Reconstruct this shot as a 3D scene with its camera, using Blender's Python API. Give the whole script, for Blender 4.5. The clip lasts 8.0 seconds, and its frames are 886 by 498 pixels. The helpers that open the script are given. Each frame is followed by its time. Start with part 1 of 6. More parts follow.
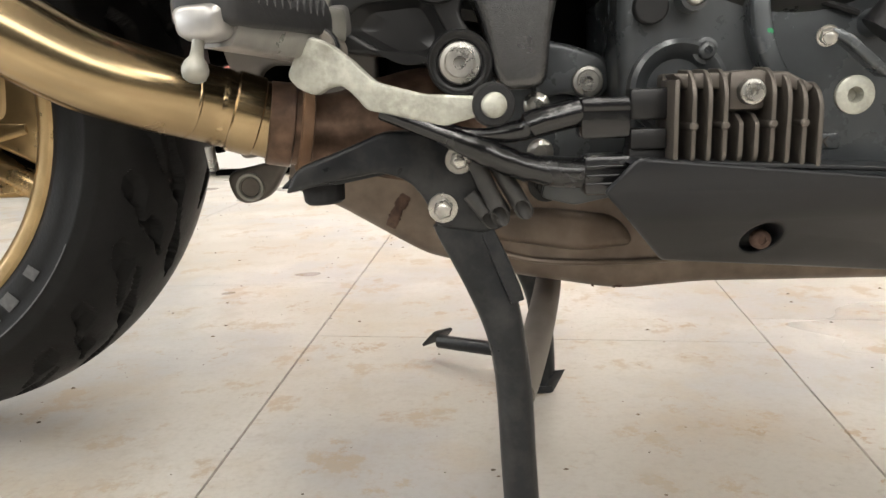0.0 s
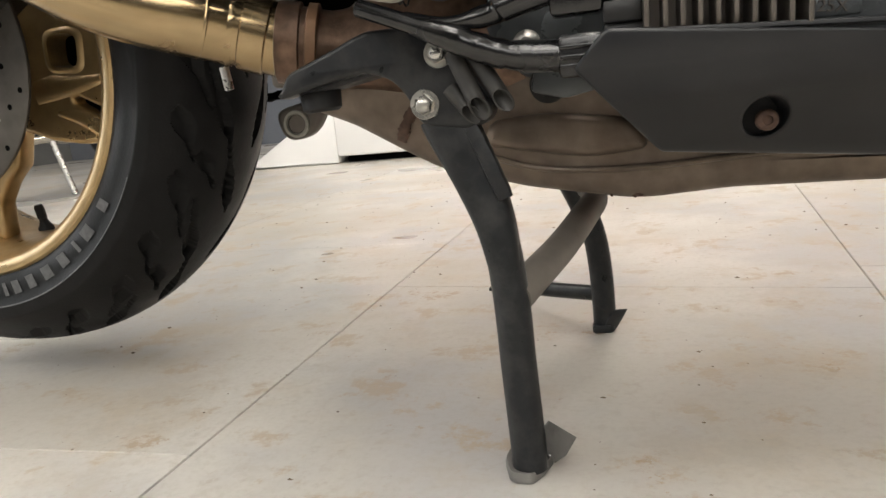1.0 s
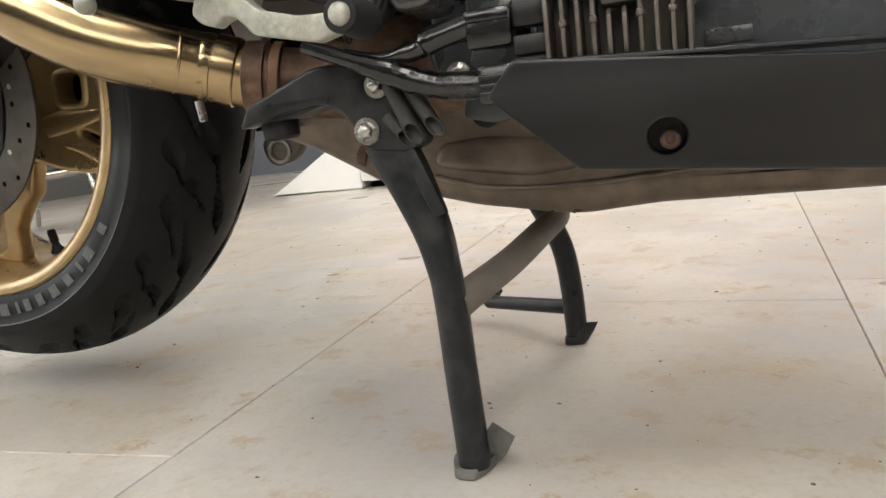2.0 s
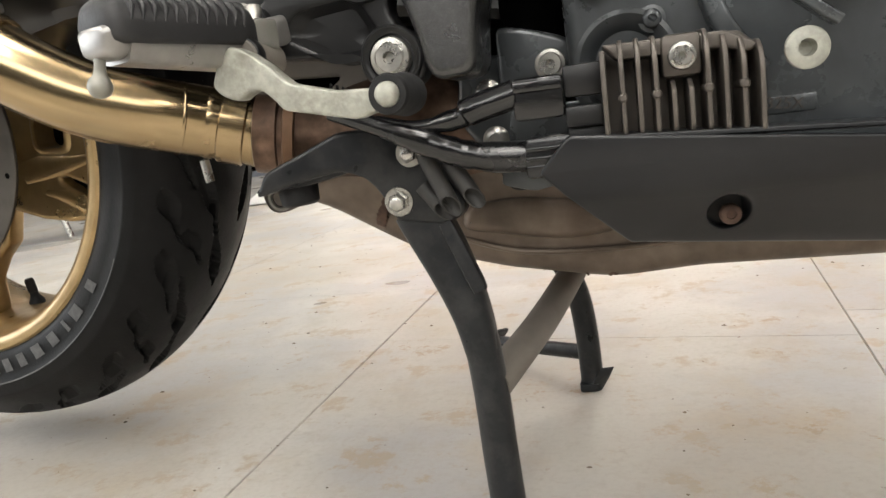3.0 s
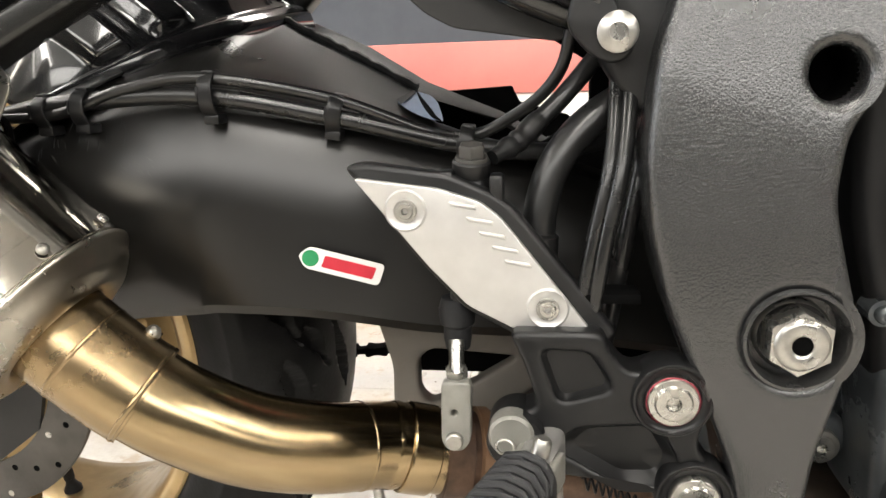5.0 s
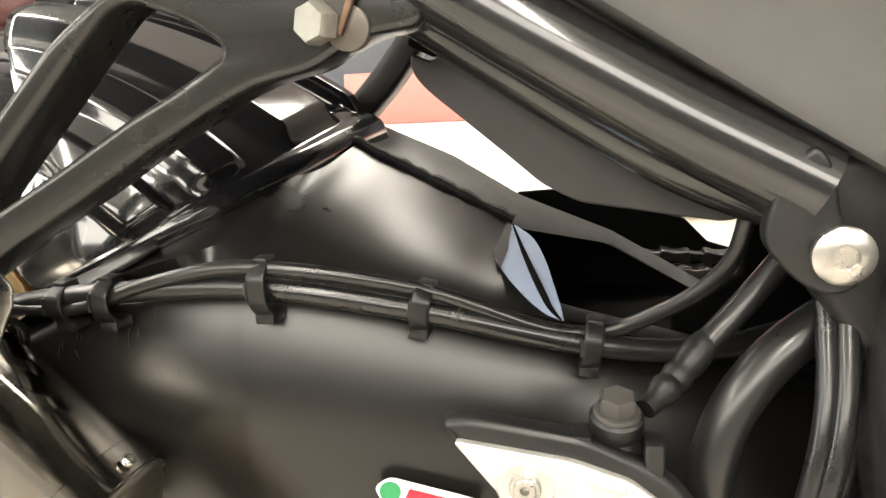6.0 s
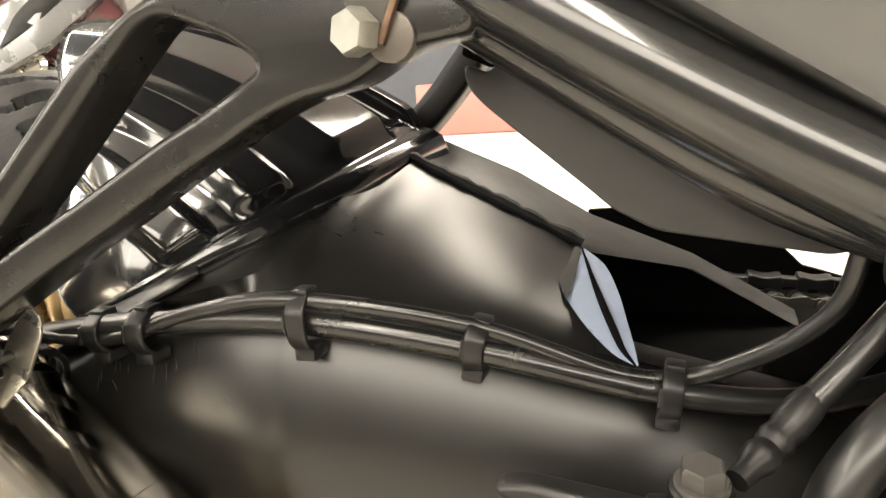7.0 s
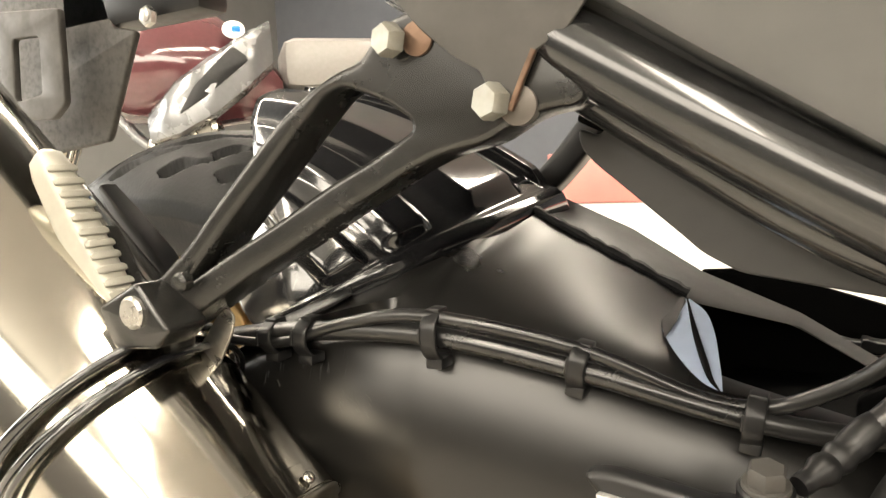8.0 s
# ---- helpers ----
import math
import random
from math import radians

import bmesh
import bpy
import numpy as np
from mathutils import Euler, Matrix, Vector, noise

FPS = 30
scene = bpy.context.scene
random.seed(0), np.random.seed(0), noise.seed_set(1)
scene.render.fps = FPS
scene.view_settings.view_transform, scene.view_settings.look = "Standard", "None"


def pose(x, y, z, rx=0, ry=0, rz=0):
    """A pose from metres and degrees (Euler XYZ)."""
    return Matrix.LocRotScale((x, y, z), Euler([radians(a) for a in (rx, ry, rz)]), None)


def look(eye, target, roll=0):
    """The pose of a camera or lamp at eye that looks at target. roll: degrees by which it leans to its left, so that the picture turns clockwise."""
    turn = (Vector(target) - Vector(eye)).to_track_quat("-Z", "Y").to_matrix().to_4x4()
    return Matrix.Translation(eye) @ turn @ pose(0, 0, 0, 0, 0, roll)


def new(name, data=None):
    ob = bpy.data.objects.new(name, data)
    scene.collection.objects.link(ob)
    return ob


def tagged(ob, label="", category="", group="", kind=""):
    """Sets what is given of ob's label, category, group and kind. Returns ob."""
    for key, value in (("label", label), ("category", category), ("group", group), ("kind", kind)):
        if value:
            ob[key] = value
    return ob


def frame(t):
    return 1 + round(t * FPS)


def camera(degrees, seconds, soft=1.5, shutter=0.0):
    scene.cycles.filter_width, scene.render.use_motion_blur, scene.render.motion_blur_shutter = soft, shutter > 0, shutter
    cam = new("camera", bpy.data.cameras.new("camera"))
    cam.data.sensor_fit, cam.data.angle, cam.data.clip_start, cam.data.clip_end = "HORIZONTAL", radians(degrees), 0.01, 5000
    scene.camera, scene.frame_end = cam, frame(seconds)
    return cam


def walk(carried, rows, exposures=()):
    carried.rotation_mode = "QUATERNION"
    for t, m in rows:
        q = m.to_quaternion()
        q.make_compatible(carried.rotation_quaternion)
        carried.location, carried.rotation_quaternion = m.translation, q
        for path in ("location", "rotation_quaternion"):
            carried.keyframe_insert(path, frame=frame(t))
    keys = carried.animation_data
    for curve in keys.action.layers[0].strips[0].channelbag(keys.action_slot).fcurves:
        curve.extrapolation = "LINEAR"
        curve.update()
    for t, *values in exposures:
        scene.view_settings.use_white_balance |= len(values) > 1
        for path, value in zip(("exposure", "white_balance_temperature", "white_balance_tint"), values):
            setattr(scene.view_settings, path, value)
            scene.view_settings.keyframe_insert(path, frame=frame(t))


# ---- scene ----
cam = camera(63.3, 8.0)
PATH = [
    (0, (0.0829, 0.0137, 0.3261), (0.0055, 1.7938, -0.0547), -2.1),
    (0.5, (0.1221, 0.0228, 0.2851), (-0.0947, 1.7910, -0.0993), -3.3),
    (1, (0.1831, 0.0173, 0.2596), (-0.2669, 1.7437, -0.1139), -5.5),
    (1.5, (0.2414, -0.0018, 0.2542), (-0.2979, 1.7081, -0.0720), -6.6),
    (1.7, (0.2560, -0.0091, 0.2533), (-0.2842, 1.7036, -0.0556), -6.6),
    (2.8, (0.2359, 0.0055, 0.2797), (-0.2341, 1.7391, -0.0264), -7.0),
    (3, (0.2022, 0.0219, 0.3052), (-0.2423, 1.7591, -0.0173), -7.2),
    (3.5, (0.1221, 0.0483, 0.3571), (-0.2205, 1.7956, -0.0273), -6.3),
    (4, (0.0619, 0.0519, 0.4008), (-0.1649, 1.8010, -0.0574), -3.4),
    (4.5, (0.0255, 0.0692, 0.4746), (-0.1713, 1.8174, 0.0009), -2.0),
    (5, (0.0055, 0.1184, 0.5521), (-0.2496, 1.8675, 0.1075), -2.0),
    (5.2, (-0.0027, 0.1458, 0.5803), (-0.2806, 1.8921, 0.1403), -2.2),
    (6.3, (-0.0410, 0.2469, 0.6331), (-0.4938, 1.9587, 0.2068), -3.9),
    (6.5, (-0.0437, 0.2533, 0.6368), (-0.5247, 1.9568, 0.2050), -4.2),
    (7, (-0.0346, 0.2642, 0.6277), (-0.6149, 1.9459, 0.2350), -4.3),
    (7.5, (-0.0137, 0.2469, 0.6186), (-0.7917, 1.8712, 0.3480), -3.7),
    (8, (-0.0100, 0.2114, 0.6222), (-0.8837, 1.7965, 0.4154), -2.7),
]
walk(cam, [(t, look(eye, target, roll)) for t, eye, target, roll in PATH],
     exposures=((0.0, -0.14, 6450, 10), (1.0, -0.40, 6450, 10), (1.7, -0.40, 6450, 10), (3.5, -0.14, 6350, 10), (5.0, 0.10, 6450, 10), (6.3, 0.86, 7000, 10), (8.0, 0.74, 7350, 10)))

# ---- world, lamps and exposure ----
world = bpy.data.worlds.new("world")
scene.world = world
world.use_nodes = True
world.node_tree.nodes["Background"].inputs[0].default_value = (0.9, 0.95, 1.0, 1)
world.node_tree.nodes["Background"].inputs[1].default_value = 0.15
LAMP_GLOW = 18.5
# power of the fill lamps added in two unseen windows
FILL_POWER = 150.0


# ---- materials ----
def mat(name, color, rough=0.5, metal=0.0, var=0.12, scale=60.0, bump=0.0, bscale=300.0, coat=0.0, dirt=None, dirt_amount=0.35, dirt_scale=9.0, rough_var=0.1, spec=0.5):
    m = bpy.data.materials.new(name)
    m.use_nodes = True
    nt = m.node_tree
    b = nt.nodes["Principled BSDF"]
    tc = nt.nodes.new("ShaderNodeTexCoord")
    n1 = nt.nodes.new("ShaderNodeTexNoise")
    n1.inputs["Scale"].default_value, n1.inputs["Detail"].default_value = scale, 6
    nt.links.new(tc.outputs["Object"], n1.inputs["Vector"])
    r1 = nt.nodes.new("ShaderNodeMapRange")
    r1.inputs["From Min"].default_value, r1.inputs["From Max"].default_value = 0.3, 0.7
    r1.inputs["To Min"].default_value, r1.inputs["To Max"].default_value = 1 - var, 1 + var
    nt.links.new(n1.outputs["Fac"], r1.inputs["Value"])
    hsv = nt.nodes.new("ShaderNodeHueSaturation")
    hsv.inputs["Color"].default_value = (*color, 1)
    nt.links.new(r1.outputs["Result"], hsv.inputs["Value"])
    last = hsv.outputs["Color"]
    n2 = nt.nodes.new("ShaderNodeTexNoise")
    n2.inputs["Scale"].default_value, n2.inputs["Detail"].default_value = dirt_scale, 8
    n2.inputs["Roughness"].default_value = 0.65
    nt.links.new(tc.outputs["Object"], n2.inputs["Vector"])
    if dirt:
        r2 = nt.nodes.new("ShaderNodeMapRange")
        r2.inputs["From Min"].default_value, r2.inputs["From Max"].default_value = 0.48, 0.72
        r2.inputs["To Max"].default_value = dirt_amount
        nt.links.new(n2.outputs["Fac"], r2.inputs["Value"])
        mx = nt.nodes.new("ShaderNodeMix")
        mx.data_type = "RGBA"
        nt.links.new(r2.outputs["Result"], mx.inputs["Factor"])
        nt.links.new(last, mx.inputs["A"])
        mx.inputs["B"].default_value = (*dirt, 1)
        last = mx.outputs["Result"]
    nt.links.new(last, b.inputs["Base Color"])
    r3 = nt.nodes.new("ShaderNodeMapRange")
    r3.inputs["From Min"].default_value, r3.inputs["From Max"].default_value = 0.35, 0.65
    r3.inputs["To Min"].default_value, r3.inputs["To Max"].default_value = max(rough - rough_var, 0.02), min(rough + rough_var, 1)
    nt.links.new(n2.outputs["Fac"], r3.inputs["Value"])
    nt.links.new(r3.outputs["Result"], b.inputs["Roughness"])
    b.inputs["Metallic"].default_value = metal
    b.inputs["Specular IOR Level"].default_value = spec
    b.inputs["Coat Weight"].default_value = coat
    b.inputs["Coat Roughness"].default_value = 0.06
    if bump:
        n3 = nt.nodes.new("ShaderNodeTexNoise")
        n3.inputs["Scale"].default_value, n3.inputs["Detail"].default_value = bscale, 3
        nt.links.new(tc.outputs["Object"], n3.inputs["Vector"])
        bp = nt.nodes.new("ShaderNodeBump")
        bp.inputs["Strength"].default_value, bp.inputs["Distance"].default_value = bump, 0.002
        nt.links.new(n3.outputs["Fac"], bp.inputs["Height"])
        nt.links.new(bp.outputs["Normal"], b.inputs["Normal"])
    return m


M_RUBBER = mat("rubber", (0.0105, 0.0108, 0.0118), 0.62, var=0.2, bump=0.12, bscale=500, dirt=(0.045, 0.042, 0.038), dirt_amount=0.3, dirt_scale=22, spec=0.3)
M_DUSTRUBBER = mat("dusty_rubber", (0.026, 0.025, 0.023), 0.6, var=0.25, scale=90, dirt=(0.075, 0.070, 0.062), dirt_amount=0.5, dirt_scale=60)
M_PEGRUBBER = mat("peg_rubber", (0.020, 0.020, 0.021), 0.5, var=0.15, bump=0.1, bscale=500, dirt=(0.04, 0.038, 0.035), dirt_amount=0.3, dirt_scale=30, spec=0.45)
M_TYRE = mat("tyre_rubber", (0.0058, 0.0058, 0.0061), 0.46, var=0.25, bump=0.1, bscale=420, dirt=(0.015, 0.014, 0.013), dirt_amount=0.2, dirt_scale=14, spec=0.16)
M_TYRE_MARK = mat("tyre_marking", (0.065, 0.065, 0.065), 0.6, var=0.3, scale=200)
M_GOLD_RIM = mat("gold_rim", (0.41, 0.29, 0.14), 0.34, metal=0.75, var=0.1, coat=0.3, dirt=(0.20, 0.13, 0.06), dirt_amount=0.35, dirt_scale=12)
M_GOLD_PIPE = mat("gold_pipe", (0.37, 0.278, 0.160), 0.22, metal=1.0, var=0.07, scale=14, dirt=(0.31, 0.20, 0.105), dirt_amount=0.4, dirt_scale=11, rough_var=0.07)
M_COPPER = mat("burnt_pipe", (0.140, 0.088, 0.060), 0.45, metal=0.7, var=0.4, scale=90, bump=0.15, bscale=220, dirt=(0.06, 0.037, 0.027), dirt_amount=0.7, dirt_scale=18)
M_BROWN = mat("heat_stained_steel", (0.150, 0.117, 0.090), 0.48, metal=0.45, var=0.28, scale=45, bump=0.08, bscale=200, dirt=(0.07, 0.045, 0.03), dirt_amount=0.6, dirt_scale=10)
M_CHROME = mat("chrome", (0.49, 0.46, 0.40), 0.1, metal=1.0, var=0.04, rough_var=0.04)
M_STEEL = mat("zinc_steel", (0.45, 0.44, 0.41), 0.3, metal=0.95, var=0.15, scale=150, dirt=(0.25, 0.22, 0.18), dirt_amount=0.35, dirt_scale=60)
M_ALU = mat("cast_aluminium", (0.36, 0.352, 0.340), 0.36, metal=0.8, var=0.08, scale=120, bump=0.06, bscale=350, dirt=(0.36, 0.35, 0.32), dirt_amount=0.4, dirt_scale=40)
M_LEVER = mat("worn_aluminium", (0.38, 0.38, 0.33), 0.5, metal=0.35, var=0.18, scale=220, bump=0.25, bscale=260, dirt=(0.20, 0.195, 0.155), dirt_amount=0.75, dirt_scale=70)
M_BRUSHED = mat("satin_aluminium", (0.58, 0.57, 0.55), 0.42, metal=0.7, var=0.05, scale=90, rough_var=0.04)
M_BLACK = mat("black_paint", (0.008, 0.008, 0.0085), 0.38, var=0.2, dirt=(0.035, 0.033, 0.030), dirt_amount=0.3, dirt_scale=16, spec=0.4)
M_SATIN = mat("satin_black", (0.0085, 0.0085, 0.0088), 0.38, var=0.15, dirt=(0.032, 0.030, 0.027), dirt_amount=0.3, dirt_scale=13, spec=0.35)
M_SWING = mat("swingarm_black", (0.0080, 0.0076, 0.0070), 0.29, var=0.08, scale=30, rough_var=0.02, spec=0.55)
M_CAST = mat("cast_black", (0.0135, 0.0132, 0.0122), 0.26, var=0.08, scale=80, rough_var=0.05, spec=0.55)
M_GLOSS = mat("gloss_black", (0.008, 0.008, 0.009), 0.16, var=0.1, coat=1.0, rough_var=0.03)
M_STAND = mat("stand_paint", (0.0085, 0.0094, 0.0108), 0.36, var=0.3, scale=90, dirt=(0.070, 0.068, 0.064), dirt_amount=0.33, dirt_scale=42, bump=0.10, bscale=160, spec=0.32)
M_COVER = mat("cover_plastic", (0.0110, 0.0116, 0.0132), 0.38, var=0.06, bump=0.04, bscale=900, dirt=(0.06, 0.06, 0.06), dirt_amount=0.2, spec=0.35)
M_PLASTIC = mat("grey_plastic", (0.034, 0.034, 0.034), 0.48, var=0.06, bump=0.05, bscale=1200, spec=0.4)
M_SEATCOVER = mat("seat_cover", (0.085, 0.085, 0.084), 0.4, var=0.05, bump=0.05, bscale=900)
M_ENGINE = mat("engine_grey", (0.070, 0.077, 0.082), 0.27, metal=0.3, var=0.2, scale=40, bump=0.04, dirt=(0.03, 0.03, 0.03), dirt_amount=0.5, dirt_scale=14, spec=0.6)
M_ENGINE_DARK = mat("engine_black", (0.009, 0.009, 0.0095), 0.45, var=0.15, dirt=(0.035, 0.035, 0.035), dirt_amount=0.3, spec=0.3)
M_FIN = mat("regulator_alloy", (0.100, 0.088, 0.076), 0.45, metal=0.5, var=0.12, scale=90, bump=0.06, dirt=(0.12, 0.10, 0.085), dirt_amount=0.4)
M_CABLE = mat("cable_sleeve", (0.0065, 0.0065, 0.007), 0.22, var=0.15, scale=100, bump=0.25, bscale=130, coat=0.25, spec=0.5)
M_HOSE = mat("brake_hose", (0.010, 0.010, 0.010), 0.28, var=0.12, coat=0.1)
M_DUST2 = mat("dull_grey_steel", (0.060, 0.057, 0.052), 0.55, metal=0.3, var=0.15, scale=50, dirt=(0.035, 0.032, 0.03), dirt_amount=0.5, dirt_scale=30)
M_ZINC = mat("dull_zinc", (0.27, 0.265, 0.235), 0.42, metal=0.5, var=0.1, scale=160, dirt=(0.22, 0.20, 0.16), dirt_amount=0.4, dirt_scale=90)
M_DULLZINC = mat("weathered_zinc", (0.25, 0.245, 0.222), 0.45, metal=0.4, var=0.15, scale=120, dirt=(0.13, 0.12, 0.10), dirt_amount=0.5, dirt_scale=60)
M_PEG = mat("pale_cast_alloy", (0.34, 0.33, 0.285), 0.45, metal=0.25, var=0.06, scale=120, dirt=(0.42, 0.40, 0.34), dirt_amount=0.4, dirt_scale=60)
M_CARRIER = mat("speckled_plastic", (0.040, 0.0365, 0.031), 0.6, var=0.2, scale=40, dirt=(0.012, 0.012, 0.012), dirt_amount=0.8, dirt_scale=130)
M_TAN = mat("tan_heat_band", (0.20, 0.115, 0.065), 0.5, metal=0.4, var=0.2, scale=60, dirt=(0.12, 0.07, 0.04), dirt_amount=0.5, dirt_scale=25)
M_CAPSTEEL = mat("satin_steel", (0.46, 0.43, 0.37), 0.30, metal=1.0, var=0.08, scale=60, dirt=(0.38, 0.34, 0.27), dirt_amount=0.2, dirt_scale=9)
M_DISC = mat("brake_disc_steel", (0.10, 0.095, 0.088), 0.38, metal=0.7, var=0.2, scale=40, dirt=(0.03, 0.028, 0.026), dirt_amount=0.6, dirt_scale=20)
M_CLUTCH = mat("clutch_cover_paint", (0.044, 0.043, 0.040), 0.30, var=0.08, scale=60, rough_var=0.05, spec=0.7)
M_RED = mat("red_sticker", (0.55, 0.02, 0.04), 0.4)
M_REDMARK = mat("red_paint_mark", (0.26, 0.03, 0.045), 0.5, var=0.3, scale=200)
M_GREEN = mat("green_sticker", (0.02, 0.25, 0.09), 0.4)
M_WHITE = mat("white_sticker", (0.78, 0.78, 0.76), 0.4, var=0.03)
M_RUST = mat("rust", (0.075, 0.042, 0.028), 0.8, var=0.4, scale=200, bump=0.2)
M_DUST = mat("dusty_steel", (0.16, 0.145, 0.125), 0.65, metal=0.1, var=0.2, scale=50, dirt=(0.09, 0.075, 0.06), dirt_amount=0.5, dirt_scale=25)
M_DUSTY = mat("dusty_plastic", (0.13, 0.125, 0.115), 0.7, var=0.2, scale=40, dirt=(0.05, 0.048, 0.045), dirt_amount=0.6, dirt_scale=60)
M_RAIL = mat("rail_paint", (0.014, 0.014, 0.014), 0.2, var=0.1, coat=0.5, rough_var=0.05)
# near-zero black: real black parts, and painted shade in gaps and holes
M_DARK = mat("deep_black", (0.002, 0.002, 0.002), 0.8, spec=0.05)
# bare metal with a blue reflection painted into its base colour
M_BLUE_SHEEN = mat("blue_sheen_metal", (0.36, 0.45, 0.60), 0.35, metal=0.25, var=0.05)

# frame casting: orange-peel texture
M_SPAR = mat("frame_casting", (0.021, 0.021, 0.0212), 0.26, var=0.05, bump=0.0, spec=1.0, rough_var=0.03)
nt = M_SPAR.node_tree
tc = nt.nodes.new("ShaderNodeTexCoord")
mp = nt.nodes.new("ShaderNodeMapping")
mp.inputs["Scale"].default_value = (1.35, 1.0, 0.75)
vo = nt.nodes.new("ShaderNodeTexNoise")
vo.inputs["Scale"].default_value, vo.inputs["Detail"].default_value = 1000, 1.5
bp = nt.nodes.new("ShaderNodeBump")
bp.inputs["Strength"].default_value, bp.inputs["Distance"].default_value = 0.55, 0.0006
nt.links.new(tc.outputs["Object"], mp.inputs["Vector"])
nt.links.new(mp.outputs["Vector"], vo.inputs["Vector"])
nt.links.new(vo.outputs["Fac"], bp.inputs["Height"])
nt.links.new(bp.outputs["Normal"], nt.nodes["Principled BSDF"].inputs["Normal"])


# ---- mesh helpers ----
def finish(bm, name, material, smooth=40):
    me = bpy.data.meshes.new(name)
    bmesh.ops.recalc_face_normals(bm, faces=bm.faces)
    if smooth:
        lim = radians(smooth)
        for f in bm.faces:
            f.smooth = True
        for e in bm.edges:
            if len(e.link_faces) == 2 and e.calc_face_angle(0) > lim:
                e.smooth = False
    bm.to_mesh(me)
    bm.free()
    me.materials.append(material)
    return me


def part(name, bm, material, parent=None, label="", smooth=40):
    ob = new(name, finish(bm, name, material, smooth))
    if parent is not None:
        ob.parent = parent
        ob.matrix_parent_inverse = parent.matrix_basis.inverted() if parent.parent is None else Matrix()
    if label:
        tagged(ob, label)
    return ob


def thing(name, base, label, category, group="", kind=""):
    e = new(name)
    e.empty_display_size = 0.1
    e.matrix_basis = Matrix.Translation(base)
    return tagged(e, label, category, group, kind)


def fillet(poly, r, n=4):
    out = []
    k = len(poly)
    for i in range(k):
        p0, p1, p2 = Vector(poly[i - 1]), Vector(poly[i]), Vector(poly[(i + 1) % k])
        a, b = p0 - p1, p2 - p1
        la, lb = a.length, b.length
        d = min(r, la * 0.45, lb * 0.45)
        s, e = p1 + a / la * d, p1 + b / lb * d
        for j in range(n + 1):
            t = j / n
            out.append(tuple(s * (1 - t) ** 2 + p1 * 2 * t * (1 - t) + e * t * t))
    return out


def prism(poly, y0, y1, bevel=0.001, r=0.003, holes=(), bm=None, m=None, seg=2):
    """A plate with outline poly in x, z between y0 and y1, rounded corners and edges, and holes."""
    cu = bpy.data.curves.new("c", "CURVE")
    cu.dimensions, cu.fill_mode = "2D", "BOTH"
    b = min(bevel, (y1 - y0) / 2.01)
    cu.extrude, cu.bevel_depth, cu.bevel_resolution = (y1 - y0) / 2 - b, b, seg
    cu.offset = -b
    for ring in (fillet(poly, r) if r else poly, *[fillet(h, r) if r else h for h in holes]):
        sp = cu.splines.new("POLY")
        sp.points.add(len(ring) - 1)
        for q, p in zip(sp.points, ring):
            q.co = (p[0], p[1], 0, 1)
        sp.use_cyclic_u = True
    ob = bpy.data.objects.new("c", cu)
    me = bpy.data.meshes.new_from_object(ob)
    bm = bm or bmesh.new()
    before = set(bm.verts)
    bm.from_mesh(me)
    vs = [v for v in bm.verts if v not in before]
    bmesh.ops.remove_doubles(bm, verts=vs, dist=0.00002)
    vs = [v for v in bm.verts if v not in before]
    tr = Matrix.Translation((0, (y0 + y1) / 2, 0)) @ Matrix.Rotation(radians(90), 4, "X")
    bmesh.ops.transform(bm, matrix=(m @ tr) if m else tr, verts=vs)
    bpy.data.objects.remove(ob)
    bpy.data.curves.remove(cu)
    bpy.data.meshes.remove(me)
    return bm


def sliced(bm, axis, lo, hi, step):
    """Cut a plate into strips along x (0) or z (2), so that it bends smoothly."""
    k = lo
    while k < hi:
        co, no = [0, 0, 0], [0, 0, 0]
        co[axis], no[axis] = k, 1
        bmesh.ops.bisect_plane(bm, geom=bm.verts[:] + bm.edges[:] + bm.faces[:], plane_co=co, plane_no=no, dist=1e-6)
        k += step
    return bm


def spline(pts, n=6):
    """Points of a smooth curve through pts."""
    P = [Vector(p) for p in pts]
    P = [P[0] * 2 - P[1], *P, P[-1] * 2 - P[-2]]
    out = []
    for i in range(1, len(P) - 2):
        for j in range(n):
            t = j / n
            a, b, c, d = P[i - 1], P[i], P[i + 1], P[i + 2]
            out.append(0.5 * (2 * b + (c - a) * t + (2 * a - 5 * b + 4 * c - d) * t * t + (3 * b - a - 3 * c + d) * t ** 3))
    out.append(P[-2])
    return out


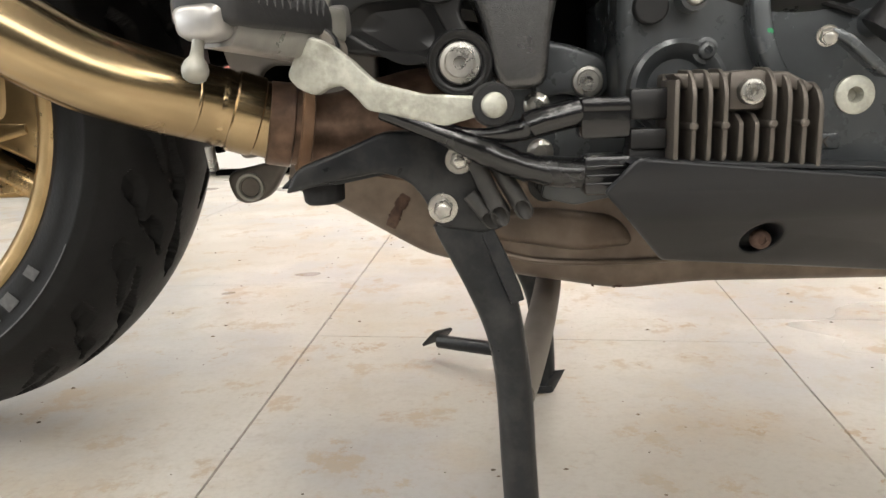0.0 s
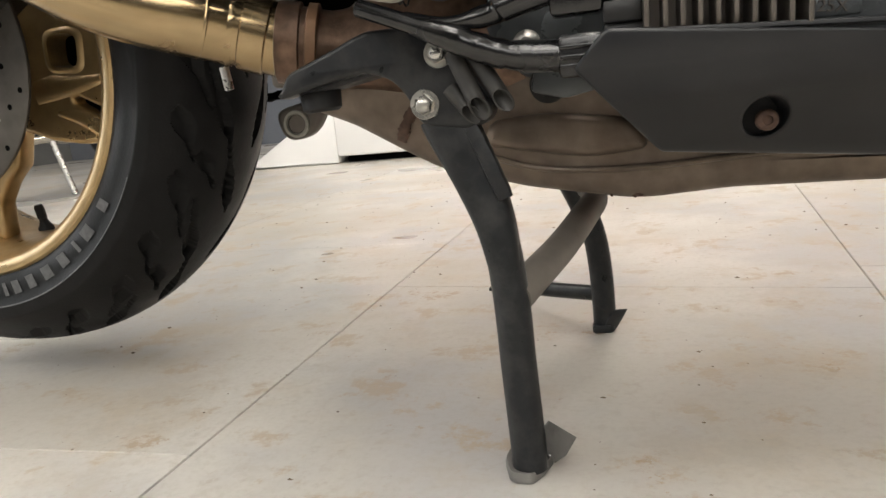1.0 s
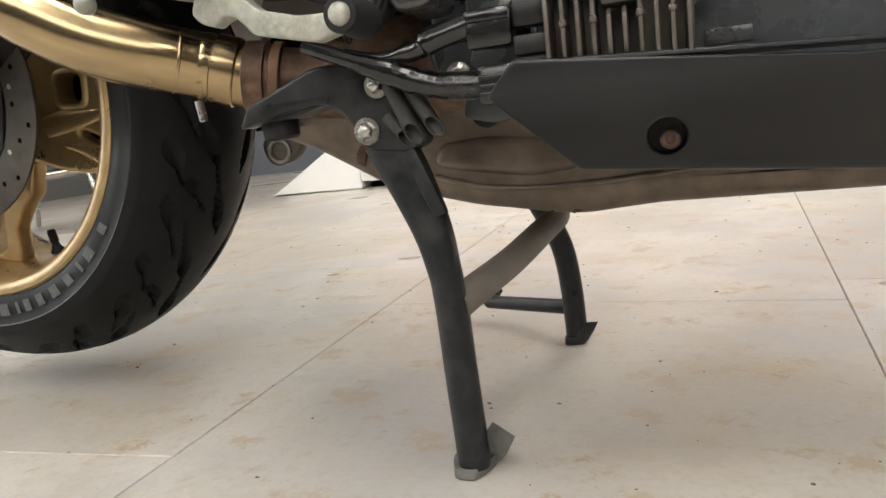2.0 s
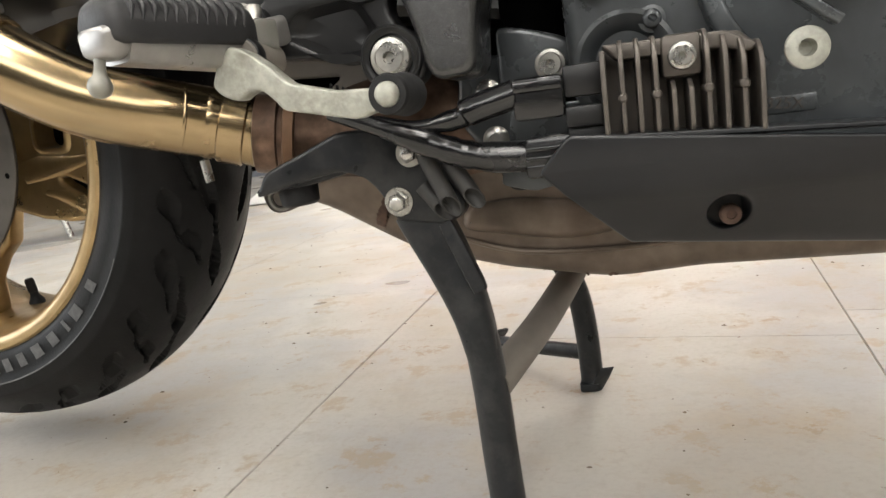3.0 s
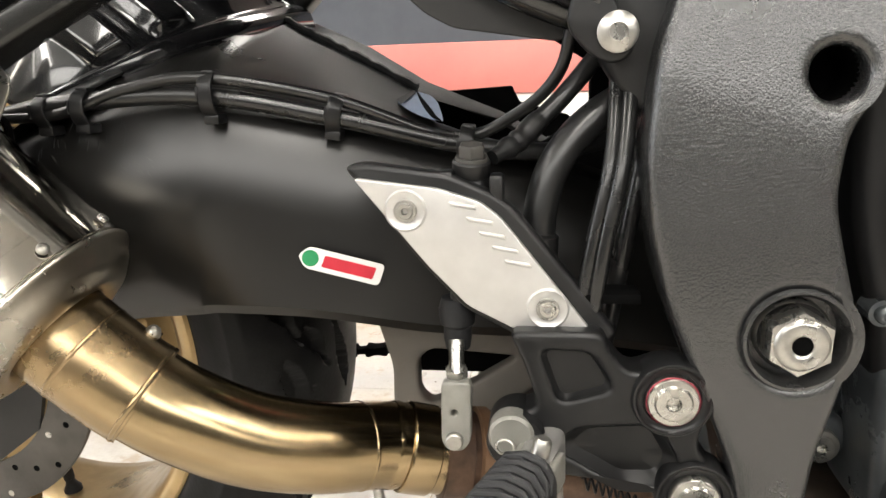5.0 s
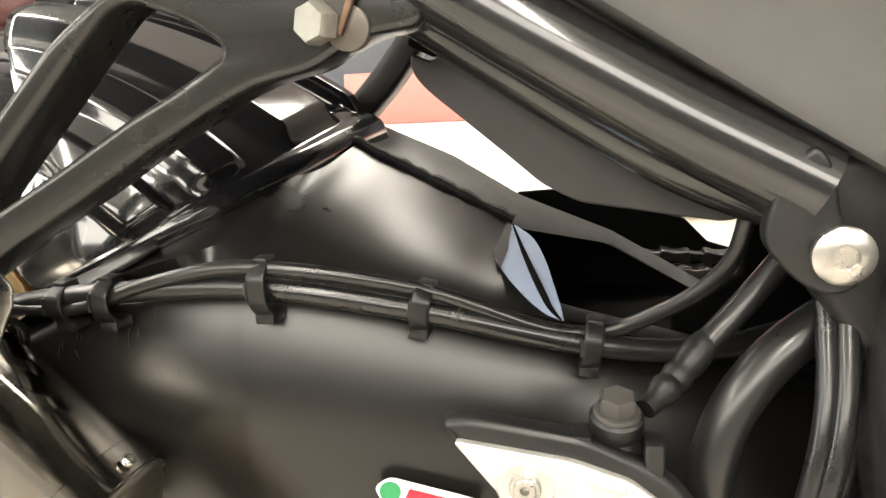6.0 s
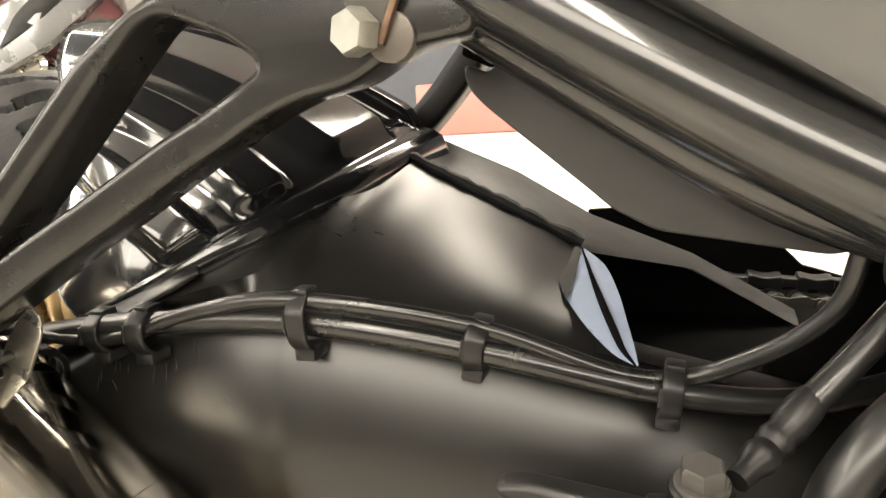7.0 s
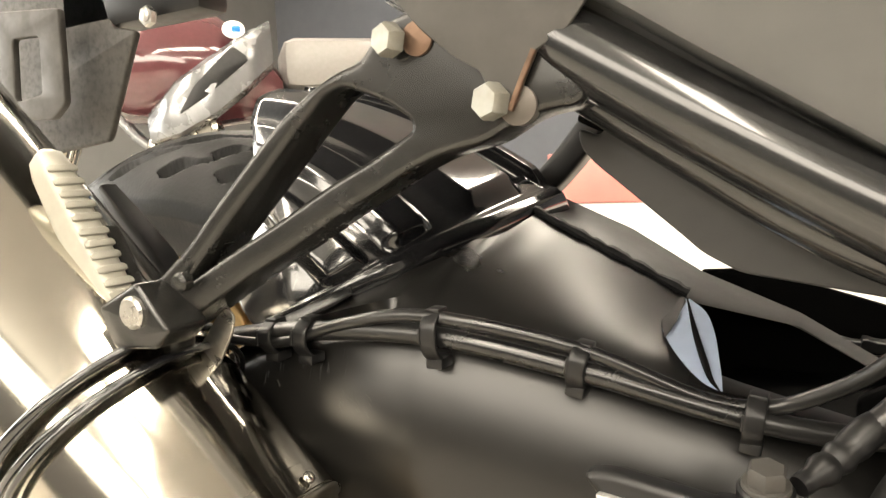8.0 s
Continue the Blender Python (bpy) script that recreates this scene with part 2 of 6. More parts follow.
def sweep(path, radius, seg=16, bm=None, section=None, up=None, caps=True):
    """A tube along path. radius: a number or one for each point. section: unit outline instead of a circle."""
    bm = bm or bmesh.new()
    path = [Vector(p) for p in path]
    k = len(path)
    sec = section or [(math.cos(2 * math.pi * i / seg), math.sin(2 * math.pi * i / seg)) for i in range(seg)]
    rings = []
    ref = Vector(up) if up else None
    for i, p in enumerate(path):
        d = (path[min(i + 1, k - 1)] - path[max(i - 1, 0)]).normalized()
        if ref is None:
            ref = Vector((0, 0, 1)) if abs(d.z) < 0.9 else Vector((0, 1, 0))
        a = (ref - d * ref.dot(d)).normalized()
        if not up:
            ref = a
        b = d.cross(a)
        r = radius[i] if isinstance(radius, (list, tuple)) else radius
        rx, ry = r if isinstance(r, (list, tuple)) else (r, r)
        rings.append([bm.verts.new(p + b * (u * rx) + a * (v * ry)) for u, v in sec])
    s = len(sec)
    for i in range(k - 1):
        for j in range(s):
            bm.faces.new((rings[i][j], rings[i][(j + 1) % s], rings[i + 1][(j + 1) % s], rings[i + 1][j]))
    if caps:
        bm.faces.new(rings[0])
        bm.faces.new(rings[-1])
    return bm


def aim(p, d, spin=0.0):
    """A pose at p whose z axis points along d."""
    return Matrix.Translation(p) @ Vector(d).to_track_quat("Z", "Y").to_matrix().to_4x4() @ Matrix.Rotation(spin, 4, "Z")


def lathe(profile, m=None, seg=32, bm=None, spin=0.0):
    """A turned body: profile of (radius, height) about z, moved by m."""
    bm = bm or bmesh.new()
    m = m or Matrix()
    rings = []
    for r, h in profile:
        if r < 1e-6:
            rings.append([bm.verts.new(m @ Vector((0, 0, h)))])
        else:
            rings.append([bm.verts.new(m @ Vector((r * math.cos(2 * math.pi * i / seg + spin), r * math.sin(2 * math.pi * i / seg + spin), h))) for i in range(seg)])
    for a, b in zip(rings, rings[1:]):
        if len(a) == 1 and len(b) == 1:
            continue
        for i in range(seg):
            j = (i + 1) % seg
            if len(a) == 1:
                bm.faces.new((a[0], b[j], b[i]))
            elif len(b) == 1:
                bm.faces.new((a[i], a[j], b[0]))
            else:
                bm.faces.new((a[i], a[j], b[j], b[i]))
    return bm


def box(x0, x1, y0, y1, z0, z1, bevel=0.002, bm=None, m=None, seg=2):
    bm = bm or bmesh.new()
    before = set(bm.verts)
    mm = Matrix.Translation(((x0 + x1) / 2, (y0 + y1) / 2, (z0 + z1) / 2)) @ Matrix.Diagonal((x1 - x0, y1 - y0, z1 - z0, 1))
    bmesh.ops.create_cube(bm, size=1, matrix=mm)
    vs = [v for v in bm.verts if v not in before]
    if bevel:
        es = list({e for v in vs for e in v.link_edges})
        bmesh.ops.bevel(bm, geom=es, offset=bevel, segments=seg, affect="EDGES", profile=0.5)
    vs = [v for v in bm.verts if v not in before]
    if m:
        bmesh.ops.transform(bm, matrix=m, verts=vs)
    return bm


def loft(rows, bm=None, closed=False, caps=False):
    """A skin over rows of points, all rows of one length."""
    bm = bm or bmesh.new()
    V = [[bm.verts.new(p) for p in row] for row in rows]
    n = len(V[0])
    for a, b in zip(V, V[1:]):
        for j in range(n if closed else n - 1):
            k = (j + 1) % n
            bm.faces.new((a[j], a[k], b[k], b[j]))
    if caps:
        bm.faces.new(V[0])
        bm.faces.new(V[-1])
    return bm


RRECT = fillet([(-1, -1), (1, -1), (1, 1), (-1, 1)], 0.55, 4)


def hex_bolt(p, d, r=0.006, h=0.006, washer=0.0, bm=None, spin=0.3, stud=True):
    m = aim(p, d)
    bm = bm or bmesh.new()
    z = 0.0
    if washer:
        lathe([(0, 0), (washer, 0), (washer, 0.0012), (washer * 0.96, 0.0018), (0, 0.0018)], m, 28, bm)
        z = 0.0018
    lathe([(r * 1.0, z), (r * 1.0, z + h * 0.8), (r * 0.86, z + h), (0, z + h)], m, 6, bm, spin)
    if stud:
        lathe([(r * 0.62, z + h * 0.98), (r * 0.60, z + h * 1.12), (r * 0.45, z + h * 1.2), (0, z + h * 1.22)], m, 20, bm)
    return bm


def socket_bolt(p, d, r=0.0125, h=0.004, bm=None):
    """A flat round head with a chamfered step and a six-sided socket."""
    m = aim(p, d)
    bm = bm or bmesh.new()
    lathe([(r, -0.002), (r, h * 0.6), (r * 0.94, h * 0.75), (r * 0.74, h * 0.8), (r * 0.66, h), (r * 0.30, h)], m, 36, bm)
    lathe([(r * 0.31, h), (r * 0.27, h - 0.0035), (0, h - 0.0035)], m, 6, bm)
    return bm


def dome_bolt(p, d, r=0.006, h=0.006, bm=None):
    m = aim(p, d)
    bm = bm or bmesh.new()
    lathe([(r, 0), (r, h * 0.6), (r * 0.85, h * 0.85), (r * 0.45, h), (r * 0.42, h * 0.6), (0, h * 0.6)], m, 24, bm)
    return bm

# ---- the room ----
M_TILE = bpy.data.materials.new("floor_tile")
M_TILE.use_nodes = True
nt = M_TILE.node_tree
b = nt.nodes["Principled BSDF"]
geo = nt.nodes.new("ShaderNodeNewGeometry")


def layer(scale, detail, rough, lo, hi, amount, color, below):
    """Noise in world space, softly mixed as color over the layer below."""
    n = nt.nodes.new("ShaderNodeTexNoise")
    n.inputs["Scale"].default_value, n.inputs["Detail"].default_value, n.inputs["Roughness"].default_value = scale, detail, rough
    nt.links.new(geo.outputs["Position"], n.inputs["Vector"])
    r = nt.nodes.new("ShaderNodeMapRange")
    r.interpolation_type = "SMOOTHSTEP"
    r.inputs["From Min"].default_value, r.inputs["From Max"].default_value, r.inputs["To Max"].default_value = lo, hi, amount
    nt.links.new(n.outputs["Fac"], r.inputs["Value"])
    x = nt.nodes.new("ShaderNodeMix")
    x.data_type = "RGBA"
    x.inputs["B"].default_value = (*color, 1)
    nt.links.new(r.outputs["Result"], x.inputs["Factor"])
    if isinstance(below, tuple):
        x.inputs["A"].default_value = (*below, 1)
    else:
        nt.links.new(below, x.inputs["A"])
    return x.outputs["Result"], n


c, n_broad = layer(1.7, 3, 0.5, 0.34, 0.66, 0.90, (0.43, 0.395, 0.340), (0.60, 0.575, 0.53))
c, _ = layer(2.9, 4, 0.55, 0.44, 0.60, 0.85, (0.425, 0.42, 0.415), c)
c, _ = layer(4.6, 7, 0.65, 0.50, 0.68, 0.60, (0.475, 0.395, 0.285), c)
c, _ = layer(11, 9, 0.72, 0.545, 0.620, 0.75, (0.42, 0.325, 0.215), c)
c, _ = layer(7.3, 10, 0.78, 0.590, 0.630, 0.80, (0.37, 0.265, 0.16), c)
c, _ = layer(30, 8, 0.7, 0.60, 0.70, 0.50, (0.36, 0.31, 0.25), c)
c, _ = layer(17, 10, 0.82, 0.645, 0.675, 0.75, (0.22, 0.18, 0.14), c)
c, _ = layer(62, 6, 0.7, 0.50, 0.70, 0.40, (0.39, 0.345, 0.29), c)
c, _ = layer(6.1, 8, 0.7, 0.52, 0.64, 0.55, (0.425, 0.385, 0.325), c)
c, _ = layer(3.7, 9, 0.75, 0.58, 0.66, 0.50, (0.40, 0.33, 0.24), c)
c, n_fine = layer(160, 4, 0.6, 0.40, 0.75, 0.25, (0.36, 0.33, 0.29), c)
oi = nt.nodes.new("ShaderNodeObjectInfo")
sc = nt.nodes.new("ShaderNodeMapRange")
sc.inputs["To Min"].default_value, sc.inputs["To Max"].default_value = 0.95, 1.05
hs = nt.nodes.new("ShaderNodeHueSaturation")
nt.links.new(oi.outputs["Random"], sc.inputs["Value"])
nt.links.new(sc.outputs["Result"], hs.inputs["Value"])
nt.links.new(c, hs.inputs["Color"])
nt.links.new(hs.outputs["Color"], b.inputs["Base Color"])
rg = nt.nodes.new("ShaderNodeMapRange")
rg.inputs["From Min"].default_value, rg.inputs["From Max"].default_value = 0.3, 0.7
rg.inputs["To Min"].default_value, rg.inputs["To Max"].default_value = 0.24, 0.42
nt.links.new(n_broad.outputs["Fac"], rg.inputs["Value"])
nt.links.new(rg.outputs["Result"], b.inputs["Roughness"])
bp = nt.nodes.new("ShaderNodeBump")
bp.inputs["Strength"].default_value, bp.inputs["Distance"].default_value = 0.12, 0.001
nt.links.new(n_fine.outputs["Fac"], bp.inputs["Height"])
nt.links.new(bp.outputs["Normal"], b.inputs["Normal"])
M_GROUT = mat("floor_joint", (0.27, 0.225, 0.17), 0.85, var=0.5, scale=60)
M_WALL = mat("wall_paint", (0.19, 0.19, 0.185), 0.7, var=0.03, scale=3)
M_GREYWALL = mat("grey_wall_paint", (0.13, 0.14, 0.16), 0.7, var=0.05, scale=3)
M_DIMWALL = mat("dimming_wall_paint", (0.075, 0.075, 0.077), 0.7, var=0.05, scale=3)
M_CEIL = mat("ceiling_paint", (0.38, 0.38, 0.37), 0.8, var=0.03)

ROOM = (-5.0, 5.5, -3.4, 6.0, 3.2)
x0, x1, y0, y1, zc = ROOM
floor = part("floor", box(x0, x1, y0, y1, -0.12, -0.0024, 0), M_GROUT, None, "", 0)
tagged(floor, "dark joint bed under worn cream floor tiles", "floor", kind="structure")
# the unseen south wall is dark so the bike reflects less light
for nm, bx, mt, lb in (("wall_north", (x0 - 0.15, x1 + 0.15, y1, y1 + 0.15, -0.12, zc), M_GREYWALL, "dark grey painted workshop wall"),
                       ("wall_south", (x0 - 0.15, x1 + 0.15, y0 - 0.15, y0, -0.12, zc), M_DIMWALL, "plain unseen workshop wall, dark grey to dim the bike's reflections"),
                       ("wall_west", (x0 - 0.15, x0, y0, y1, -0.12, zc), M_WALL, "plain light grey painted workshop wall"),
                       ("wall_east", (x1, x1 + 0.15, y0, y1, -0.12, zc), M_WALL, "plain light grey painted workshop wall")):
    tagged(part(nm, box(*bx, 0), mt, None, "", 0), lb, "wall", kind="structure")
tagged(part("ceiling", box(x0 - 0.15, x1 + 0.15, y0 - 0.15, y1 + 0.15, zc, zc + 0.15, 0), M_CEIL, None, "", 0), "plain grey painted workshop ceiling", "ceiling", kind="structure")

# ceiling lamps
M_GLOW = bpy.data.materials.new("lamp_diffuser")
M_GLOW.use_nodes = True
gb = M_GLOW.node_tree.nodes["Principled BSDF"]
gb.inputs["Emission Color"].default_value = (1.0, 0.95, 0.87, 1)
gb.inputs["Emission Strength"].default_value = LAMP_GLOW
M_LAMPBODY = mat("lamp_body", (0.75, 0.75, 0.75), 0.4)


def ceiling_lamp(x, y, long=2.0, wide=0.5):
    t = thing("ceiling_light", (x, y, zc - 0.09), "long white fluorescent ceiling light fitting", "ceiling light", "ceiling lights")
    part("housing", box(x - wide / 2 - 0.02, x + wide / 2 + 0.02, y - long / 2 - 0.02, y + long / 2 + 0.02, zc - 0.09, zc - 0.001, 0.006), M_LAMPBODY, t)
    part("diffuser", box(x - wide / 2, x + wide / 2, y - long / 2, y + long / 2, zc - 0.10, zc - 0.0905, 0.002), M_GLOW, t, "glowing white diffuser")


for lx in (-2.9, 0.3, 3.5):
    for ly in (-2.0, 0.3, 2.6):
        ceiling_lamp(lx, ly)

# ---- the motorcycle ----
bike = thing("motorcycle", (-0.1, 0.62, 0.0), "black motorcycle with gold wheel and pipe on its centre stand", "motorcycle")
Y = Vector((0, -1, 0))


def P(name, bm, material, label="", parent=None, smooth=40):
    return part(name, bm, material, parent or bike, label, smooth)


# rear wheel
WHEEL = pose(-0.470, 0.683, 0.347, 2.5, 0, -3) @ Matrix.Rotation(radians(90), 4, "X")   # local z points out to the brake side
wheel = P("rear_wheel", lathe([(0.215, 0.076), (0.2225, 0.076), (0.2230, 0.080), (0.2195, 0.083), (0.2130, 0.083), (0.2065, 0.078), (0.201, 0.060),
                               (0.196, 0.030), (0.193, 0.0), (0.196, -0.030), (0.201, -0.060), (0.2065, -0.078), (0.2130, -0.083), (0.2195, -0.083), (0.2230, -0.080), (0.2225, -0.076),
                               (0.215, -0.076), (0.206, -0.05), (0.2, 0), (0.206, 0.05), (0.215, 0.076)], WHEEL, 128), M_GOLD_RIM, "gold cast rear wheel rim")


def tyre_mesh():
    prof = []
    prof += [(0.208, 0.070), (0.2165, 0.0775), (0.2245, 0.0825), (0.228, 0.0850), (0.241, 0.0876), (0.2525, 0.0895), (0.2535, 0.0903), (0.2555, 0.0903), (0.265, 0.0902)]
    n = 120
    for i in range(n + 1):
        s = 1 - 2 * i / n
        a = s * radians(62)
        prof.append((0.315 - 0.098 * (1 - math.cos(a)) * 0.92, 0.0895 * math.sin(a) / math.sin(radians(62))))
    prof += [(r, -h) for r, h in [(0.265, 0.0902), (0.2525, 0.0895), (0.241, 0.0876), (0.228, 0.0850), (0.2165, 0.0775), (0.208, 0.070)]]
    seg, reps = 1120, 14
    pitch = 2 * math.pi * 0.31 / reps
    # grooves: start along the tyre, start and end across it, length, and whether the drop-shaped end leads
    cuts = ((0.000, 0.80, 0.56, 0.078, True), (0.030, 0.58, 0.30, 0.082, False), (0.076, 0.84, 0.66, 0.056, True), (0.098, 0.34, 0.10, 0.090, False), (0.118, 0.62, 0.40, 0.040, True))
    bm = bmesh.new()
    rings = []
    for r, h in prof:
        t = abs(h) / 0.0895
        near = []
        if r > 0.262:
            for u0, t0, t1, ln, lead in cuts:
                if min(t0, t1) - 0.06 < t < max(t0, t1) + 0.06:
                    near.append((u0, t0, t1, ln, lead))
        side = 0.0 if h > 0 else 0.5 * pitch
        ring = []
        for i in range(seg):
            ang = 2 * math.pi * i / seg
            depth = 0.0
            for u0, t0, t1, ln, lead in near:
                u = (-ang * 0.31 + side - u0) % pitch
                if u < ln:
                    s = u / ln
                    tc = t0 + (t1 - t0) * (s * 0.75 + 0.25 * s * s)
                    k = s if lead else 1 - s
                    w = 0.0018 + 0.0062 * max(0.0, math.sin(math.pi * min(1, k / 0.62))) * (k < 0.62)
                    w *= min(1, 8 * min(s, 1 - s))
                    dd = abs(t - tc) * 0.105
                    if dd < w + 0.0008:
                        depth = max(depth, 0.009 * min(1, (w + 0.0008 - dd) / 0.0008))
            rr = r - depth
            ring.append(bm.verts.new(WHEEL @ Vector((rr * math.cos(ang), rr * math.sin(ang), h))))
        rings.append(ring)
    for a, b in zip(rings, rings[1:]):
        for i in range(seg):
            j = (i + 1) % seg
            bm.faces.new((a[i], a[j], b[j], b[i]))
    return bm


tyre = P("tyre", tyre_mesh(), M_TYRE, "worn black tyre with sweeping tread grooves", wheel, 60)


def arc_strip(r0, r1, a0, a1, h0, h1, slant=0.0, n=6, lift=0.0006):
    """A raised strip on the tyre wall between two radii and two angles (degrees)."""
    rows = []
    for i in range(n + 1):
        t = i / n
        row = []
        for r, h, s in ((r0, h0, -slant), (r1, h1, slant)):
            a = radians(a0 + (a1 - a0) * t + s)
            row.append(WHEEL @ Vector((r * math.cos(a), r * math.sin(a), h + lift)))
        rows.append(row)
    return loft(rows)


# plain raised marks in place of the maker's lettering
for a, wd in ((-48.7, 3.6), (-53.8, 1.2), (-59.6, 3.0), (-66.0, 3.2), (-72.0, 2.6), (-77.2, 2.4), (-81.0, 1.2), (-86.2, 3.4)):
    P("sidewall_mark", arc_strip(0.2300, 0.2435, a - wd / 2, a + wd / 2, 0.0856, 0.0884, 0.35), M_TYRE_MARK, "pale grey raised block", tyre)
P("sidewall_mark", arc_strip(0.231, 0.243, -41.3, -38.6, 0.0858, 0.0883, 0.3), M_TYRE_MARK, "pale grey raised block", tyre)
P("sidewall_line", arc_strip(0.2528, 0.2542, -110, -30, 0.0899, 0.0905, 0, 60), M_TYRE_MARK, "thin pale raised line", tyre)

# three broad cast spokes, each with a pocket, a slot and a parted branch
WPOSE = pose(-0.470, 0.683, 0.347, 2.5, 0, -3)
SLOT = [(0.122, -0.045), (0.186, -0.074), (0.183, -0.083), (0.150, -0.070), (0.120, -0.0525)]
GAPS = [(0.116, 0.033), (0.181, 0.030), (0.180, 0.056), (0.168, 0.0635), (0.126, 0.047)]
POCKET = fillet([(0.1010, -0.0165), (0.1370, -0.0185), (0.1405, 0.0120), (0.1290, 0.0165), (0.1030, 0.0150)], 0.010, 4)
for k in range(3):
    mk = WPOSE @ Matrix.Rotation(radians(2 - 120 * k), 4, "Y")
    rimarc = [(0.1975 * math.cos(radians(q)), 0.1975 * math.sin(radians(q))) for q in range(-33, 29, 5)]
    bm = prism([(0.02, -0.07), (0.085, -0.090), (0.120, -0.0945), (0.150, -0.0935)] + rimarc + [(0.165, 0.0865), (0.138, 0.0730), (0.110, 0.076), (0.085, 0.085), (0.02, 0.07)], -0.026, -0.002, 0.006, 0.004, m=mk, seg=4, holes=[POCKET, SLOT, GAPS])
    spoke = P("spoke", bm, M_GOLD_RIM, "", wheel, 50)
    c = Vector((0.1215, -0.001))
    rows = [[mk @ Vector((c.x + (x - c.x) * q, -0.026 - lift, c.y + (z - c.y) * q)) for x, z in POCKET] for q, lift in ((1.42, -0.001), (1.22, 0.0012), (1.06, 0.0030), (0.96, 0.0024), (0.93, -0.002), (0.93, -0.022))]
    P("pocket_rim", loft(rows, None, True), M_GOLD_RIM, "", spoke, 60)
    # black backing plates put the shade of pocket and slot into colour
    P("pocket_floor", prism([(0.095, -0.024), (0.146, -0.024), (0.146, 0.022), (0.095, 0.022)], -0.004, 0.0, 0.001, 0.004, m=mk), M_DARK, "black plate painting the shade in the pocket", spoke)
    P("slot_floor", prism([(0.113, -0.040), (0.190, -0.066), (0.186, -0.090), (0.113, -0.060)], -0.010, -0.006, 0.001, 0.004, m=mk), M_DARK, "black plate painting the shade in the slot", spoke)
    rib = [(0.100, -0.062, 0.004), (0.125, -0.0675, 0.010), (0.155, -0.0835, 0.012), (0.180, -0.098, 0.010), (0.193, -0.106, 0.003)]
    P("spoke_ridge", sweep([mk @ Vector((x, -0.0215, z)) for x, z, w in rib], [(w, 0.007) for x, z, w in rib], 14, up=tuple(mk.to_3x3() @ Vector((0, 1, 0)))), M_GOLD_RIM, "", spoke, 60)
    for sg in (-1,):
        scoop = [(0.075, sg * 0.040, 0.016), (0.100, sg * 0.036, 0.017), (0.130, sg * 0.034, 0.012), (0.160, sg * 0.030, 0.006)]
        P("spoke_ridge", sweep([mk @ Vector((x, -0.0205, z)) for x, z, w in scoop], [(w, 0.0085) for x, z, w in scoop], 14, up=tuple(mk.to_3x3() @ Vector((0, 1, 0)))), M_GOLD_RIM, "", spoke, 60)
P("hub", lathe([(0, 0.075), (0.03, 0.075), (0.034, 0.07), (0.05, 0.045), (0.054, 0.0), (0.05, -0.05), (0.03, -0.075), (0, -0.075)], WHEEL, 40), M_GOLD_RIM, "", wheel)
vm = WHEEL @ Matrix.Rotation(radians(-88), 4, "Z") @ Matrix.Translation((0.194, 0, -0.010)) @ Matrix.Rotation(radians(-84), 4, "Y")
P("tyre_valve", lathe([(0, 0.0), (0.0085, 0), (0.0085, 0.004), (0.006, 0.008), (0.0045, 0.012), (0.0045, 0.015), (0.0052, 0.0155), (0.0052, 0.028), (0.004, 0.031), (0, 0.031)], vm, 20), M_RUBBER, "black rubber valve with cap", wheel)

# brake disc with drilled holes
disc = P("brake_disc", lathe([(0.100, 0.0915), (0.1365, 0.0915), (0.1378, 0.0905), (0.1378, 0.0875), (0.100, 0.0875), (0.100, 0.0915)], WHEEL, 96), M_DISC, "dark steel brake disc with drilled holes")
# uncut holes: black discs paint their shade, steel ones the brightness seen through
for k in range(40):
    a = 2 * math.pi * k / 40
    rad = 0.109 + 0.010 * (k % 3)
    q = WHEEL @ Vector((rad * math.cos(a), rad * math.sin(a), 0.0917))
    P("hole_disc", lathe([(0.0028, 0), (0.0022, -0.0001), (0, -0.0002)], aim(q, (WHEEL.to_3x3() @ Vector((0, 0, 1)))), 12), M_STEEL if k % 4 == 0 else M_DARK, "", disc)
P("disc_carrier", lathe([(0.03, 0.100), (0.05, 0.100), (0.06, 0.096), (0.101, 0.0925), (0.101, 0.0885), (0.05, 0.086), (0.03, 0.086)], WHEEL, 10), M_BLACK, "", disc)
P("axle_nut", lathe([(0.017, 0.10), (0.017, 0.113), (0.014, 0.115), (0, 0.115)], WHEEL, 6), M_STEEL)

# swingarm: stations of x, shoulder y and z, lower edge z, weld y and z
ST = ((-0.470, 0.535, 0.385, 0.300, 0.590, 0.400), (-0.410, 0.515, 0.455, 0.330, 0.545, 0.465), (-0.345, 0.505, 0.502, 0.372, 0.528, 0.511), (-0.290, 0.504, 0.530, 0.394, 0.5205, 0.5365),
      (-0.248, 0.506, 0.5425, 0.4015, 0.5270, 0.5520), (-0.218, 0.5085, 0.5465, 0.4040, 0.5560, 0.5670), (-0.199, 0.511, 0.548, 0.4052, 0.5967, 0.5790), (-0.185, 0.513, 0.548, 0.406, 0.660, 0.589), (-0.135, 0.523, 0.537, 0.402, 0.662, 0.561), (-0.092, 0.531, 0.524, 0.394, 0.664, 0.537),
      (-0.060, 0.537, 0.514, 0.388, 0.560, 0.520), (0.000, 0.547, 0.495, 0.382, 0.575, 0.500), (0.060, 0.556, 0.475, 0.372, 0.590, 0.480), (0.130, 0.565, 0.455, 0.360, 0.600, 0.458))
side_line = spline([(x, sy, sz) for x, sy, sz, *_ in ST], 4)
low_line = spline([(x, sy, bz) for x, sy, sz, bz, *_ in ST], 4)
fine = []
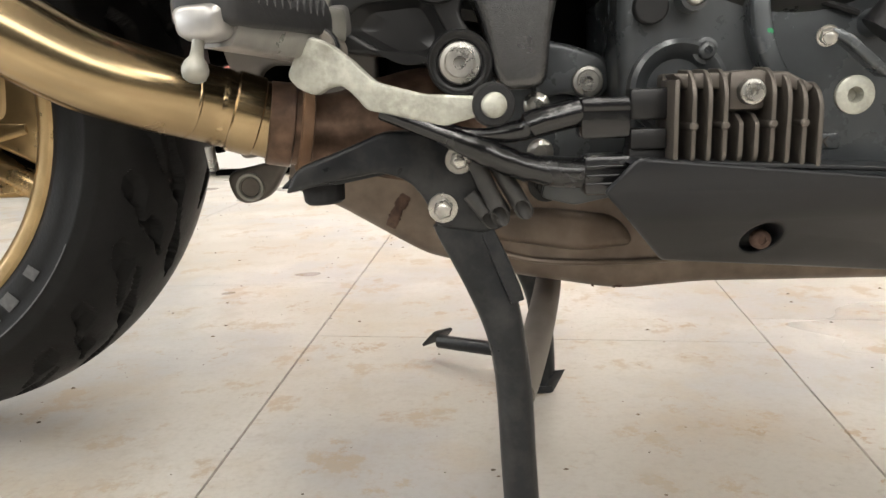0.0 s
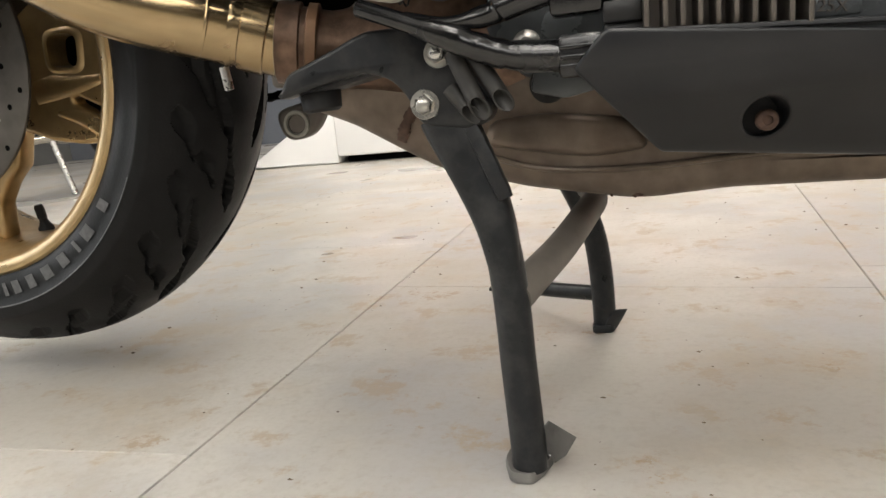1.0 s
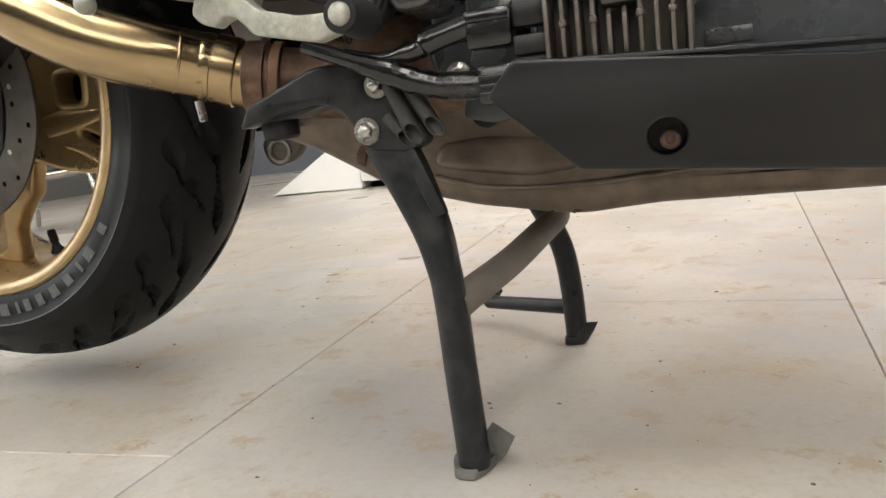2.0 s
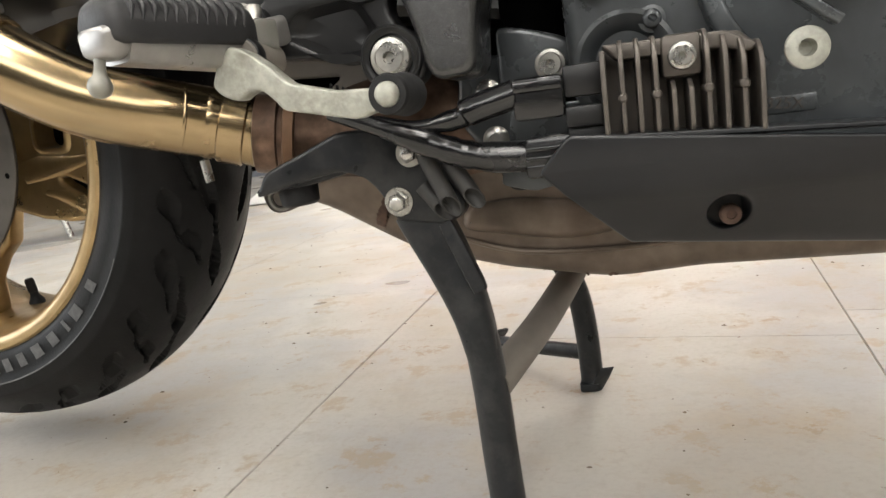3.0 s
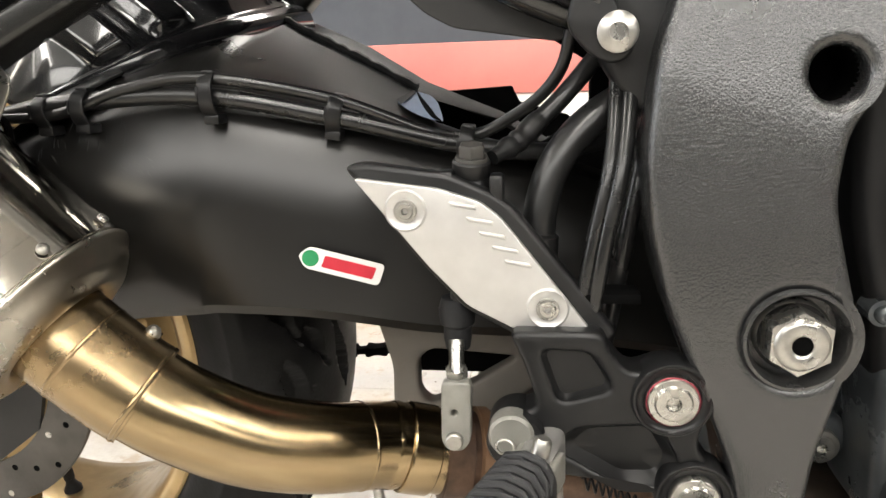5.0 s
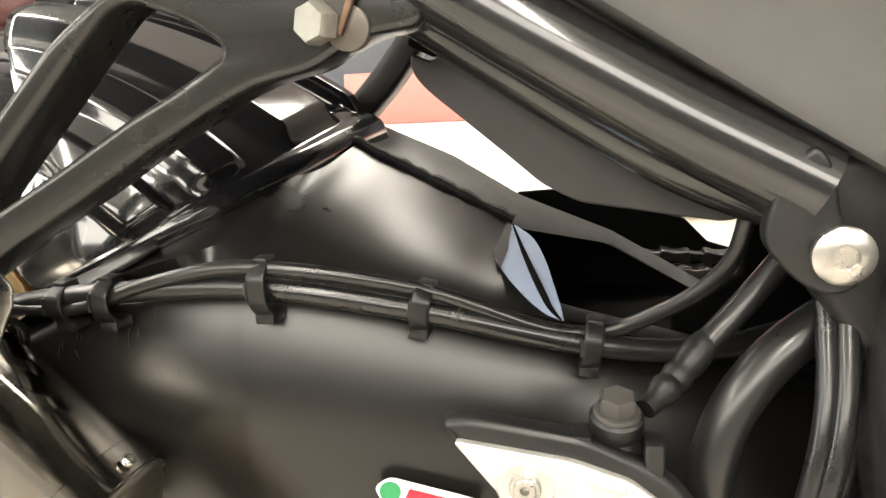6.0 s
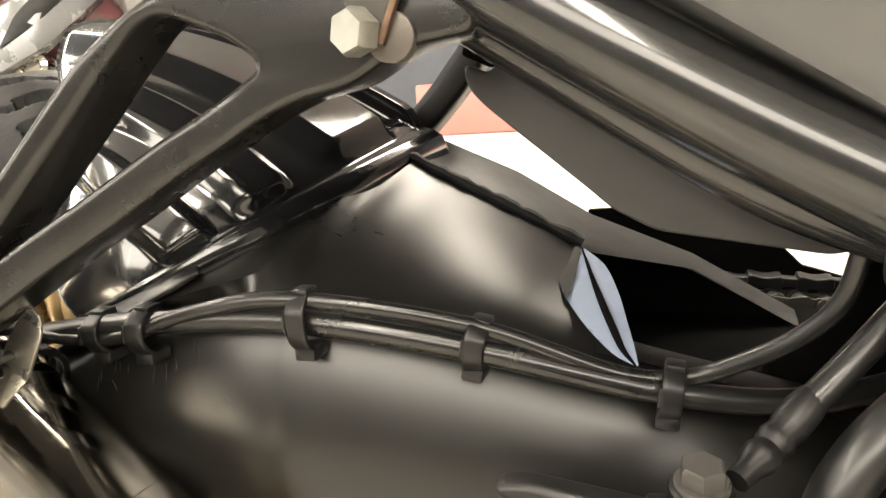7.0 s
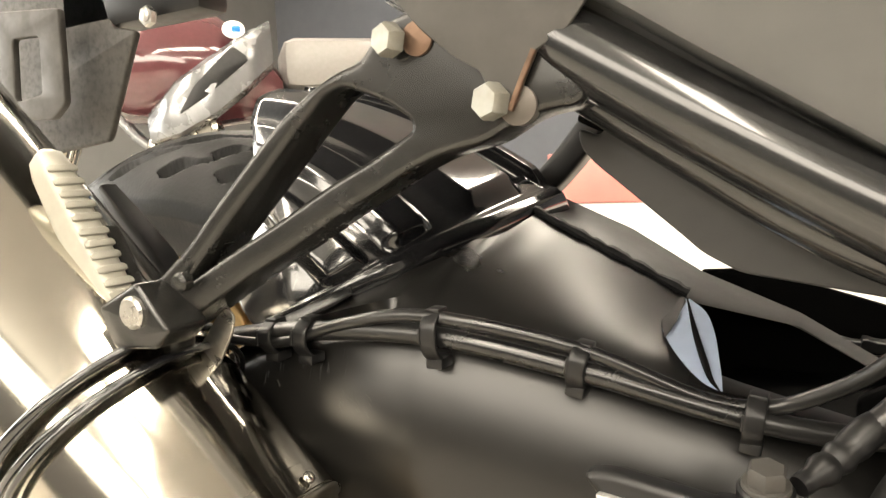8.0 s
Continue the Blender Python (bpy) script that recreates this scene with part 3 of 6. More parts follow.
for i, (p, q) in enumerate(zip(side_line, low_line)):
    k, j = divmod(i, 4)
    a, b = ST[k], ST[min(k + 1, len(ST) - 1)]
    fine.append((p.x, p.y, p.z, q.z, a[4] + (b[4] - a[4]) * j / 4, a[5] + (b[5] - a[5]) * j / 4))
FACE_REAR = (0.055, 0.028, 0.015, 0.009, 0.0035, -0.0035, -0.0068, -0.0075, -0.0050, 0.0002, 0.0045)
FACE_FRONT = (0.040, -0.001, -0.0140, -0.0195, -0.0180, -0.0158, -0.0142, -0.0130, -0.0094, -0.0038, 0.0026)
rows = []
for x, sy, sz, bz, wy, wz in fine:
    t = min(1.0, max(0.0, (x + 0.290) / 0.165))
    t = t * t * (3 - 2 * t)
    bz += 0.006 * t
    h = sz - bz
    face = [a + (b - a) * t for a, b in zip(FACE_REAR, FACE_FRONT)]
    rows.append([(x, 0.615, bz + 0.012), (x, sy + face[0], bz + 0.001), (x, sy + face[1], bz), (x, sy + face[2], bz + 0.003), (x, sy + face[3], bz + 0.010)]
                + [(x, sy + d, bz + k * h) for d, k in zip(face[4:], (0.22, 0.40, 0.50, 0.57, 0.68, 0.80, 0.90))]
                + [(x, sy + 0.0095, sz - 0.005), (x, sy + 0.017, sz - 0.001), (x, sy + 0.38 * (wy - sy), sz + 0.27 * (wz - sz) + 0.002),
                   (x, sy + 0.7 * (wy - sy), sz + 0.64 * (wz - sz) + 0.002), (x, wy, wz), (x, wy + 0.004, wz - 0.012)])
rows_arm = rows
swing = P("swingarm", loft(rows), M_SWING, "smooth black pressed swingarm with scuffed rear end", smooth=35)
flange = []
for x, z in ((-0.215, 0.598), (-0.190, 0.594), (-0.140, 0.571), (-0.092, 0.541), (-0.030, 0.515), (0.030, 0.479)):
    yi = 0.662 if x < -0.08 else 0.715
    zi = z - 0.004 if x < -0.08 else z - 0.002
    flange.append([(x, yi, zi - 0.003), (x, yi + 0.004, zi), (x, 0.735, z), (x, 0.737, z - 0.004), (x, 0.735, z - 0.012)])
P("swingarm_flange", loft(flange), M_PLASTIC, "matt grey upper flange", swing)
# black sheet added to paint shade where the background showed through
P("swingarm_shade_sheet", loft([[(x, 0.7335, z - 0.011), (x, 0.7340, z - 0.05), (x, 0.7345, 0.41)] for x, z in ((-0.165, 0.583), (-0.092, 0.541), (-0.030, 0.515), (0.040, 0.475))]), M_DARK, "black sheet standing in for shade inside the swingarm", swing)
weld = [(-0.192, 0.6595, 0.5915)] + [(-0.184 + 0.095 * t, 0.661 + 0.003 * t, 0.5895 - 0.0515 * t) for t in [i / 30 for i in range(31)]]
wr = [0.0018 + 0.0026 * random.random() for _ in weld]
P("sealant_bead", sweep(weld, wr, 8), M_RUBBER, "lumpy black sealant bead", swing)
# pocket at the front of the upper face, its blue reflection painted as colour
lens = [((-0.0918, 0.6579, 0.5357), (-0.0887, 0.659, 0.5356), (-0.0874, 0.6595, 0.5356)), ((-0.0922, 0.6058, 0.5318), (-0.0781, 0.6134, 0.5317), (-0.0742, 0.6342, 0.5331)), ((-0.0852, 0.5801, 0.5296), (-0.0691, 0.5772, 0.5286), (-0.0645, 0.5979, 0.5299)), ((-0.0731, 0.5517, 0.5269), (-0.0621, 0.5507, 0.5263), (-0.0581, 0.5644, 0.5271)), ((-0.0607, 0.5293, 0.5246), (-0.0571, 0.5329, 0.5247), (-0.0535, 0.5393, 0.525)), ((-0.0522, 0.5208, 0.5236), (-0.0518, 0.521, 0.5235), (-0.0507, 0.5214, 0.5235))]
cols = [spline([r[k] for r in lens], 4) for k in range(3)]
P("swingarm_pocket", loft(list(zip(*cols))), M_BLUE_SHEEN, "bare metal lens-shaped pocket with a painted blue sheen", swing)
P("pocket_facet", loft([[Vector(a) + (Vector(b) - Vector(a)) * q + Vector((-0.001, -0.001, 0.0012)) for q in (0.0, 0.5, 1.0)] for a, b in ((lens[0][0], lens[0][1]), (lens[1][0], Vector(lens[1][0]).lerp(Vector(lens[1][1]), 0.55)), (lens[2][0], Vector(lens[2][0]).lerp(Vector(lens[2][1]), 0.05)))]), M_PLASTIC, "pale grey corner facet", swing)
P("pocket_slit", sweep([p + Vector((0, -0.0005, 0.0004)) for p in cols[1]], [0.0004 + 0.0014 * math.sin(math.pi * i / (len(cols[0]) - 1)) for i in range(len(cols[0]))], 8), M_DARK, "", swing)


def on_arm(x, z):
    """Depth of the swingarm's outer face at x, z."""
    row = min(rows_arm, key=lambda r: abs(r[0][0] - x))
    for p, q in zip(row[4:13], row[5:14]):
        if p[2] <= z <= q[2]:
            return p[1] + (q[1] - p[1]) * (z - p[2]) / (q[2] - p[2])
    return row[12][1]


M_BLUE_SCUFF = mat("bluish_dust", (0.024, 0.026, 0.029), 0.7, var=0.5, scale=300)
M_SCUFF = mat("scuffed_paint", (0.042, 0.040, 0.036), 0.6, var=0.4, scale=300)
for i in range(26):
    gx, gz = ((-0.226, 0.502), (-0.286, 0.503))[i % 4 == 3]
    sx, sz = gx + random.uniform(-0.010, 0.010), gz + random.uniform(-0.006, 0.006)
    an, ln = random.uniform(-1.2, -0.5), random.uniform(0.0008, 0.003)
    pts = [(sx + ln * (k - 1) * math.cos(an), sz + ln * (k - 1) * math.sin(an)) for k in range(3)]
    P("scratch", sweep([(x, on_arm(x, z) - 0.00002, z) for x, z in pts], [0.00003, random.uniform(0.00008, 0.00022), 0.00003], 5), M_SCUFF, "", swing)
for i in range(30):
    sx = random.uniform(-0.300, -0.225)
    sz = random.gauss(0.520, 0.006) + 0.10 * (sx + 0.27)
    an, ln = random.uniform(-1.9, -1.3), random.uniform(0.0015, 0.0055)
    pts = [(sx + ln * (k - 1) * math.cos(an), sz + ln * (k - 1) * math.sin(an)) for k in range(3)]
    P("scratch", sweep([(x, on_arm(x, z) - 0.00002, z) for x, z in pts], [0.00003, random.uniform(0.0001, 0.0004), 0.00003], 5), M_BLUE_SCUFF, "", swing)
# black box painted in for the shaded hollow behind the pocket
P("swingarm_shade_box", box(-0.075, 0.10, 0.60, 0.76, 0.39, 0.475, 0.01), M_DARK, "black box standing in for the shaded inside of the swingarm", swing)
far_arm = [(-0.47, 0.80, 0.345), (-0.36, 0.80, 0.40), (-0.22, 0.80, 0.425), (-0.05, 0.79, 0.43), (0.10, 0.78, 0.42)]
# beam made deeper and black to put shade into the gap below
P("swingarm_beam", sweep(spline(far_arm), [(0.014, 0.072)] * 12 + [(0.014, 0.072 - 0.032 * min(1.0, k / 5)) for k in range(13)], section=RRECT, up=(0, 0, 1)), M_DARK, "far beam of the swingarm, deepened and blackened for shade", swing)

# drive chain above the far beam: waisted plates on both sides of the rollers
def chain_plates(x, z, ya, yb):
    bm = bmesh.new()
    o = []
    for cx, a0 in ((0.00795, -65), (-0.00795, 115)):
        o += [(x + cx + 0.0072 * math.cos(radians(a0 + 130 * k / 6)), z + 0.0072 * math.sin(radians(a0 + 130 * k / 6))) for k in range(7)]
        o.append((x, z + (0.0048 if cx > 0 else -0.0048)))
    for y in (ya, yb):
        prism(o, y - 0.0011, y + 0.0011, 0.0004, 0, bm=bm, seg=1)
    for cx in (-0.00795, 0.00795):
        lathe([(0.0050, -0.009), (0.0050, 0.009)], aim((x + cx, 0.7805, z), Y), 12, bm)
    return bm


chain = None
for k in range(9):
    bm = chain_plates(-0.048 + 0.0159 * k, 0.4755 - 0.0010 * k, *((0.7715, 0.7895) if k % 2 else (0.7740, 0.7870)))
    if chain is None:
        chain = P("drive_chain", bm, M_DUST2, "dusty steel drive chain above the far swingarm beam")
    else:
        P("chain_link", bm, M_DUST2, "", chain)


# sticker in plain coloured shapes
st = Matrix.Translation((-0.1098, 0.5030, 0.4445)) @ Matrix.Rotation(radians(-7), 4, "X") @ Matrix.Rotation(radians(15.5), 4, "Y") @ Matrix.Rotation(radians(9.5), 4, "Z")
sticker = P("sticker", prism([(-0.020, -0.0065), (0.0235, -0.0065), (0.0245, 0.0065), (-0.020, 0.0065), (-0.0255, 0.0)], 0, 0.0006, 0.0002, 0.003, m=st), M_WHITE, "small white sticker with red and green shapes")
P("sticker_roundel", lathe([(0.0048, 0.0004), (0.0046, 0.0007), (0, 0.0008)], st @ pose(-0.018, 0, 0, 90), 24), M_GREEN, "green disc", sticker)
P("sticker_bar", prism([(-0.011, -0.0035), (0.019, -0.0035), (0.020, 0.0035), (-0.010, 0.0035)], -0.0005, 0.0002, 0.0001, 0.001, m=st), M_RED, "red bar", sticker)
# rear mudguard: glossy shell with sunken channels, flanged along the swingarm
def blend_line(knots, u):
    """A point on the smooth line through knots of (u, point)."""
    ks = [k for k, _ in knots]
    ps = [Vector(p) for _, p in knots]
    i = max(0, min(len(ks) - 2, sum(k <= u for k in ks) - 1))
    t = (u - ks[i]) / (ks[i + 1] - ks[i])
    m0 = (ps[i + 1] - ps[i - 1]) / (ks[i + 1] - ks[i - 1]) if i else (ps[1] - ps[0]) / (ks[1] - ks[0])
    m1 = (ps[i + 2] - ps[i]) / (ks[i + 2] - ks[i]) if i + 2 < len(ks) else (ps[i + 1] - ps[i]) / (ks[i + 1] - ks[i])
    h = ks[i + 1] - ks[i]
    return ps[i] * (2 * t ** 3 - 3 * t * t + 1) + m0 * h * (t ** 3 - 2 * t * t + t) + ps[i + 1] * (3 * t * t - 2 * t ** 3) + m1 * h * (t ** 3 - t * t)


def rise(a, b, x):
    t = min(1.0, max(0.0, (x - a) / (b - a)))
    return t * t * (3 - 2 * t)


GUARD_FRONT = ((-0.25, (-0.183, 0.705, 0.5985)), (0.0, (-0.187, 0.665, 0.5945)), (0.3, (-0.2005, 0.598, 0.5835)), (0.55, (-0.2235, 0.550, 0.5705)), (0.78, (-0.257, 0.5225, 0.5540)), (1.0, (-0.300, 0.512, 0.5360)))
GUARD_REAR = ((-0.25, (-0.402, 0.705, 0.688)), (0.0, (-0.400, 0.665, 0.684)), (0.3, (-0.372, 0.600, 0.666)), (0.55, (-0.338, 0.562, 0.634)), (0.78, (-0.325, 0.545, 0.596)), (1.0, (-0.330, 0.530, 0.556)))


def guard():
    rows = []
    for i in range(151):
        u = -0.25 + 1.25 * i / 150
        f, g = blend_line(GUARD_FRONT, u), blend_line(GUARD_REAR, u)
        plates = max(rise(-0.030, 0.020, u) - rise(0.240, 0.330, u), rise(0.400, 0.440, u) - rise(0.520, 0.570, u), rise(0.620, 0.650, u) - rise(0.720, 0.770, u), 0.0)
        slot = rise(-0.155, -0.140, u) - rise(-0.045, -0.030, u)
        far = 1.0 - rise(-0.185, -0.165, u)
        row = []
        for j in range(53):
            v = (j / 52) ** 1.5
            p = f.lerp(g, v)
            radial = Vector((p.x + 0.470, 0, p.z - 0.347)).normalized()
            s = 0.75 * rise(0.15, 0.95, u)
            n = (radial * (1 - s) + Vector((0, -1, 0)) * s).normalized()
            fade = rise(0.045, 0.150 - 0.06 * abs(u), v)
            d = 0.060 * v * (1 - v) * (1 - 0.6 * rise(0.4, 1.0, u))
            d += 0.0068 * fade * (plates + far) - 0.010 * rise(0.10, 0.13, v) * slot
            d += 0.002 * (1 - rise(0.03, 0.05, v))
            row.append(p + n * d)
        last = row[0]
        rows.append([last + Vector((0.003, 0.004, -0.012)), last + Vector((0.0015, 0.001, -0.004))] + row)
    return loft(rows)


guard_ob = P("rear_mudguard", guard(), M_GLOSS, "glossy black ribbed rear mudguard over the tyre", smooth=75)
guard_ob.modifiers.new("shell", "SOLIDIFY").thickness = 0.0016
P("mudguard_fixing", lathe([(0.0042, 0), (0.0042, 0.003), (0.0022, 0.004), (0.0022, 0.008), (0, 0.008)], aim((-0.2165, 0.640, 0.6035), (-0.5, -0.5, 0.7)), 16), M_FIN, "dull screw", guard_ob)
tab = [blend_line(GUARD_FRONT, u) + Vector((0.002, -0.004, -0.003)) for u in (0.70, 0.76, 0.82, 0.88, 0.94, 1.0)]
P("mudguard_tab", sweep(tab, [(0.0035, 0.0012), (0.0060, 0.0014), (0.0065, 0.0014), (0.0090, 0.0016), (0.0095, 0.0016), (0.0090, 0.0016)], section=RRECT, up=(0, -0.4, 0.9)), M_BLACK, "notched black edge tab", guard_ob)
P("mudguard_bracket", sweep(spline([(-0.215, 0.75, 0.600), (-0.190, 0.75, 0.625), (-0.165, 0.75, 0.655)]), [(0.011, 0.014)] * 13, section=RRECT, up=(0, 1, 0)), M_BLACK, "", guard_ob)

# brake hoses with clips along the swingarm
thick = [(-0.345, 0.507, 0.523), (-0.318, 0.503, 0.531), (-0.258, 0.4995, 0.540), (-0.185, 0.506, 0.5415), (-0.113, 0.5205, 0.527), (-0.040, 0.532, 0.509), (0.010, 0.545, 0.503), (0.060, 0.56, 0.512)]
thin = [(-0.345, 0.503, 0.527), (-0.318, 0.500, 0.5325), (-0.268, 0.4965, 0.534), (-0.225, 0.498, 0.5465), (-0.182, 0.503, 0.5515), (-0.113, 0.5195, 0.5375), (-0.060, 0.529, 0.517), (-0.034, 0.534, 0.5145), (-0.014, 0.530, 0.5235), (0.004, 0.524, 0.5365), (0.015, 0.518, 0.552), (0.020, 0.514, 0.575)]
P("brake_hose", sweep(spline(thick), 0.0052, 16), M_HOSE, "thick black brake hose along the swingarm")
P("speed_sensor_cable", sweep(spline(thin), 0.0034, 14), M_HOSE, "thin black cable along the swingarm")


def hose_clip(p, lean, tall=0.010, wide=0.0045):
    m = Matrix.Translation(p) @ Matrix.Rotation(radians(lean), 4, "Y")
    bm = bmesh.new()
    sec = [(0.0042 * u, 0.0011 * v) for u, v in RRECT]
    pts = [Vector((0, 0.006, -tall - 0.005)), Vector((0, -0.003, -tall - 0.001)), Vector((0, -0.0075, -tall + 0.004)), Vector((0, -0.0085, 0)), Vector((0, -0.0075, tall * 0.55)), Vector((0, -0.002, tall * 0.95)), Vector((0, 0.005, tall))]
    sweep([m @ p for p in spline(pts, 4)], 1.0, section=sec, bm=bm)
    box(-0.0045, 0.0045, -0.004, 0.008, -tall - 0.0065, -tall - 0.001, 0.001, bm, m)
    box(-0.0036, 0.0036, -0.003, 0.006, tall - 0.001, tall + 0.002, 0.0008, bm, m)
    box(-0.005, -0.0036, -0.010, -0.006, -0.004, 0.004, 0.0005, bm, m)
    return bm


for p, lean, tl in (((-0.2510, 0.4995, 0.538), 4, 0.0085), ((-0.1780, 0.5055, 0.5430), 0, 0.0105), ((-0.1115, 0.5215, 0.5295), 12, 0.0088), ((-0.0390, 0.5330, 0.5095), 8, 0.0090), ((-0.2760, 0.501, 0.536), 0, 0.0075)):
    P("hose_clip", hose_clip(p, lean, tl), M_BLACK, "black plastic hose clip")

# exhaust
pipe = [(-0.050, 0.535, 0.309), (-0.090, 0.518, 0.3235), (-0.125, 0.490, 0.336), (-0.160, 0.470, 0.351), (-0.194, 0.456, 0.3735), (-0.219, 0.451, 0.393), (-0.238, 0.448, 0.411), (-0.262, 0.448, 0.4330)]
exhaust = P("exhaust_pipe", sweep(spline(pipe, 8), 0.0268, 40), M_GOLD_PIPE, "gold-tinted polished exhaust link pipe", smooth=60)
pd = lambda i: (Vector(pipe[i + 1]) - Vector(pipe[i])).normalized()
P("pipe_sleeve", sweep(spline([(-0.209, 0.453, 0.3847), (-0.219, 0.451, 0.393), (-0.238, 0.448, 0.411), (-0.258, 0.448, 0.4290)], 6), 0.0290, 40), M_GOLD_PIPE, "flared gold sleeve", exhaust, 60)
P("weld_ring", sweep([Vector(pipe[1]) + pd(0) * s for s in (-0.003, 0.0, 0.003)], [0.0272, 0.0276, 0.0272], 40), M_GOLD_PIPE, "", exhaust)
P("pipe_clamp", sweep([Vector((-0.084, 0.5205, 0.3215)) + pd(0) * -s for s in (0.0, 0.001, 0.018, 0.019)], [0.0275, 0.0285, 0.0285, 0.0275], 40), M_GOLD_PIPE, "thin gold slip-joint clamp band", exhaust)
run = spline(pipe, 8)
for c0, rr in (((-0.2095, 0.4528, 0.3852), 0.0291), ((-0.2385, 0.448, 0.4115), 0.0291), ((-0.1075, 0.5060, 0.3290), 0.0269)):
    k = min(range(2, len(run) - 2), key=lambda n: (run[n] - Vector(c0)).length)
    d = (run[k + 1] - run[k - 1]).normalized()
    P("seam_ring", sweep([run[k] + d * w for w in (-0.0016, -0.0008, 0.0, 0.0008, 0.0016)], [rr - 0.0004, rr + 0.0002, rr + 0.0004, rr + 0.0002, rr - 0.0004], 40), M_GOLD_PIPE, "thin rolled bead", exhaust, 60)
P("clamp_bolt", sweep([(-0.099, 0.512, 0.297), (-0.097, 0.512, 0.280)], 0.0035, 12), M_STEEL, "clamp bolt", exhaust)
P("clamp_bolt", dome_bolt((-0.206, 0.462, 0.4165), (0.4, -0.5, 0.7), 0.004, 0.006), M_STEEL, "small spring hook screw", exhaust)
P("clamp_tab", sweep([(-0.224, 0.462, 0.4235), (-0.205, 0.468, 0.413)], [(0.004, 0.0008)] * 2, section=RRECT), M_GOLD_PIPE, "", exhaust)

collector = P("exhaust_collector", sweep(spline([(0.110, 0.592, 0.283), (0.055, 0.577, 0.298), (0.015, 0.562, 0.302), (-0.020, 0.547, 0.3025), (-0.056, 0.533, 0.311)], 6), [0.050] * 7 + [0.0485, 0.047, 0.045, 0.043, 0.041, 0.039] + [0.037, 0.035, 0.033, 0.031, 0.0295, 0.0285] + [0.0275] * 6, 40), M_COPPER, "heat-browned exhaust collector outlet")
P("clamp_band", sweep([Vector((-0.0535, 0.5340, 0.3100)) + Vector((-0.94, -0.30, 0.16)) * s for s in (-0.009, -0.008, 0.008, 0.009)], [0.0275, 0.0302, 0.0296, 0.0275], 36), M_COPPER, "rusty clamp band", collector)
P("clamp_band", sweep([Vector((-0.0375, 0.5395, 0.3055)) + Vector((-0.94, -0.30, 0.16)) * s for s in (-0.0045, -0.0035, 0.0035, 0.0045)], [0.029, 0.0318, 0.0318, 0.029], 36), M_TAN, "tan clamp band", collector)

chamber = P("exhaust_chamber", prism([(-0.060, 0.262), (-0.020, 0.245), (0.020, 0.221), (0.046, 0.206), (0.115, 0.187), (0.185, 0.175), (0.202, 0.174), (0.256, 0.178), (0.60, 0.176), (0.60, 0.262), (0.20, 0.275), (0.13, 0.285), (0.06, 0.290), (0.00, 0.305), (-0.050, 0.300)], 0.545, 0.72, 0.020, 0.01, seg=5), M_BROWN, "heat-stained brown exhaust chamber under the engine")
P("chamber_seam", sweep(spline([(0.085, 0.5445, 0.215), (0.13, 0.5435, 0.202), (0.20, 0.5435, 0.199), (0.30, 0.5435, 0.204), (0.45, 0.544, 0.203)]), 0.0022, 8), M_BROWN, "", chamber)
P("chamber_rib", prism([(0.085, 0.222), (0.16, 0.208), (0.205, 0.212), (0.190, 0.235), (0.13, 0.243), (0.09, 0.240)], 0.5385, 0.560, 0.007, 0.015, seg=4), M_BROWN, "", chamber)
P("chamber_weld", sweep(spline([(0.021, 0.5490, 0.2310), (0.024, 0.5440, 0.2370), (0.028, 0.5440, 0.2450), (0.034, 0.5460, 0.2540)]), [(0.0030 + 0.0022 * random.random(), 0.0018) for _ in range(19)], section=RRECT, up=(0, 1, 0)), M_RUST, "dark rusty weld bead", chamber)
for i in range(14):
    lx = random.uniform(0.172, 0.226)
    lz, ly = 0.1775 + 0.0035 * random.random(), 0.5560 + 0.012 * random.random()
    lr = random.uniform(0.0018, 0.0046)
    P("rust_crust", lathe([(0.0, -lr * 0.5), (lr * 0.8, -lr * 0.3), (lr, 0.0), (lr * 0.7, lr * 0.4), (0, lr * 0.5)], Matrix.Translation((lx, ly, lz)) @ Matrix.Rotation(random.random(), 4, "Y"), 9), M_RUST, "flaking rust along the lower edge", chamber, 60)
P("chamber_lug", prism(fillet([(-0.150, 0.262), (-0.140, 0.230), (-0.108, 0.236), (-0.085, 0.275)], 0.014), 0.680, 0.700, 0.006, 0), M_FIN, "brownish mounting lug", chamber)
P("lug_rim", lathe([(0.0135, 0.0), (0.0130, 0.0022), (0.0105, 0.0022), (0.0092, 0.0)], aim((-0.125, 0.6795, 0.248), Y), 24), M_ZINC, "", chamber)
# black dish paints the shade inside the lug's hole
P("lug_hole", lathe([(0.009, 0), (0.007, -0.004), (0, -0.004)], aim((-0.125, 0.6795, 0.248), Y), 20), M_DARK, "", chamber)

# silencer
MUF = aim((-0.249, 0.448, 0.4195), (-0.728, -0.02, 0.685))
silencer = P("silencer", lathe([(0.0595, 0.0170), (0.0610, 0.0175), (0.061, 0.022), (0.061, 0.36), (0.055, 0.375), (0.03, 0.38)], MUF, 64), M_CHROME, "polished round exhaust silencer")
P("silencer_cap", lathe([(0.0285, 0.012), (0.0300, 0.004), (0.0330, 0.0020), (0.040, 0.0012), (0.048, 0.0036), (0.0555, 0.0090), (0.0595, 0.0145), (0.0618, 0.0150), (0.0626, 0.0165), (0.0618, 0.0180), (0.0610, 0.0182)], MUF, 64), M_CAPSTEEL, "domed satin steel end cap", silencer, 60)
P("silencer_band", lathe([(0.0609, 0.0190), (0.0617, 0.0195), (0.0617, 0.0330), (0.0609, 0.0335)], MUF, 64), M_CHROME, "chromed end band", silencer)
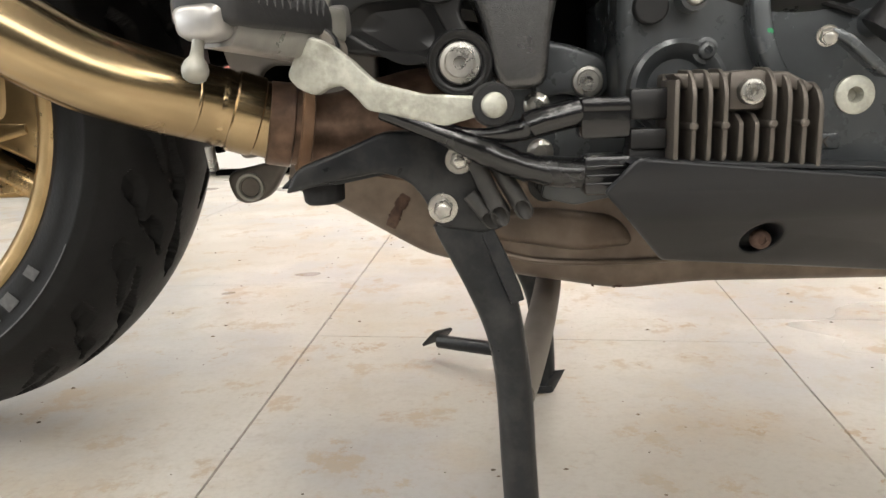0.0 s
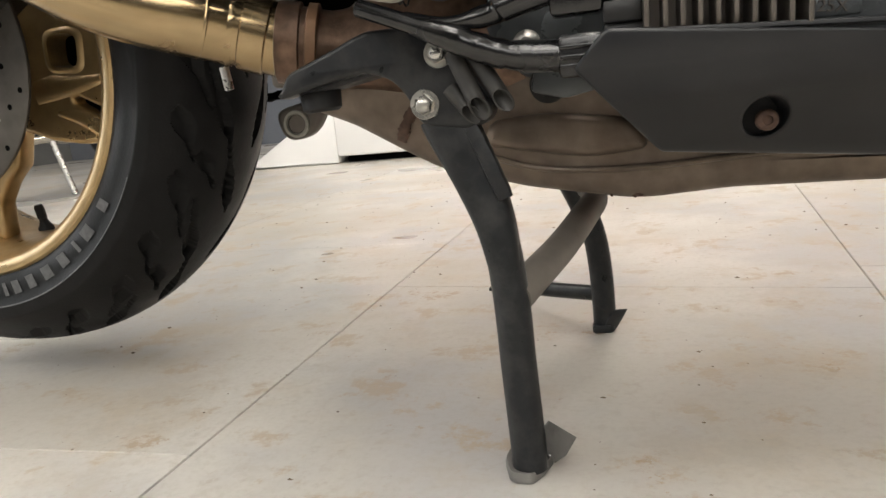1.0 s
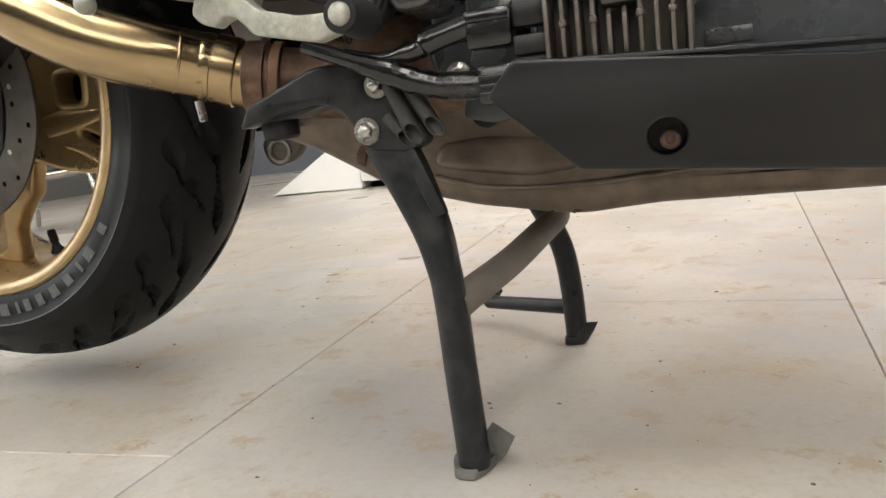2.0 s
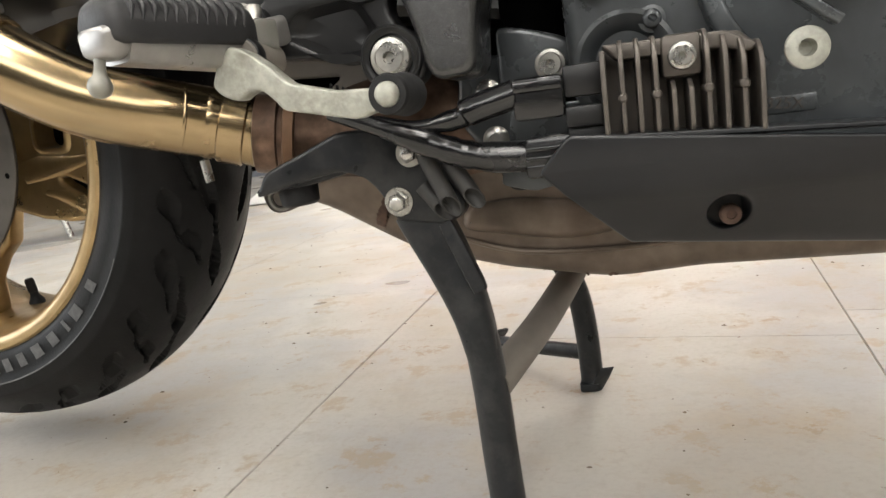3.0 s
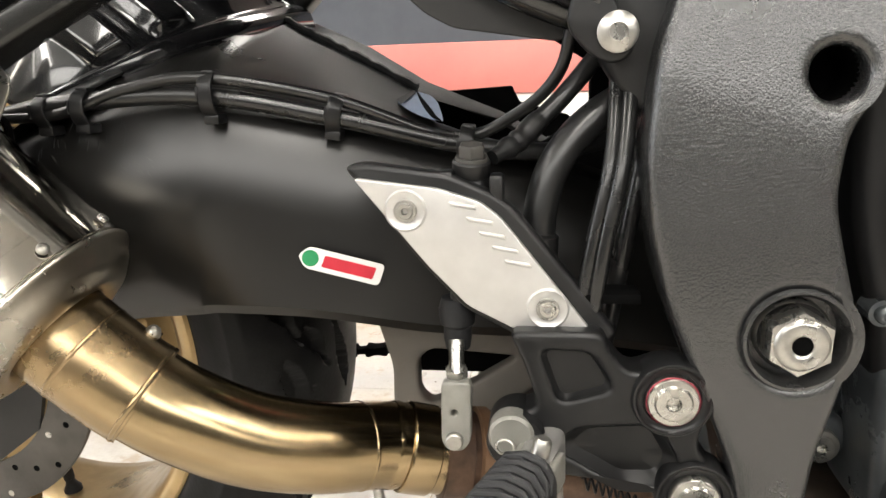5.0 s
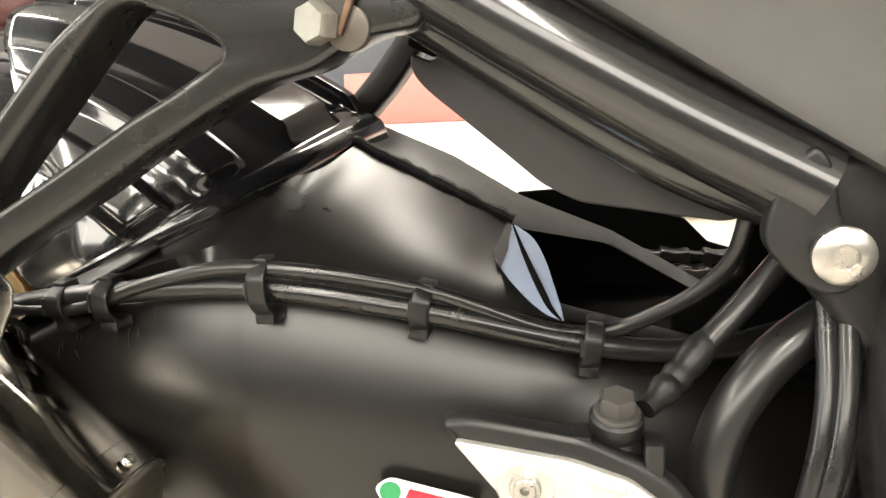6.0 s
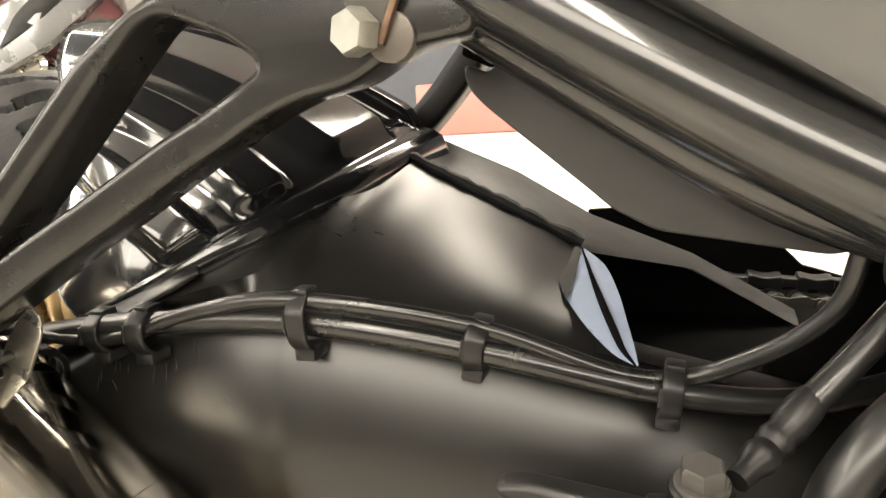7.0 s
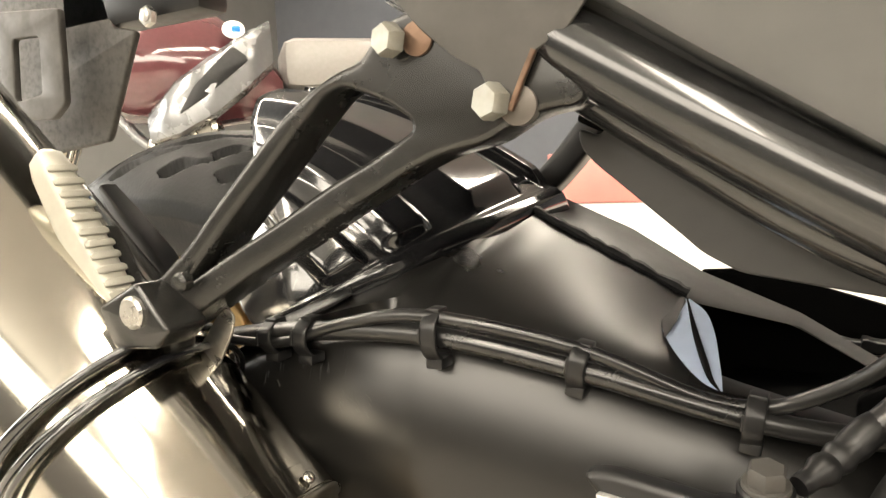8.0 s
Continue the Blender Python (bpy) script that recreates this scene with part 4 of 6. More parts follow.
for a in (200, 250, 300, 340, 20, 60, 100):
    q = MUF @ Vector((0.0630 * math.cos(radians(a)), 0.0630 * math.sin(radians(a)), 0.024))
    P("rivet", dome_bolt(q, q - (MUF @ Vector((0, 0, 0.024))), 0.003, 0.0025), M_STEEL, "", silencer)
def strap_wire(at, tilt, turn, r=0.0660, thick=0.0017):
    m = MUF @ Matrix.Translation((0, 0, at)) @ Matrix.Rotation(radians(turn), 4, "Z") @ Matrix.Rotation(radians(tilt), 4, "X")
    ring = [m @ Vector((r * math.cos(2 * math.pi * k / 72), r * math.sin(2 * math.pi * k / 72), 0)) for k in range(72)]
    rows = []
    for k, p in enumerate(ring):
        out = (p - MUF @ Vector((0, 0, at))).normalized()
        side = out.cross((ring[(k + 1) % 72] - ring[k - 1]).normalized())
        rows.append([p + out * (thick * math.cos(q)) + side * (thick * math.sin(q)) for q in [2 * math.pi * w / 10 for w in range(10)]])
    return loft(rows + rows[:1], None, True)


strap = P("silencer_strap", strap_wire(0.104, 2.0, 0), M_GLOSS, "thin black wire straps around the silencer")
for at, tilt, thick in ((0.109, -1.5, 0.0019), (0.117, 2.5, 0.0014), (0.121, -1.0, 0.0026)):
    P("strap_band", strap_wire(at, tilt, 0, 0.0655, thick), M_GLOSS, "", strap)
P("strap_bracket", prism([(-0.398, 0.562), (-0.371, 0.575), (-0.345, 0.560), (-0.322, 0.535), (-0.318, 0.524), (-0.335, 0.522), (-0.382, 0.540)], 0.452, 0.456, 0.0008, 0.006), M_SATIN, "black hanger plate above the silencer", strap)
P("strap_tab", prism([(-0.270, 0.561), (-0.2645, 0.555), (-0.2665, 0.547), (-0.279, 0.527), (-0.312, 0.524), (-0.312, 0.530), (-0.288, 0.540), (-0.278, 0.552)], 0.461, 0.4625, 0.0005, 0.002), M_STEEL, "bare steel strap tab", strap)

# centre stand
CHAMFER_S = fillet([(-1, -1), (1, -1), (1, 1), (-1, 1)], 0.38, 2)
leg = [(0.074, 0.479, 0.248), (0.080, 0.478, 0.232), (0.093, 0.476, 0.200), (0.1035, 0.474, 0.165), (0.108, 0.472, 0.128), (0.110, 0.470, 0.080), (0.1125, 0.468, 0.028), (0.113, 0.468, 0.006)]
stand = P("centre_stand", sweep(spline(leg), 0.0122, 24), M_STAND, "scuffed black tubular centre stand")
P("stand_shoulder", sweep(spline([(0.072, 0.478, 0.250), (0.0835, 0.477, 0.226), (0.094, 0.475, 0.200), (0.1015, 0.474, 0.175), (0.1065, 0.473, 0.145)], 5), [(0.0165, 0.0118), (0.0170, 0.0120), (0.0172, 0.0122), (0.0172, 0.0124), (0.0170, 0.0126)] + [(0.0168 - 0.0058 * (i / 15) ** 1.1, 0.0126 - 0.0014 * (i / 15)) for i in range(16)], section=fillet([(-1, -1), (1, -1), (1, 1), (-1, 1)], 0.8, 5), up=(0, 1, 0)), M_STAND, "flattened top of the stand tube", stand, 50)
P("gusset_rib", sweep([(0.092, 0.468, 0.240), (0.1015, 0.4655, 0.218), (0.1085, 0.4650, 0.200), (0.1105, 0.4650, 0.194)], [(0.0045, 0.0035), (0.0050, 0.0042), (0.0050, 0.0042), (0.0046, 0.0036)], section=CHAMFER_S, up=(0, 1, 0)), M_STAND, "", stand)


def stand_foot(x, y, s, k):
    """A thick bevelled sole with a bent-up ear beside the tube."""
    bm = bmesh.new()
    o = fillet([(-0.019, 0.008), (-0.012, -0.014), (0.003, -0.015), (0.010, -0.002), (0.015, 0.015), (0.009, 0.023), (-0.017, 0.026)], 0.004, 3)
    loft([[(x + px * sc * k, y + s * py * sc * k, z) for px, py in o] for sc, z in ((0.90, 0.0), (1.0, 0.0015), (1.0, 0.006), (0.95, 0.0085), (0.55, 0.0075), (0.1, 0.0075))], bm, True)
    ear = [(0.000, 0.020, 0.012), (0.015, 0.012, 0.003), (0.024, 0.003, 0.014), (0.032, 0.000, 0.029), (0.013, 0.015, 0.033), (0.006, 0.018, 0.024)]
    out = Vector((0.0012, -0.0026 * s, 0.0006))
    rim = [Vector((x + a * k, y + s * b * k, c * k)) for a, b, c in ear]
    mid = sum(rim, Vector()) / 6 - out * 1.6
    loft([[mid.lerp(p, 0.2) - out for p in rim], [mid.lerp(p, 0.75) - out for p in rim], [p - out * 0.4 for p in rim], [p + out * 0.6 for p in rim], [mid.lerp(p, 0.75) + out * 0.6 for p in rim], [mid.lerp(p, 0.2) + out * 0.6 for p in rim]], bm, True, True)
    return bm


P("stand_foot", stand_foot(0.113, 0.468, 1, 1), M_DUSTY, "bent steel foot with muddy edge", stand)
far_leg = [(0.105, 0.735, 0.235), (0.118, 0.752, 0.190), (0.135, 0.764, 0.150), (0.150, 0.770, 0.110), (0.156, 0.772, 0.065), (0.158, 0.774, 0.006)]
P("stand_leg", sweep(spline(far_leg), 0.0122, 24), M_STAND, "", stand)
P("stand_foot", stand_foot(0.158, 0.776, -1, 0.72), M_STAND, "bent steel foot with muddy edge", stand)
P("cross_tube", sweep(spline([(0.110, 0.472, 0.126), (0.117, 0.497, 0.130), (0.134, 0.575, 0.137), (0.150, 0.660, 0.148), (0.156, 0.715, 0.153), (0.146, 0.760, 0.160)]), 0.0122, 20), M_DUST, "dusty brown cross tube", stand)
P("stand_tang", sweep([(0.154, 0.774, 0.040), (0.100, 0.815, 0.034), (0.038, 0.866, 0.026)], 0.0085, 16), M_STAND, "bar of the foot lever", stand)
P("tang_plate", prism(fillet([(-0.016, -0.010), (0.020, -0.006), (0.026, 0.012), (-0.004, 0.014)], 0.005), -0.0015, 0.0015, 0.0005, 0, m=pose(0.030, 0.872, 0.028, 35, 0, 40)), M_STAND, "flat foot plate", stand)

# stand bracket on the frame
bracket = P("stand_bracket", prism([(-0.036, 0.268), (-0.028, 0.284), (0.000, 0.294), (0.028, 0.305), (0.056, 0.305), (0.074, 0.297), (0.084, 0.291), (0.100, 0.264), (0.108, 0.252), (0.104, 0.243), (0.091, 0.239), (0.060, 0.244), (0.053, 0.262), (0.043, 0.274), (0.026, 0.280), (-0.004, 0.275), (-0.030, 0.269)], 0.4635, 0.486, 0.0032, 0.006, seg=3), M_STAND, "scuffed black pressed stand bracket")
P("stand_stop", lathe([(0, 0.012), (0.0135, 0.012), (0.0145, 0.009), (0.0135, -0.004), (0.011, -0.006), (0, -0.006)], aim((-0.016, 0.490, 0.264), (-0.05, 0, 1)), 24), M_RUBBER, "black rubber stop under the bracket", bracket)
P("stop_plate", prism([(-0.042, 0.270), (-0.030, 0.281), (0.030, 0.285), (0.030, 0.278), (-0.002, 0.272)], 0.474, 0.505, 0.0015, 0.003), M_STAND, "", bracket)
for p, r in (((0.0755, 0.4636, 0.2865), 0.0058), ((0.0645, 0.4636, 0.2565), 0.0062)):
    P("bolt", hex_bolt(p, Y, r, 0.0065, r * 1.55), M_STEEL, "zinc flange bolt", bracket)
# open rubber drain hoses behind the bracket
for a, bq, r in (((0.0855, 0.4600, 0.2860), (0.1003, 0.4560, 0.2510), 0.0056), ((0.0965, 0.4620, 0.2870), (0.1150, 0.4580, 0.2545), 0.0056), ((0.0815, 0.4610, 0.2650), (0.0945, 0.4585, 0.2480), 0.0050)):
    d = (Vector(bq) - Vector(a)).normalized()
    u = Vector((0, -1, 0)) - d * d.dot(Vector((0, -1, 0)))
    u.normalize()
    w = d.cross(u)
    ring = [(math.cos(2 * math.pi * k / 20), math.sin(2 * math.pi * k / 20)) for k in range(20)]
    rows = []
    for base, sc, cut in ((a, 1.0, 0.0), (bq, 1.0, -0.55), (bq, 0.80, -0.55), (Vector(bq) - d * 0.012, 0.74, 0.0), (Vector(bq) - d * 0.012, 0.02, 0.0)):
        rows.append([Vector(base) + (u * p + w * q) * (r * sc) + d * (cut * r * 2.2 * p) for p, q in ring])
    P("drain_hose", loft(rows, None, True), M_DUSTRUBBER, "open-ended dusty black drain hose")

# belly cover
cov = P("belly_cover", sliced(prism([(0.177, 0.288), (0.159, 0.268), (0.2065, 0.2145), (0.344, 0.2010), (0.60, 0.1760), (0.62, 0.262), (0.36, 0.268)], 0.424, 0.4290, 0.0022, 0.003, seg=3,
        holes=[[(0.2625 + 0.0122 * math.cos(radians(a)), 0.2320 + 0.0122 * math.sin(radians(a))) for a in range(0, 360, 15)]]), 2, 0.236, 0.284, 0.004), M_COVER, "matt dark grey belly cover with recessed bolt", smooth=30)


def cover_lean(z):
    """How far the belly cover draws inwards at height z."""
    q = max(0.0, 0.284 - z)
    return 12.5 * q * q if q < 0.034 else 0.01445 + 1.18 * (q - 0.034)


for v in cov.data.vertices:
    v.co.y += cover_lean(v.co.z)
P("cover_fold", prism([(0.174, 0.2835), (0.62, 0.2575), (0.62, 0.2605), (0.177, 0.2868)], 0.4262, 0.460, 0.001, 0.001), M_COVER, "folded top lip", cov)
well = []
for q, sink in ((1.22, 0.0002), (1.06, 0.0010), (0.97, 0.0040), (0.95, 0.020), (0.93, 0.030), (0.02, 0.030)):
    well.append([(0.2625 + 0.0122 * q * math.cos(radians(a)), 0.4238 + (cover_lean(0.2320 + 0.0122 * q * math.sin(radians(a))) if sink < 0.01 else 0.034) + sink, 0.2320 + 0.0122 * q * math.sin(radians(a))) for a in range(0, 360, 12)])
P("bolt_well", loft(well, None, True), M_COVER, "round recess", cov)
P("bolt", dome_bolt((0.2640, 0.4680, 0.2300), Y, 0.0062, 0.006), M_RUST, "rusty button bolt deep in the recess", cov)

# voltage regulator
reg = P("voltage_regulator", prism([(0.198, 0.334), (0.272, 0.333), (0.283, 0.323), (0.281, 0.272), (0.197, 0.272)], 0.457, 0.472, 0.002, 0.003), M_FIN, "finned brown-grey alloy voltage regulator")
P("regulator_top", prism([(0.198, 0.3335), (0.262, 0.3325), (0.279, 0.3235), (0.274, 0.320), (0.260, 0.3235), (0.206, 0.3245)], 0.436, 0.458, 0.0015, 0.002), M_FIN, "", reg)
P("regulator_side", box(0.197, 0.2000, 0.4265, 0.458, 0.272, 0.330, 0.001), M_FIN, "", reg)
for i in range(9):
    fx = 0.2080 + i * 0.0087
    if i in (3, 4):
        bm = prism([(0.2865, 0.4255), (0.305, 0.4255), (0.310, 0.434), (0.311, 0.459), (0.2700, 0.459), (0.2700, 0.4400)], -0.0013, 0.0013, 0.0006, 0.002)
    else:
        drop = 0.0 if i < 6 else 0.0030 * (i - 5)
        bm = prism([(0.2865 - 0.0018 * max(0, i - 4), 0.4255), (0.322 - drop, 0.4255), (0.3300 - drop, 0.4300), (0.3350 - drop, 0.4380), (0.3360 - drop, 0.4590), (0.2700, 0.4590), (0.2700, 0.4400)], -0.0013, 0.0013, 0.0006, 0.003)
    # the outline runs in height and depth: turn it to stand across x
    bmesh.ops.transform(bm, matrix=Matrix(((0, 1, 0, fx), (0, 0, 1, 0), (1, 0, 0, 0), (0, 0, 0, 1))), verts=bm.verts)
    P("fin", bm, M_FIN, "", reg)
    if i in (0, 2, 5, 7):
        P("fin_nub", lathe([(0.0025, 0), (0.0025, 0.0216), (0.0016, 0.0226), (0, 0.0226)], aim((fx, 0.447, 0.304), Y), 14), M_FIN, "", reg)
P("bolt_pad", box(0.229, 0.2495, 0.4330, 0.4580, 0.3115, 0.3340, 0.003), M_FIN, "", reg)
P("bolt", socket_bolt((0.239, 0.4275, 0.322), Y, 0.0072, 0.005), M_STEEL, "socket bolt with washer", reg)

# connectors and cables by the regulator
con = P("cable_connector", box(0.147, 0.176, 0.438, 0.460, 0.298, 0.322, 0.003), M_CABLE, "glossy black plug housing")
P("connector_nose", box(0.176, 0.199, 0.442, 0.458, 0.308, 0.326, 0.002), M_BLACK, "", con)
P("connector_latch", box(0.176, 0.197, 0.440, 0.456, 0.291, 0.303, 0.0015), M_BLACK, "", con)
P("connector_rib", box(0.148, 0.175, 0.4362, 0.4382, 0.314, 0.320, 0.0008), M_CABLE, "", con)
con2 = P("cable_connector", box(0.150, 0.182, 0.444, 0.466, 0.264, 0.288, 0.003), M_CABLE, "glossy black plug housing")
P("connector_nose", box(0.176, 0.200, 0.444, 0.462, 0.280, 0.292, 0.002), M_BLACK, "", con2)
P("loom_bracket", prism([(0.128, 0.258), (0.150, 0.252), (0.200, 0.262), (0.205, 0.306), (0.140, 0.306)], 0.486, 0.490, 0.001, 0.004), M_ENGINE, "grey pressed bracket behind the plugs")
for zz in (0.2705, 0.2755, 0.2810):
    P("connector_rib", box(0.151, 0.181, 0.4428, 0.4445, zz - 0.0012, zz + 0.0012, 0.0006), M_CABLE, "", con2)
P("wiring_loom", sweep(spline([(0.060, 0.452, 0.308), (0.085, 0.450, 0.302), (0.112, 0.448, 0.304), (0.122, 0.447, 0.308), (0.148, 0.447, 0.314)]), [0.0044] * 9 + [0.0052, 0.0062, 0.0066, 0.0064, 0.0068, 0.0070, 0.0074] + [0.0088] * 9, 14), M_CABLE, "taped black cable to the plug")
P("wiring_loom", sweep(spline([(0.030, 0.456, 0.318), (0.062, 0.449, 0.305), (0.085, 0.448, 0.295), (0.110, 0.450, 0.284), (0.130, 0.452, 0.279), (0.155, 0.454, 0.277)]), [0.0056] * 8 + [0.0062, 0.0068, 0.0072, 0.0076] + [0.0082 + 0.0004 * ((i * 7) % 3) for i in range(12)] + [0.0094] * 7, 14), M_CABLE, "taped black cable to the plug")

# frame spar casting
spar = P("frame_spar", sliced(sliced(prism([(0.0790, 0.650), (0.0668, 0.597), (0.0545, 0.554), (0.050, 0.512), (0.053, 0.478), (0.062, 0.440), (0.078, 0.400), (0.092, 0.365), (0.097, 0.338), (0.103, 0.328), (0.128, 0.328), (0.131, 0.364), (0.139, 0.398), (0.147, 0.428), (0.139, 0.458), (0.132, 0.490), (0.136, 0.520), (0.160, 0.548), (0.220, 0.580), (0.30, 0.62), (0.30, 0.70), (0.10, 0.70)],
         0.440, 0.500, 0.006, 0.010, seg=4, holes=[[(0.1306 + 0.0120 * math.cos(radians(a)), 0.544 + 0.0120 * math.sin(radians(a))) for a in range(0, 360, 15)], [(0.1185 + 0.0222 * math.cos(radians(a)), 0.4275 + 0.0222 * math.sin(radians(a))) for a in range(0, 360, 10)]]), 2, 0.38, 0.70, 0.004), 0, 0.056, 0.200, 0.008), M_SPAR, "black textured cast frame spar", smooth=50)
for v in spar.data.vertices:
    u = v.co.z + 0.43 * (v.co.x - 0.095) - 0.5315
    w = v.co.z - 0.44
    q = max(0.0, v.co.z - 0.595)
    v.co.y += 9.0 * q * q + 0.3 * q
    v.co.y += 0.10 * 0.5 * (w + math.sqrt(w * w + 0.03 ** 2)) - 0.0005 + 0.10 * 0.5 * (u + math.sqrt(u * u + 0.006 ** 2))
# black liner holds the hole's shade in its colour
P("spar_hole", lathe([(0.0120, 0.0), (0.0116, -0.03), (0, -0.03)], aim((0.1306, 0.462, 0.544), Y), 32), M_DARK, "", spar)
PIV = aim((0.1185, 0.4400, 0.4275), Y)
P("pivot_recess", lathe([(0.0245, -0.0012), (0.0238, 0.0010), (0.0225, 0.0012), (0.0208, -0.0015), (0.0205, -0.0130), (0.0, -0.0130)], PIV, 48), M_SPAR, "sunken round seat of the pivot", spar)
bm = lathe([(0.0172, -0.013), (0.0172, -0.0085), (0.0160, -0.0070)], PIV, 36)
lathe([(0.0158, -0.008), (0.0158, 0.0030), (0.0150, 0.0048), (0.0122, 0.0052)], PIV, 6, bm, 0.5)
lathe([(0.0122, 0.0052), (0.0112, 0.0066), (0.0100, 0.0070), (0.0060, 0.0072), (0.0046, 0.0062), (0.0048, -0.01), (0, -0.01)], PIV, 36, bm)
P("pivot_nut", bm, M_STEEL, "zinc swingarm pivot nut with hollow end", spar)
# black plug added as painted shade in the nut's hollow end
P("bore_shade", lathe([(0.0047, 0.0058), (0.0043, 0.0050), (0.0, 0.0046)], PIV, 24), M_DARK, "", spar)

# foot peg hanger
HANGER_POCKETS = [[(0.003, 0.419), (0.028, 0.418), (0.039, 0.399), (0.0125, 0.391)], [(0.010, 0.3665), (0.021, 0.3785), (0.060, 0.3815), (0.071, 0.361), (0.065, 0.3485), (0.043, 0.3475)]]
hanger = P("peg_hanger", prism([(-0.012, 0.428), (-0.004, 0.410), (0.003, 0.388), (-0.014, 0.384), (-0.024, 0.374), (-0.022, 0.362), (-0.005, 0.354), (0.030, 0.350), (0.058, 0.346), (0.064, 0.330), (0.080, 0.322), (0.096, 0.330), (0.099, 0.344), (0.088, 0.356), (0.078, 0.372), (0.085, 0.392), (0.079, 0.408), (0.064, 0.414), (0.046, 0.407), (0.037, 0.418), (0.033, 0.428)],
          0.444, 0.466, 0.003, 0.006, seg=3, holes=HANGER_POCKETS), M_SATIN, "black forged foot peg hanger plate", smooth=45)
for ring, sink, draw in ((HANGER_POCKETS[0], 0.0050, 0.86), (HANGER_POCKETS[1], 0.0075, 0.74)):
    o = fillet(ring, 0.006)
    cx, cz = sum(p[0] for p in o) / len(o), sum(p[1] for p in o) / len(o)
    rows = [[(cx + (x - cx) * q, y, cz + (z - cz) * q) for x, z in o] for q, y in ((1.05, 0.4470), (1.0, 0.4460), (draw + 0.03, 0.4445 + sink), (draw, 0.4450 + sink), (draw * 0.5, 0.4450 + sink), (0.002, 0.4450 + sink))]
    P("hanger_pocket", loft(rows, None, True), M_SATIN, "sunken pocket with sloped walls", hanger, 35)
for p in ((0.078, 0.4435, 0.3440), (0.0655, 0.4435, 0.3960)):
    P("bolt", socket_bolt(p, Y, 0.0122, 0.0065), M_STEEL, "large polished socket bolt", hanger)
    if p[2] > 0.38:
        P("paint_mark", lathe([(0.0121, 0.0042), (0.0126, 0.0036), (0.0123, 0.0026)], aim(p, Y), 36), M_REDMARK, "thin red paint ring", hanger)
    P("bolt_boss", lathe([(0.0190, -0.014), (0.0190, 0.0018), (0.0182, 0.0030), (0.0172, 0.0030), (0.0164, 0.0020), (0.0150, 0.0012), (0.0138, 0.0012), (0.0132, -0.001)], aim(p, Y), 40), M_SATIN, "", hanger)
P("peg_knuckle", lathe([(0.0150, -0.020), (0.0150, 0.004), (0.0138, 0.006), (0.0098, 0.006), (0.0090, 0.002), (0, 0.002)], aim((-0.008, 0.444, 0.372), Y), 36), M_SATIN, "", hanger)
P("heel_guard_backing", prism([(-0.092, 0.507), (-0.082, 0.509), (-0.040, 0.503), (-0.020, 0.494), (-0.010, 0.487), (0.041, 0.423), (0.036, 0.418), (-0.003, 0.418), (-0.034, 0.435), (-0.054, 0.457)], 0.457, 0.468, 0.003, 0.004, seg=3), M_BLACK, "", hanger)
guardp = P("heel_guard", prism([(-0.0865, 0.502), (-0.045, 0.4965), (-0.025, 0.490), (-0.015, 0.482), (0.031, 0.422), (-0.001, 0.422), (-0.032, 0.438), (-0.051, 0.458)], 0.4535, 0.4575, 0.0008, 0.003), M_BRUSHED, "satin aluminium heel guard", hanger)
for p in ((-0.061, 0.4535, 0.486), (0.007, 0.4535, 0.437)):
    P("bolt", socket_bolt(p, Y, 0.0056, 0.003), M_STEEL, "socket bolt in a pressed dimple", guardp)
    P("dimple", lathe([(0.0105, 0.0002), (0.0095, 0.0012), (0.0082, 0.0004), (0.0056, 0.0001)], aim(p, Y), 32), M_BRUSHED, "", guardp)
for i, (lx, lz) in enumerate(((-0.040, 0.4905), (-0.032, 0.483), (-0.026, 0.476), (-0.020, 0.469), (-0.014, 0.462))):
    P("louvre", prism([(lx, lz), (lx + 0.013, lz - 0.0022), (lx + 0.0135, lz - 0.0045), (lx + 0.001, lz - 0.0022)], 0.4522, 0.4545, 0.0007, 0.001), M_BRUSHED, "", guardp)

# foot peg, its hinge and feeler bolt
pb, pt = Vector((0.003, 0.428, 0.366)), Vector((-0.031, 0.330, 0.366))
pdir = (pt - pb).normalized()
side = Vector((0, 0, 1)).cross(pdir).normalized()
TROUGH = fillet([(-1, 1), (1, 1), (0.62, -1), (-0.62, -1)], 0.3, 3)
DOME = fillet([(-1, -1), (1, -1), (1.0, 0.1), (0.72, 0.85), (0, 1.12), (-0.72, 0.85), (-1.0, 0.1)], 0.25, 3)
peg = P("foot_peg", sweep([pb + pdir * s + Vector((0, 0, z)) for s, z in ((0.010, -0.0130), (0.014, -0.0130), (0.06, -0.0115), (0.096, -0.0105))], [(0.0105, 0.0070), (0.0120, 0.0075), (0.0145, 0.0062), (0.0150, 0.0052)], section=TROUGH, up=(0, 0, 1)), M_ALU, "aluminium rider foot peg with ribbed rubber")
P("peg_tip", sweep([pb + pdir * s + Vector((0, 0, -0.0058)) for s in (0.090, 0.094, 0.097, 0.1035, 0.1068, 0.1080)], [(0.0110, 0.0062), (0.0130, 0.0072), (0.0138, 0.0080), (0.0136, 0.0078), (0.0124, 0.0068), (0.0096, 0.0046)], section=fillet([(-0.78, -1), (0.78, -1), (1, 1), (-1, 1)], 0.6, 5), up=(0, 0, 1)), M_ALU, "rounded cast tip", peg, 55)
